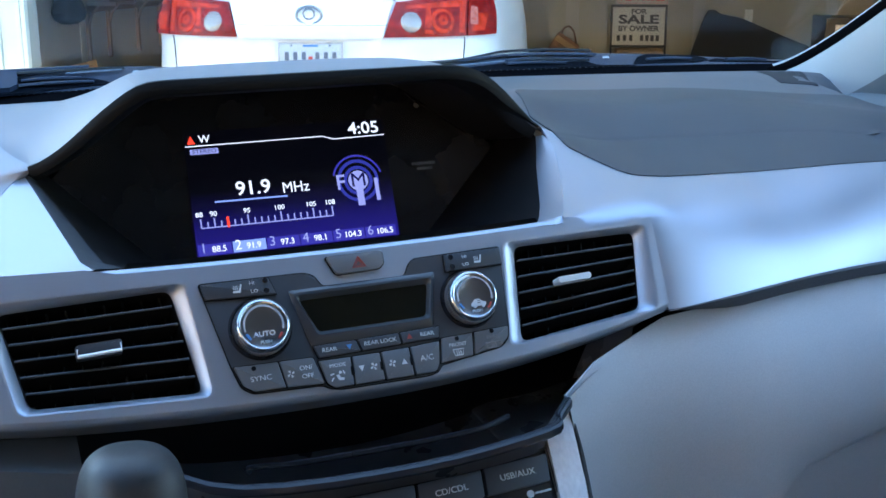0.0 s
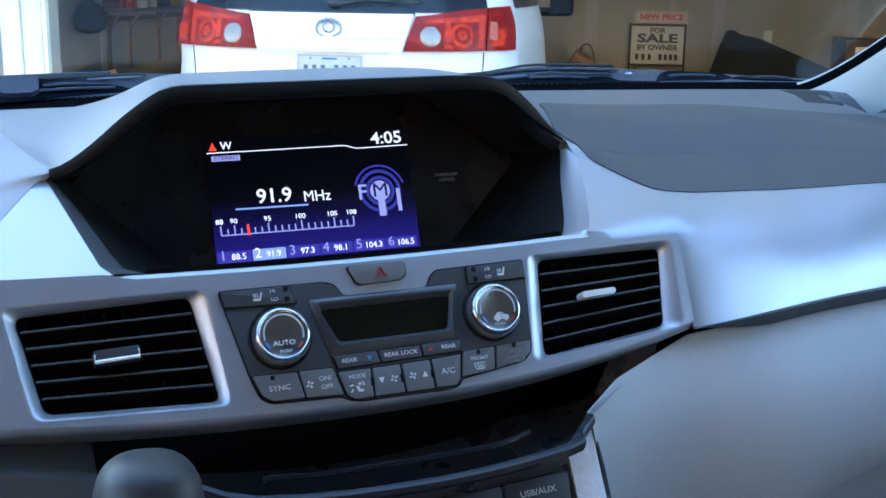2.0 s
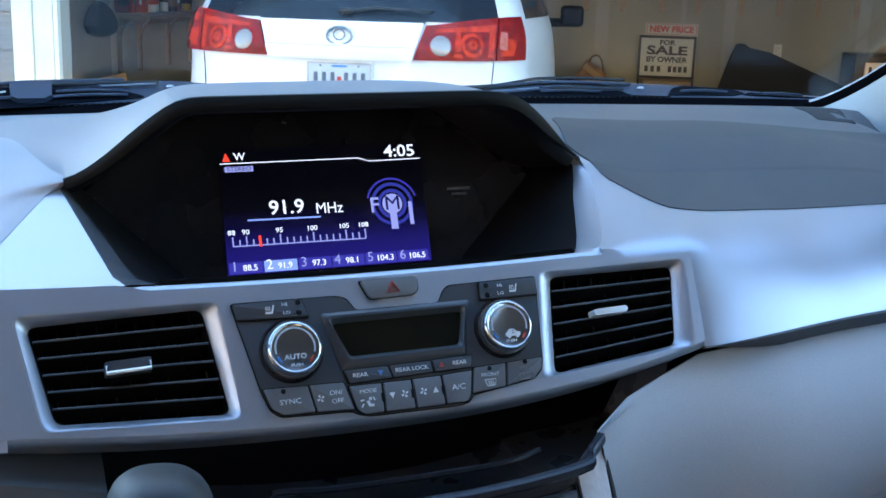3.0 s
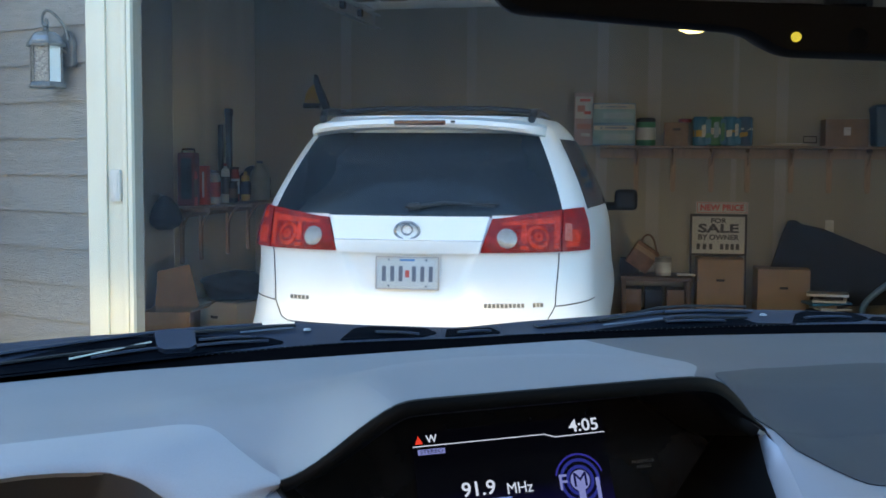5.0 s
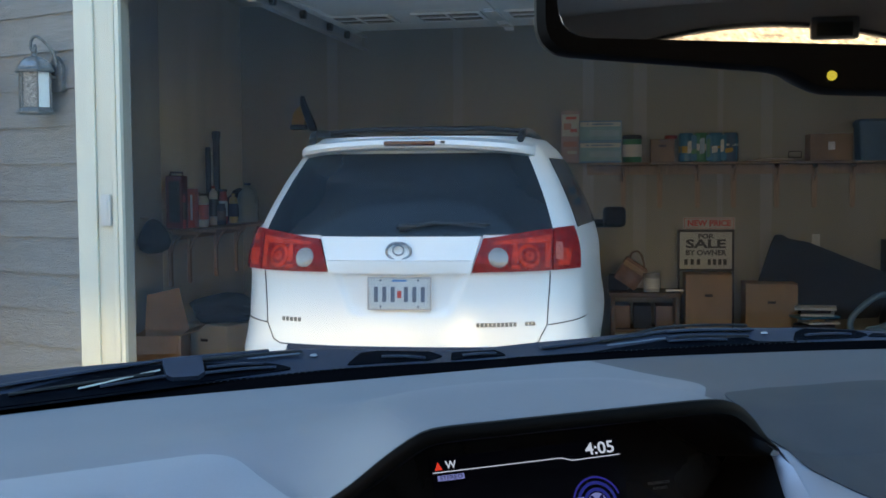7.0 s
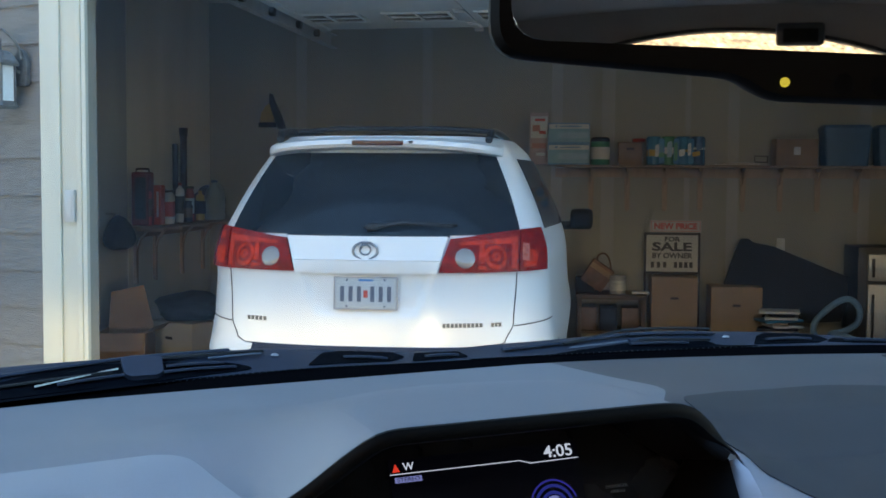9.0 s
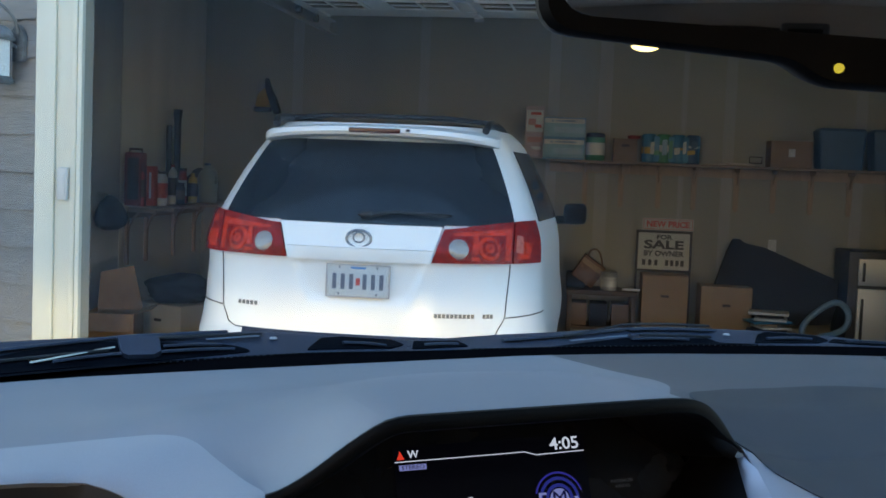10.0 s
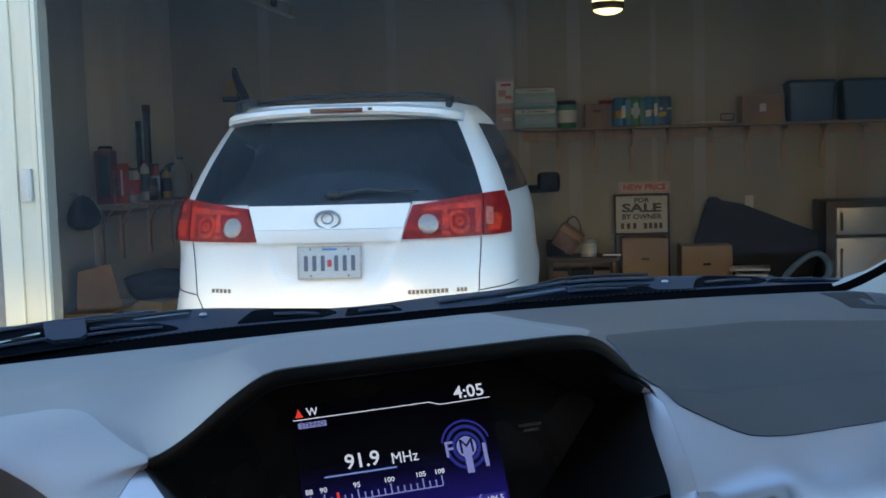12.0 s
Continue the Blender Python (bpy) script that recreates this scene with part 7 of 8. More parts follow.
ring_loft(bm, [[MM @ Vector((x * 0.8, y * 0.8, -0.035)) for x, y in outl], [MM @ Vector((x * 0.95, y * 0.95, -0.022)) for x, y in outl], [MM @ Vector((x, y, -0.008)) for x, y in outl], [MM @ Vector((x, y, 0.0)) for x, y in outl], [MM @ Vector((x * 0.975, y * 0.95, 0.003)) for x, y in outl]])
part("housing", bm, BLACKD, mir)
bm = bmesh.new()
prism(bm, rounded([(-HX + 0.008, -HY + 0.0110), (HX - 0.008, -HY + 0.0110), (HX - 0.004, HY - 0.007), (-HX + 0.006, HY - 0.007)], 0.014, 5), 0.0, 0.0042, MM, 0.0005)
part("mirror_glass", bm, MIRROR, mir, "silvered mirror glass", smooth=False)
bm = bmesh.new()
turned(bm, [(0.0002, 0.0050), (0.0018, 0.0046), (0.0021, 0.003)], 14, MM @ Matrix.Translation((-0.0115, -HY - 0.002, 0)))
part("indicator_lamp", bm, LEDY, mir, "lit amber indicator")
for x in (0.014, 0.030):
    bm = bmesh.new()
    turned(bm, [(0.0002, 0.0036), (0.0040, 0.0034), (0.0045, 0.003)], 16, MM @ Matrix.Translation((x, -HY - 0.002, 0)))
    part("button", bm, BLACKD, mir)
bm = bmesh.new()
tube(bm, [MM @ Vector((0.02, 0.01, -0.03)), MM @ Vector((0.03, 0.06, -0.07)), (-0.02, -0.28, 0.54)], 0.014, 10)
part("stalk", bm, BLACKP, mir)

# ---- things on and along the garage walls ----


def carton(label, c, s, material, flaps=True, group="", tape=None, rz=0.0, name="carton"):
    th = thing(name, label, "box", pose(c[0], c[1], c[2], 0, 0, rz), group)
    bm = bmesh.new()
    box(bm, (0, 0, s[2] / 2), s, 0.004)
    body_ = part("body", bm, material, th)
    if flaps:
        for sg in (-1, 1):
            bm = bmesh.new()
            box(bm, (sg * s[0] / 4, 0, s[2] + 0.0035), (s[0] / 2 - 0.003, s[1], 0.005), 0.001)
            part("flap", bm, material, th)
        bm = bmesh.new()
        box(bm, (0, -s[1] / 2 - 0.0015, s[2] * 0.72), (0.07, 0.004, 0.022), 0.001)
        part("hand_hole", bm, BLACKP, th)
    if tape:
        bm = bmesh.new()
        box(bm, (0, -s[1] / 2 - 0.0012, s[2] * tape[1]), (s[0] * tape[2], 0.003, s[2] * tape[3]), 0.0005)
        part("label", bm, tape[0], th)
    return th


def printed(th, s, marks):
    """Printed bars on the front of a carton: x, z and size as shares of its face, and the ink."""
    for x, z, w_, h_, ink in marks:
        bm = bmesh.new()
        box(bm, (x * s[0], -s[1] / 2 - 0.004, z * s[2]), (w_ * s[0], 0.002, h_ * s[2]))
        part("print", bm, ink, th, smooth=False)


def bracket():
    th = thing("shelf_bracket", "pale pine shelf bracket screwed to the wall", "bracket", group="shelf brackets")
    bm = bmesh.new()
    ring_loft(bm, [[(-w, -0.023, z), (w, -0.023, z), (w, -0.001, z), (-w, -0.001, z)] for w, z in ((0.021, -0.37), (0.024, -0.20), (0.027, -0.01))])
    part("upright", bm, BRKW, th)
    bm = bmesh.new()
    box(bm, (0, -0.135, -0.016), (0.034, 0.23, 0.030), 0.003)
    part("arm", bm, BRKW, th)
    bm = bmesh.new()
    tube(bm, [(0, -0.020, -0.150), (0, -0.050, -0.085), (0, -0.110, -0.030)], 0.010, 6)
    part("brace", bm, BRKW, th)
    bm = bmesh.new()
    turned(bm, [(0.001, -0.02), (0.021, -0.016), (0.024, 0.0), (0.021, 0.012), (0.001, 0.014)], 12, pose(0, -0.014, -0.372, 90, 0, 0))
    part("foot", bm, BRKW, th)
    return th


first = bracket()
first.matrix_world = pose(1.18, BACK, 1.62)
for x in (1.51, 1.85, 2.17, 2.55, 2.88, 3.21, 3.55, 3.9):
    copy_thing(first, pose(x, BACK, 1.62))
for y in (9.37, 9.79, 10.45, 11.02):
    copy_thing(first, pose(LEFT, y, 1.105, 0, 0, 90) @ Matrix.Diagonal((1, 1, 1.16, 1)))

sh = thing("wall_shelf", "long wooden wall shelf loaded with household goods", "shelf", pose(0, BACK, 1.62))
bm = bmesh.new()
box(bm, (2.55, -0.155, 0.011), (3.4, 0.30, 0.020), 0.003)
part("board", bm, SHELFW, sh)
bm = bmesh.new()
box(bm, (2.55, -0.012, -0.045), (3.4, 0.022, 0.085), 0.003)
part("ledger", bm, BRKW, sh)
sh2 = thing("wall_shelf", "short wooden shelf with bottles on the side wall", "shelf", pose(LEFT, 0, 1.105))
bm = bmesh.new()
box(bm, (0.155, 10.17, 0.011), (0.30, 2.16, 0.020), 0.003)
part("board", bm, SHELFW, sh2)
bm = bmesh.new()
box(bm, (0.012, 10.17, -0.045), (0.022, 2.16, 0.085), 0.003)
part("ledger", bm, BRKW, sh2)

ZS = 1.643
cr = carton("red and white cleaning product box on the shelf", (0.70, BACK - 0.14, ZS), (0.17, 0.14, 0.47), PALEPK, False, tape=(WHITEBX, 0.72, 0.9, 0.42), name="product_box")
ca = carton("blue and pale teal printed carton on the shelf", (0.97, BACK - 0.16, ZS), (0.375, 0.24, 0.186), BLUEBX, False, "stacked blue cartons", (TEALP, 0.40, 0.995, 0.66), name="printed_carton")
cb_ = carton("blue and pale teal printed carton stacked on another", (0.97, BACK - 0.16, ZS + 0.188), (0.375, 0.24, 0.186), BLUEBX, False, "stacked blue cartons", (TEALP, 0.40, 0.995, 0.66), name="printed_carton")
for c_ in (ca, cb_):
    printed(c_, (0.375, 0.24, 0.186), ((0.0, 0.83, 0.96, 0.22, WHITEBX), (0.05, 0.83, 0.52, 0.07, BLUEBX), (-0.30, 0.83, 0.06, 0.10, BLUEBX), (0.0, 0.66, 0.99, 0.05, TEALP), (0.10, 0.40, 0.70, 0.30, PALEB)))
printed(cr, (0.17, 0.14, 0.47), ((0.05, 0.86, 0.55, 0.05, REDLBL), (-0.15, 0.70, 0.40, 0.12, PINKP), (0.18, 0.62, 0.35, 0.06, REDLBL), (0.0, 0.36, 0.75, 0.10, PINKP), (0.10, 0.20, 0.50, 0.06, WHITEBX)))
carton("small brown cardboard box on the shelf", (1.52, BACK - 0.15, ZS), (0.21, 0.18, 0.20), CARDD, True)
carton("brown storage box with a paper label on the shelf", (2.97, BACK - 0.16, ZS), (0.36, 0.26, 0.235), CARDD, False, tape=(PAPERW, 0.55, 0.16, 0.3), name="storage_box")
jar = thing("round_tub", "green round tub with a pale label and dark lid", "tub", pose(1.255, BACK - 0.15, ZS))
for nm, pr, mm in (("body", [(0.01, 0), (0.08, 0.0), (0.086, 0.01), (0.086, 0.205), (0.08, 0.21), (0.01, 0.21)], GREENP), ("label", [(0.05, 0.05), (0.0875, 0.05), (0.0875, 0.16), (0.05, 0.16)], PAPERW), ("lid", [(0.01, 0.21), (0.084, 0.21), (0.086, 0.235), (0.07, 0.248), (0.01, 0.25)], NAVY)):
    bm = bmesh.new()
    turned(bm, pr, 24)
    part(nm, bm, mm, jar)
lid = thing("red_dish", "small red plastic dish on a box", "dish", pose(1.60, BACK - 0.15, ZS + 0.209))
bm = bmesh.new()
turned(bm, [(0.01, 0), (0.055, 0.0), (0.06, 0.025), (0.05, 0.03), (0.01, 0.03)], 20)
part("cap", bm, REDBX, lid)
pk = thing("wrapped_pack", "teal plastic-wrapped pack of paper rolls", "pack", pose(1.93, BACK - 0.15, ZS))
for i, (x, mm) in enumerate(((-0.195, TEAL), (-0.065, GREENP), (0.065, TEAL), (0.195, TOTE))):
    bm = bmesh.new()
    turned(bm, [(0.01, 0.002), (0.058, 0.0), (0.066, 0.01), (0.066, 0.24), (0.055, 0.258), (0.01, 0.26)], 20, pose(x, 0, 0))
    part("roll", bm, mm, pk)
    bm = bmesh.new()
    turned(bm, [(0.04, 0.08 + 0.02 * i), (0.0675, 0.08 + 0.02 * i), (0.0675, 0.14 + 0.02 * (i % 2)), (0.04, 0.14 + 0.02 * (i % 2))], 20, pose(x, 0, 0))
    part("label", bm, PAPERW if i % 2 else YELLOW, pk)
bm = bmesh.new()
box(bm, (0, 0, 0.125), (0.50, 0.105, 0.235), 0.02)
part("wrapping", bm, TEAL, pk)
for x, z, w_, h_, ink in ((-0.17, 0.13, 0.035, 0.12, PAPERW), (-0.13, 0.09, 0.05, 0.05, GREENP), (-0.06, 0.14, 0.045, 0.15, PALEB), (-0.005, 0.12, 0.03, 0.17, GREENP), (0.05, 0.11, 0.05, 0.07, PAPERW), (0.115, 0.14, 0.03, 0.12, PAPERW), (0.175, 0.10, 0.07, 0.05, YELLOW), (0.20, 0.17, 0.05, 0.07, TOTE)):
    bm = bmesh.new()
    prism(bm, rounded([(x - w_ / 2, z - h_ / 2), (x + w_ / 2, z - h_ / 2 + 0.012), (x + w_ / 2, z + h_ / 2), (x - w_ / 2, z + h_ / 2 - 0.008)], 0.012, 3), 0.068, 0.070, Matrix(((1, 0, 0, 0), (0, 0, -1, 0), (0, 1, 0, 0), (0, 0, 0, 1))))
    part("print", bm, ink, pk, smooth=False)
st_ = thing("flat_sheets", "thin stack of flat paper sheets on the shelf", "papers", pose(2.45, BACK - 0.16, ZS))
for k in range(4):
    bm = bmesh.new()
    box(bm, (0.02 * k, 0, 0.006 * k + 0.003), (0.42 - 0.05 * k, 0.24, 0.005), 0.001)
    part("sheet", bm, PAPERW if k % 2 else CARD, st_)
bm = bmesh.new()
tube(bm, [(2.62, BACK - 0.2, ZS + 0.03), (2.62, BACK - 0.2, ZS + 0.085), (2.73, BACK - 0.2, ZS + 0.085), (2.73, BACK - 0.2, ZS + 0.03)], 0.005, 6)
tube(bm, [(2.62, BACK - 0.2, ZS + 0.03), (2.73, BACK - 0.2, ZS + 0.03)], 0.005, 6)
solo("wire_stand", bm, BLACKP, "small dark wire stand on the shelf", "stand")


def tote(x, w):
    th = thing("storage_tote", "blue plastic storage tote with a rimmed lid", "tote", pose(x, BACK - 0.17, ZS), "storage totes")
    bm = bmesh.new()
    ring_loft(bm, [rounded3([(-w / 2 * k, -0.13 * k), (w / 2 * k, -0.13 * k), (w / 2 * k, 0.13 * k), (-w / 2 * k, 0.13 * k)], 0.03, z) for k, z in ((0.9, 0), (0.92, 0.01), (1.0, 0.30))])
    part("body", bm, TOTE, th)
    bm = bmesh.new()
    ring_loft(bm, [rounded3([(-w / 2 * k, -0.13 * k), (w / 2 * k, -0.13 * k), (w / 2 * k, 0.13 * k), (-w / 2 * k, 0.13 * k)], 0.03, z) for k, z in ((1.04, 0.30), (1.05, 0.335), (0.98, 0.345), (0.94, 0.36))])
    part("lid", bm, TOTE, th)


def rounded3(poly, r, z):
    return [(x, y, z) for x, y in rounded(poly, r, 4)]


tote(3.40, 0.40)
tote(3.86, 0.40)

# bottles and cans on the side shelf
ZL = 1.128


def bottle(y, r, h, body_mat, label_mat, cap_mat, label, name="bottle", neck=0.35, x=-2.27):
    th = thing(name, label, name.replace("_", " "), pose(x, y, ZL), "bottles on the side shelf")
    bm = bmesh.new()
    turned(bm, [(r * 0.3, 0), (r * 0.93, 0), (r, 0.01), (r, h * 0.76), (r * 0.86, h * 0.84), (r * neck, h * 0.90), (r * neck, h * 0.93), (0.002, h * 0.93)], 18)
    part("body", bm, body_mat, th)
    bm = bmesh.new()
    turned(bm, [(r * 0.6, h * 0.22), (r * 1.012, h * 0.22), (r * 1.012, h * 0.66), (r * 0.6, h * 0.66)], 18)
    part("label", bm, label_mat, th)
    bm = bmesh.new()
    turned(bm, [(0.002, h * 0.93), (r * neck * 1.2, h * 0.93), (r * neck * 1.2, h * 0.995), (0.002, h)], 14)
    part("cap", bm, cap_mat, th)


tb = thing("red_storage_case", "tall dark red storage case with a black front", "case", pose(-2.30, 9.17, ZL))
bm = bmesh.new()
box(bm, (0, 0, 0.205), (0.13, 0.14, 0.41), 0.015, seg=3)
part("case_body", bm, paint("dark_red_plastic", (0.13, 0.018, 0.016)), tb)
bm = bmesh.new()
box(bm, (0.008, -0.071, 0.21), (0.085, 0.008, 0.32), 0.003)
part("front_panel", bm, BLACKP, tb)
for z in (0.12, 0.30):
    bm = bmesh.new()
    box(bm, (0.0, -0.077, z), (0.06, 0.012, 0.030), 0.004)
    part("latch", bm, BLACKP, tb)
bm = bmesh.new()
tube(bm, [(-0.05, 0, 0.405), (-0.05, 0, 0.435), (0.05, 0, 0.435), (0.05, 0, 0.405)], 0.009, 8)
part("carry_handle", bm, BLACKP, tb)
bottle(9.15, 0.038, 0.31, REDLBL, BROWNP, BLACKP, "red plastic oil bottle with a dark label", x=-2.26)
ob_ = thing("tool_box", "orange-red upright product box with white bars of print", "box", pose(-2.25, 9.335, ZL))
bm = bmesh.new()
box(bm, (0, 0, 0.155), (0.10, 0.095, 0.31), 0.004)
part("box_body", bm, paint("orange_red_print", (0.42, 0.055, 0.025)), ob_)
for x, z, h_, w_, ink in ((0.024, 0.16, 0.20, 0.016, PAPERW), (-0.022, 0.20, 0.16, 0.030, BLACKP), (-0.015, 0.07, 0.06, 0.045, REDBX)):
    bm = bmesh.new()
    box(bm, (x, -0.0485, z), (w_, 0.002, h_))
    part("print", bm, ink, ob_, smooth=False)
bottle(9.56, 0.040, 0.28, REDBX, PAPERW, BLACKP, "red bottle with a white label")
bottle(9.70, 0.036, 0.27, PAPERW, REDLBL, BLACKP, "white spray can with a red band", "spray_can", 0.6)
bottle(9.87, 0.036, 0.33, PAPERW, BLACKP, REDBX, "slim pale bottle with a black label", x=-2.25)
bottle(10.12, 0.036, 0.30, REDBX, PAPERW, BLACKP, "red can with a pale band", "can", 0.8, -2.25)
bottle(10.21, 0.034, 0.22, BROWNP, REDBX, BLACKP, "squat brown bottle with a red label", x=-2.32)
bottle(10.36, 0.038, 0.26, YELLOW, NAVY, YELLOW, "yellow bottle with a navy label", x=-2.24)
bottle(9.47, 0.040, 0.27, PAPERW, REDLBL, BLACKP, "white can with a red label", "can", 0.8, -2.20)
bottle(9.90, 0.045, 0.18, NAVY, BROWNP, NAVY, "small dark unlabelled can on the shelf", "can", 0.8, -2.20)
jug = thing("plastic_jug", "milky plastic jug with a handle", "jug", pose(-2.20, 10.64, ZL))
bm = bmesh.new()
turned(bm, [(0.02, 0), (0.085, 0), (0.092, 0.02), (0.092, 0.20), (0.075, 0.26), (0.03, 0.31), (0.026, 0.33), (0.002, 0.33)], 20)
part("body", bm, JUGM, jug)
bm = bmesh.new()
tube(bm, curve_pts([(0.03, -0.02, 0.315), (0.075, -0.04, 0.30), (0.098, -0.05, 0.24), (0.092, -0.04, 0.17)], 5), 0.012, 8)
part("handle", bm, JUGM, jug)
bm = bmesh.new()
turned(bm, [(0.002, 0.33), (0.03, 0.33), (0.03, 0.352), (0.002, 0.354)], 16)
part("cap", bm, TOTE, jug)
bm = bmesh.new()
box(bm, (-2.36, 10.28, ZL + 0.40), (0.045, 0.065, 0.80), 0.008)
box(bm, (-2.36, 10.28, ZL + 0.77), (0.056, 0.08, 0.07), 0.008)
solo("spirit_level", bm, NAVY, "long dark tool standing upright on the shelf", "tool")
bm = bmesh.new()
tube(bm, [(-2.37, 10.10, ZL), (-2.375, 10.11, ZL + 0.66)], 0.024, 12)
solo("cardboard_tube", bm, NAVY, "dark tube standing on the shelf", "tube")
bm = bmesh.new()
bmesh.ops.create_icosphere(bm, subdivisions=4, radius=1)
for v in bm.verts:
    d = 1 + 0.22 * noise.noise(v.co * 1.7) + 0.08 * noise.noise(v.co * 5)
    v.co = Vector((v.co.x * 0.11 * d, v.co.y * 0.38 * d, max(-0.10, v.co.z * 0.20 * d)))
solo("folded_tarp", bm, NAVY, "crumpled dark fabric heaped on the shelf", "tarp", m=pose(-2.33, 10.88, ZL + 0.10))

# floor along the side wall
ob_ = thing("open_carton", "open brown cardboard box with a raised flap on the floor", "box", pose(-2.05, 8.20, 0.005, 0, 0, 10))
bm = bmesh.new()
ring_loft(bm, [[(x * k, y * k, z) for x, y in ((-0.16, -0.18), (0.16, -0.18), (0.16, 0.18), (-0.16, 0.18))] for k, z in ((1, 0), (1, 0.44), (0.97, 0.44), (0.97, 0.01))])
part("body", bm, CARDD, ob_)
for quad in ([(-0.16, 0.18, 0.435), (0.155, 0.18, 0.435), (0.075, 0.235, 0.73), (-0.15, 0.225, 0.68)],
             [(0.16, 0.17, 0.437), (0.16, -0.17, 0.437), (0.275, -0.16, 0.47), (0.275, 0.16, 0.475)],
             [(-0.16, -0.18, 0.437), (0.15, -0.18, 0.437), (0.15, -0.27, 0.33), (-0.15, -0.27, 0.33)]):
    bm = bmesh.new()
    n_ = (Vector(quad[1]) - Vector(quad[0])).cross(Vector(quad[3]) - Vector(quad[0])).normalized() * 0.005
    ring_loft(bm, [[Vector(p) for p in quad], [Vector(p) + n_ for p in quad]])
    part("flap", bm, CARDD, ob_)
carton("low pale cardboard box on the floor", (-1.92, 9.1, 0.005), (0.46, 0.42, 0.40), CARDP, True, rz=-24, name="low_carton")
bm = bmesh.new()
bmesh.ops.create_icosphere(bm, subdivisions=4, radius=1)
for v in bm.verts:
    d = 1 + 0.25 * noise.noise(v.co * 1.5 + Vector((3, 1, 0))) + 0.08 * noise.noise(v.co * 6)
    v.co = Vector((v.co.x * 0.27 * d, v.co.y * 0.22 * d, max(-0.09, v.co.z * 0.12 * d)))
solo("duffel_bag", bm, NAVY, "crumpled black bag lying on a box", "bag", m=pose(-1.90, 9.10, 0.505))
bm = bmesh.new()
bmesh.ops.create_icosphere(bm, subdivisions=4, radius=1)
for v in bm.verts:
    d = 1 + 0.25 * noise.noise(v.co * 1.5 + Vector((8, 1, 5)))
    v.co = Vector((v.co.x * 0.30 * d, v.co.y * 0.3 * d, max(-0.2, v.co.z * 0.26 * d)))
solo("fabric_heap", bm, NAVY, "dark heap of fabric on the garage floor", "fabric", m=pose(-1.5, 9.9, 0.205))
hang = thing("hanging_jacket", "dark jacket hanging from a hook on the side wall", "jacket", pose(LEFT + 0.1, 8.80, 0.99))
bm = bmesh.new()
rings = []
for z, r in ((-0.03, 0.06), (0.00, 0.115), (0.05, 0.135), (0.11, 0.120), (0.17, 0.085), (0.21, 0.045), (0.225, 0.010)):
    rings.append([(0.85 * r * math.cos(a) * (1 + 0.15 * math.sin(3 * a)), 1.2 * r * math.sin(a), z) for a in frange(0, 2 * math.pi, 18)[:-1]])
ring_loft(bm, rings)
part("cloth", bm, NAVY, hang)
bm = bmesh.new()
tube(bm, [(-0.095, 0, 0.235), (-0.03, 0, 0.235), (0, 0, 0.215)], 0.008, 6)
part("hook", bm, GALV, hang)

# hanging tool bag on the back wall
tl = thing("hanging_tool_bag", "yellow and navy tool bag hanging on the back wall", "tool bag", pose(-1.83, BACK - 0.05, 1.97) @ Matrix.Scale(0.82, 4))
bm = bmesh.new()
ring_loft(bm, [[(x * k + dx, y * 0.05, z) for x, y in rounded([(-0.07, -1), (0.07, -1), (0.07, 1), (-0.07, 1)], 0.02, 3)] for k, z, dx in ((1.0, 0.06, -0.045), (1.1, 0.10, -0.045), (1.0, 0.19, -0.035), (0.62, 0.25, -0.02), (0.2, 0.29, 0.0))])
part("pouch", bm, YELLOW, tl)
bm = bmesh.new()
ring_loft(bm, [[(x + dx, y * 0.045 - 0.008, z) for x, y in [(-w, -1), (w, -1), (w, 1), (-w, 1)]] for w, z, dx in ((0.035, 0.0, 0.13), (0.045, 0.08, 0.10), (0.04, 0.20, 0.055), (0.03, 0.30, 0.015), (0.012, 0.40, 0.0))])
part("strap", bm, NAVY, tl)
bm = bmesh.new()
box(bm, (-0.045, -0.012, 0.045), (0.19, 0.10, 0.055), 0.012)
part("base", bm, NAVY, tl)

# sale sign and the goods round it
sg = thing("sale_sign", "white for-sale sign in a black frame standing at the wall", "sign", pose(1.921, BACK - 0.075, 0.842, -2) @ Matrix.Scale(0.925, 4))
F_ = Matrix(((1, 0, 0, 0), (0, 0, -1, 0), (0, 1, 0, 0), (0, 0, 0, 1)))
bm = bmesh.new()
prism(bm, [(-0.255, -0.185), (0.255, -0.185), (0.255, 0.185), (-0.255, 0.185)], -0.004, 0.004, F_)
part("board", bm, SIGNW, sg, smooth=False)
for cx, cy, w, h in ((0, 0.192, 0.545, 0.026), (0, -0.192, 0.545, 0.020), (-0.262, 0, 0.022, 0.40), (0.262, 0, 0.022, 0.40)):
    bm = bmesh.new()
    box(bm, (cx, 0, cy), (w, 0.022, h), 0.003)
    part("frame_bar", bm, SIGNK, sg)
for x in (-0.262, 0.262):
    bm = bmesh.new()
    box(bm, (x, 0, -0.52), (0.02, 0.018, 0.64), 0.003)
    part("leg", bm, SIGNK, sg)
FT = F_ @ Matrix.Translation((0, 0, 0.005))
lettering(sg, "FOR", (0.0, 0.137), 0.044, SIGNK, FT, wide=1.25, bold=0.05, thick=0.001)
lettering(sg, "SALE", (0.0, 0.060), 0.080, SIGNK, FT, wide=1.6, bold=0.075, thick=0.001)
lettering(sg, "BY OWNER", (0.0, -0.026), 0.050, SIGNK, FT, wide=1.05, bold=0.045, thick=0.001)
bm = bmesh.new()
prism(bm, [(-0.225, -0.155), (0.225, -0.155), (0.225, -0.075), (-0.225, -0.075)], 0.004, 0.006, F_)
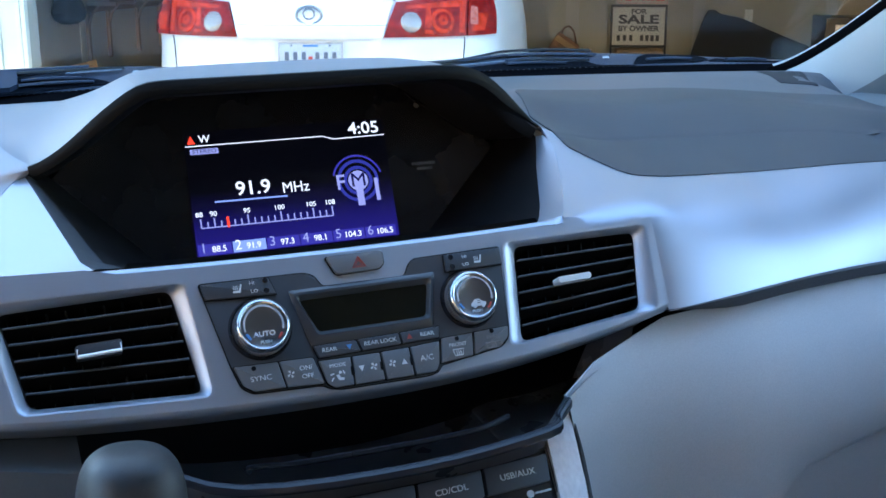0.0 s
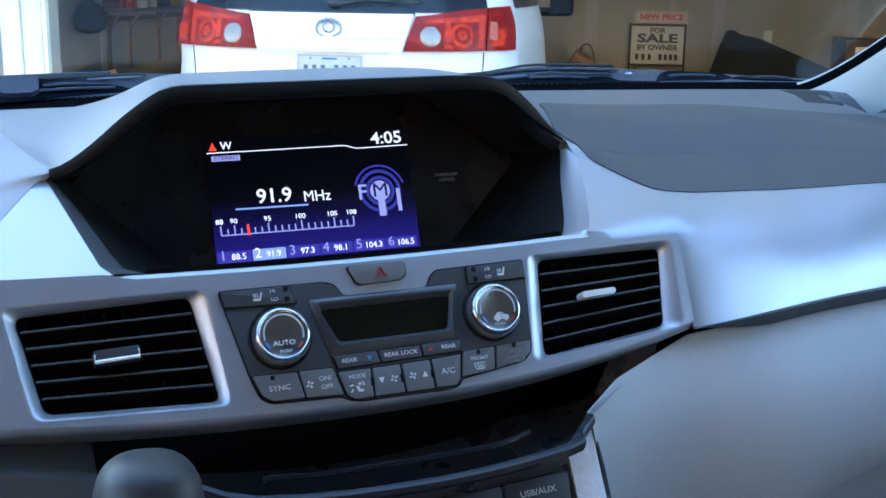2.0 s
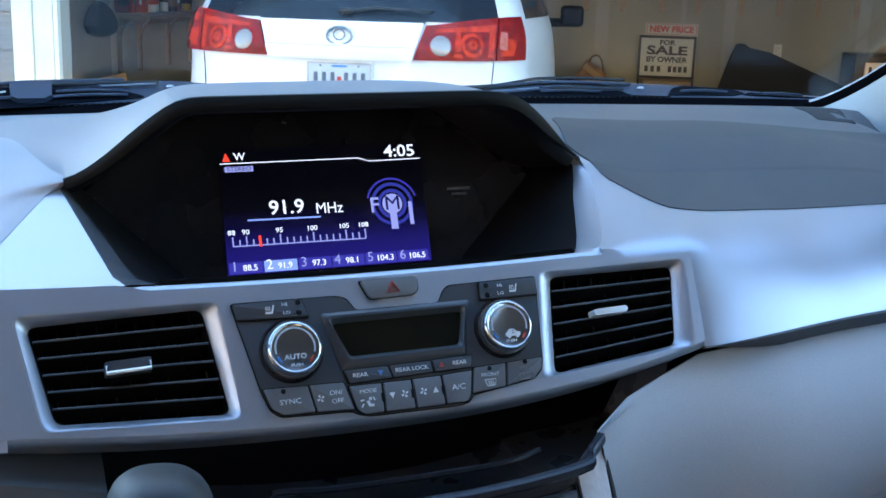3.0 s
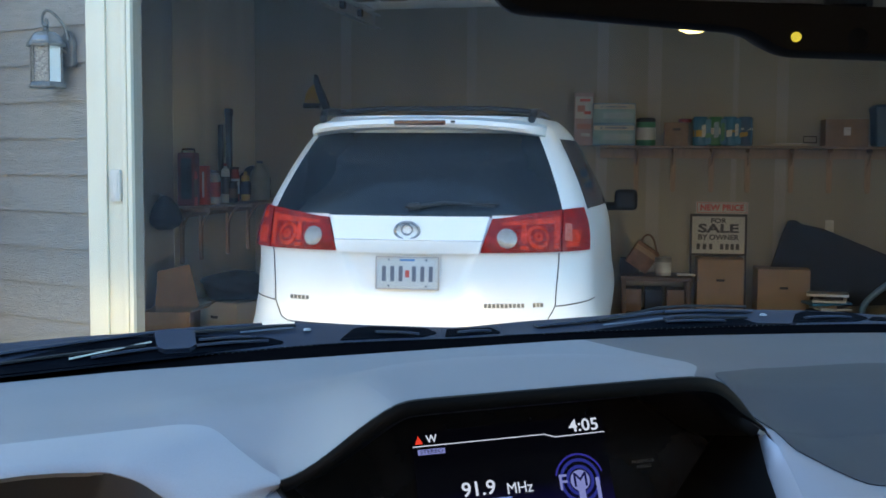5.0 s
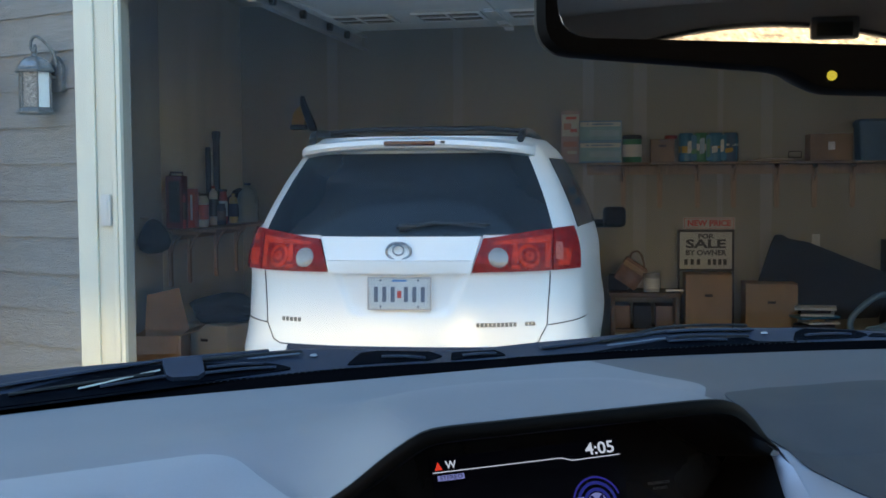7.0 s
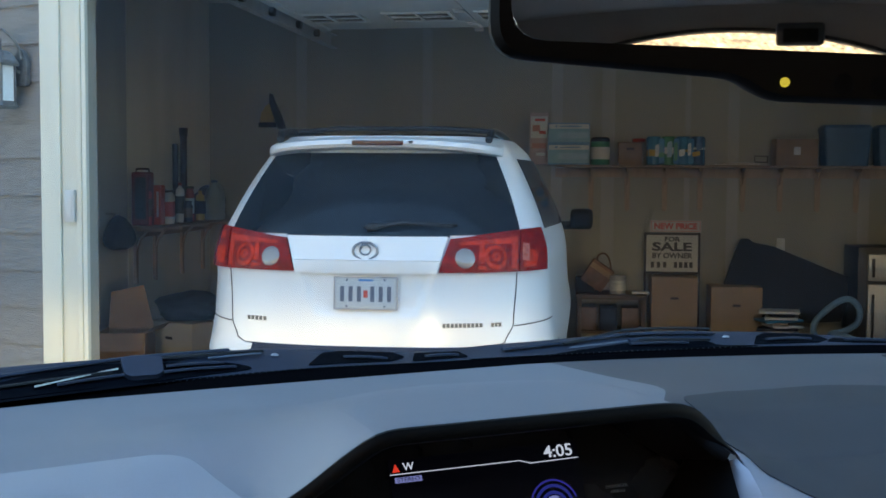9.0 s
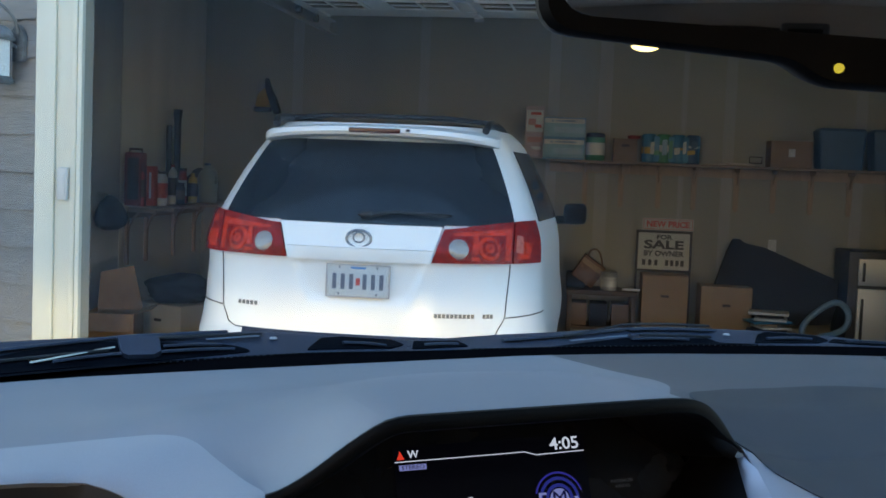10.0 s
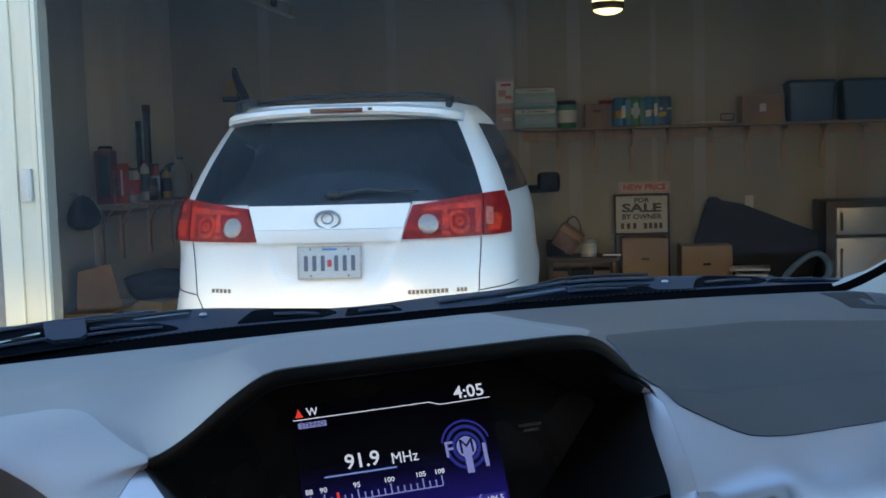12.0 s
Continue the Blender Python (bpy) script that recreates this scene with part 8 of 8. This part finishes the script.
part("number_strip", bm, SIGNW, sg, smooth=False)
for x in (-0.19, -0.13, -0.07, 0.035, 0.085, 0.135, 0.185):
    bm = bmesh.new()
    prism(bm, [(x - 0.016, -0.143), (x + 0.016, -0.143), (x + 0.016, -0.087), (x - 0.016, -0.087)], 0.006, 0.0075, F_)
    part("bar", bm, SIGNK, sg, smooth=False)
np_ = thing("price_sign", "white new-price sign with red letters above the sale sign", "sign", pose(1.95, BACK - 0.06, 1.088, -2) @ Matrix.Diagonal((0.885, 1, 0.80, 1)))
bm = bmesh.new()
prism(bm, rounded([(-0.262, -0.068), (0.262, -0.068), (0.262, 0.068), (-0.262, 0.068)], 0.006), -0.004, 0.004, F_)
part("board", bm, SIGNW, np_, smooth=False)
for w, h, cx, cy in ((0.500, 0.005, 0, 0.056), (0.500, 0.005, 0, -0.056), (0.005, 0.117, -0.2475, 0), (0.005, 0.117, 0.2475, 0)):
    bm = bmesh.new()
    prism(bm, [(cx - w / 2, cy - h / 2), (cx + w / 2, cy - h / 2), (cx + w / 2, cy + h / 2), (cx - w / 2, cy + h / 2)], 0.004, 0.0055, F_)
    part("border", bm, SIGNR, np_, smooth=False)
lettering(np_, "NEW PRICE", (0, -0.002), 0.066, SIGNR, FT, wide=0.90, bold=0.05, thick=0.001)

carton("brown cardboard carton with a hand hole on the floor", (1.915, 10.99, 0.005), (0.40, 0.32, 0.64), CARD, True, "floor cartons")
carton("brown cardboard carton with a hand hole on the floor", (2.45, 10.98, 0.005), (0.44, 0.34, 0.565), CARD, True, "floor cartons")
pnl = bmesh.new()
prism(pnl, rounded([(-0.60, -0.09), (-0.50, 0.22), (-0.453, 0.328), (-0.39, 0.330), (-0.345, 0.295), (-0.17, 0.262), (0.218, 0.102), (0.49, -0.008), (0.515, -0.09), (0.42, -0.40), (-0.44, -0.45)], 0.010, 3), -0.03, 0.03, F_)
solo("black_panel", pnl, BLACKMAT, "large black felt-covered panel leaning on the wall", "panel", m=pose(2.97, BACK - 0.20, 0.66, -6, 0, 0))
pp = thing("paper_pile", "untidy pile of pale papers and magazines on a low board", "papers", pose(2.80, 10.72, 0.005))
for k in range(16):
    bm = bmesh.new()
    box(bm, (0.03 * math.sin(k * 2.1), 0.02 * math.cos(k * 1.7), 0.012 + 0.024 * k), (0.34 - 0.07 * (k % 3), 0.26, 0.020), 0.003, pose(0, 0, 0, 0, 2.5 * math.sin(k * 1.9), 14 * math.sin(k * 3.3)))
    part("sheaf", bm, (PAPERW, CARD, TEAL, PAPERW, NAVY)[k % 5], pp)
fg = thing("mini_fridge", "black mini fridge with brushed steel doors", "fridge", pose(3.76, BACK - 0.33, 0.005))
bm = bmesh.new()
box(bm, (0, 0.03, 0.47), (0.62, 0.50, 0.94), 0.012)
part("cabinet", bm, BLACKP, fg)
for z0, z1 in ((0.06, 0.62), (0.65, 0.88)):
    bm = bmesh.new()
    box(bm, (0.02, -0.235, (z0 + z1) / 2), (0.50, 0.035, z1 - z0), 0.008)
    dr = part("door", bm, STEELF, fg, "brushed steel door")
    bm = bmesh.new()
    box(bm, (-0.19, -0.262, (z0 + z1) / 2), (0.022, 0.022, (z1 - z0) * 0.7), 0.005)
    part("handle", bm, BLACKP, dr)
hs = thing("garden_hose", "loop of pale blue hose with an orange nozzle", "hose", pose(3.38, 10.62, 0.005))
bm = bmesh.new()
tube(bm, curve_pts([(-0.10, 0.1, 0.02), (-0.28, 0.02, 0.16), (-0.30, 0, 0.30), (-0.14, 0, 0.46), (-0.02, 0, 0.50), (0.06, 0, 0.42), (0.05, 0, 0.30), (-0.06, -0.02, 0.23), (-0.18, -0.03, 0.20), (-0.06, -0.04, 0.19), (0.08, -0.05, 0.12), (0.16, -0.06, 0.03)], 6), 0.027, 10)
part("hose_loop", bm, HOSEB, hs)
bm = bmesh.new()
tube(bm, [(0.10, -0.055, 0.10), (0.18, -0.06, 0.02)], 0.027, 10)
part("nozzle", bm, ORANGE, hs)
# low bench with clutter beside the minivan
bn = thing("low_bench", "low dark wooden bench crowded with clutter", "bench", pose(1.36, 10.95, 0.0))
bm = bmesh.new()
box(bm, (0, 0, 0.475), (0.62, 0.45, 0.04), 0.004)
part("top", bm, DARKWOOD, bn)
for x in (-0.28, 0.28):
    for y in (-0.19, 0.19):
        bm = bmesh.new()
        box(bm, (x, y, 0.23), (0.04, 0.04, 0.455), 0.004)
        part("leg", bm, DARKWOOD, bn)
bm = bmesh.new()
box(bm, (0, 0, 0.16), (0.58, 0.40, 0.025), 0.003)
part("lower_shelf", bm, DARKWOOD, bn)
for k, x in enumerate((-0.2, -0.02, 0.17)):
    carton("small dark storage box under the bench", (1.36 + x, 10.93, 0.176), (0.15, 0.28, 0.2), (BROWNP, NAVY, BROWNP)[k], False, "boxes under the bench", name="storage_box")
can = thing("paint_can", "pale metal paint can with a wire handle", "paint can", pose(1.42, 10.85, 0.497))
bm = bmesh.new()
turned(bm, [(0.01, 0.0), (0.07, 0.0), (0.072, 0.008), (0.070, 0.012), (0.070, 0.145), (0.073, 0.15), (0.073, 0.16), (0.06, 0.158), (0.01, 0.155)], 24)
part("body", bm, STEELF, can)
bm = bmesh.new()
turned(bm, [(0.05, 0.03), (0.0712, 0.03), (0.0712, 0.12), (0.05, 0.12)], 24)
part("label", bm, PAPERW, can)
bm = bmesh.new()
tube(bm, curve_pts([(-0.073, 0, 0.13), (-0.05, -0.07, 0.10), (0, -0.09, 0.09), (0.05, -0.07, 0.10), (0.073, 0, 0.13)], 4), 0.003, 6)
part("handle", bm, GALV, can)
tc = thing("tilted_box", "printed brown box tipped on its edge on the bench", "box", pose(1.27, 10.98, 0.497) @ pose(0, 0, 0, 0, 34, 0))
bm = bmesh.new()
box(bm, (-0.11, 0, 0.11), (0.22, 0.20, 0.22), 0.006)
part("body", bm, PRINTCARD, tc)
bm = bmesh.new()
box(bm, (-0.11, -0.102, 0.17), (0.22, 0.004, 0.05), 0.001)
part("printed_band", bm, CARD, tc)
bm = bmesh.new()
turned(bm, [(0.032, 0), (0.045, 0), (0.045, 0.002), (0.032, 0.002)], 20, pose(-0.11, -0.1015, 0.085, 90, 0, 0))
part("printed_ring", bm, BROWNP, tc)
tb2 = bmesh.new()
box(tb2, (0, 0, 0.07), (0.17, 0.16, 0.14), 0.01)
solo("dark_bundle", tb2, NAVY, "small dark bundle propping the tilted box", "bundle", m=pose(1.13, 11.0, 0.497))
bm = bmesh.new()
tube(bm, curve_pts([(1.23, 10.93, 0.78), (1.25, 10.90, 0.835), (1.30, 10.88, 0.85), (1.34, 10.87, 0.80), (1.36, 10.87, 0.70)], 5), 0.009, 8)
solo("cable_loop", bm, BROWNP, "brown loop of cable over the tilted box", "cable")
bm = bmesh.new()
box(bm, (1.62, 10.83, 0.51), (0.16, 0.05, 0.02), 0.004, None)
solo("putty_knife", bm, GALV, "flat metal tool lying on the bench", "tool")
ou = thing("wall_outlet", "white electrical outlet on the back wall", "outlet", pose(2.90, BACK - 0.003, 0.93))
bm = bmesh.new()
box(bm, (0, -0.003, 0), (0.072, 0.008, 0.115), 0.002)
part("plate", bm, PAPERW, ou)
for z in (-0.022, 0.022):
    bm = bmesh.new()
    box(bm, (0, -0.0075, z), (0.030, 0.003, 0.026), 0.001)
    part("socket", bm, DOORW, ou)

# ---- wall lantern ----
lt = thing("wall_lantern", "weathered pewter-grey coach lantern on the grey siding", "lantern", SWM @ pose(-0.172, -0.115, 1.835))
bm = bmesh.new()
prism(bm, rounded([(0.015, 0.10), (0.105, 0.10), (0.110, 0.23), (0.060, 0.29), (0.010, 0.23)], 0.02), -0.10, -0.075, F_, 0.004)
part("backplate", bm, LANTM, lt)
hexr = lambda r, z, n=6: [(r * math.cos(radians(60 * i + 30)), r * math.sin(radians(60 * i + 30)), z) for i in range(n)]
bm = bmesh.new()
ring_loft(bm, [hexr(0.03, -0.012), hexr(0.098, -0.008), hexr(0.100, 0.0), hexr(0.082, 0.020), hexr(0.03, 0.024)])
part("foot_plate", bm, LANTM, lt)
bm = bmesh.new()
ring_loft(bm, [hexr(0.078, 0.196), hexr(0.100, 0.196), hexr(0.102, 0.206), hexr(0.092, 0.222), hexr(0.076, 0.246), hexr(0.048, 0.266), hexr(0.02, 0.274), hexr(0.012, 0.276)])
roof_ = part("roof", bm, LANTM, lt, smooth=False)
for i in range(6):
    bm = bmesh.new()
    pa, pb, pc = hexr(0.0945, 0.222), hexr(0.0785, 0.247), hexr(0.0505, 0.2675)
    rows = [[Vector(p[i]).lerp(Vector(p[(i + 1) % 6]), k) for k in (0.12, 0.88)] for p in (pa, pb, pc)]
    slab(bm, rows, (0, 0, -0.003))
    part("roof_pane", bm, ROOFG, roof_, "shiny glass roof pane", smooth=False)
for i in range(6):
    a, b_ = Vector(hexr(0.078, 0)[i]), Vector(hexr(0.078, 0)[(i + 1) % 6])
    bm = bmesh.new()
    tube(bm, [a + Vector((0, 0, 0.02)), a + Vector((0, 0, 0.198))], 0.006, 6)
    part("post", bm, LANTM, lt)
    bm = bmesh.new()
    n_ = (a + b_) * 0.5 * -0.06
    slab(bm, [[a * 0.96 + Vector((0, 0, 0.023)), a * 0.96 + Vector((0, 0, 0.196))], [b_ * 0.96 + Vector((0, 0, 0.023)), b_ * 0.96 + Vector((0, 0, 0.196))]], n_)
    # pane 5 is whitened; its bright reflection is put into the colour
    part("pane", bm, LANTG if i == 5 else SEEDG, lt, "glass pane whitened for its bright reflection" if i == 5 else "seeded glass pane")
bm = bmesh.new()
sc_ = [(0.078, 0.07, 0.23), (0.074, 0.05, 0.30), (0.048, 0.01, 0.356), (0.008, 0.0, 0.373), (-0.022, 0.0, 0.350), (-0.024, 0.0, 0.315), (-0.004, 0.0, 0.300), (0.012, 0.0, 0.316), (0.004, 0.0, 0.332)]
tube(bm, curve_pts(sc_, 6), 0.0075, 8)
part("scroll", bm, LANTM, lt)
bm = bmesh.new()
turned(bm, [(0.004, 0.27), (0.018, 0.276), (0.010, 0.29), (0.016, 0.30), (0.008, 0.315), (0.004, 0.325)], 14)
part("finial", bm, LANTM, lt)
bm = bmesh.new()
tube(bm, curve_pts([(0.06, 0.09, 0.16), (0.05, 0.06, 0.18), (0.02, 0.02, 0.20)], 4), 0.009, 8)
part("bracket_arm", bm, LANTM, lt)
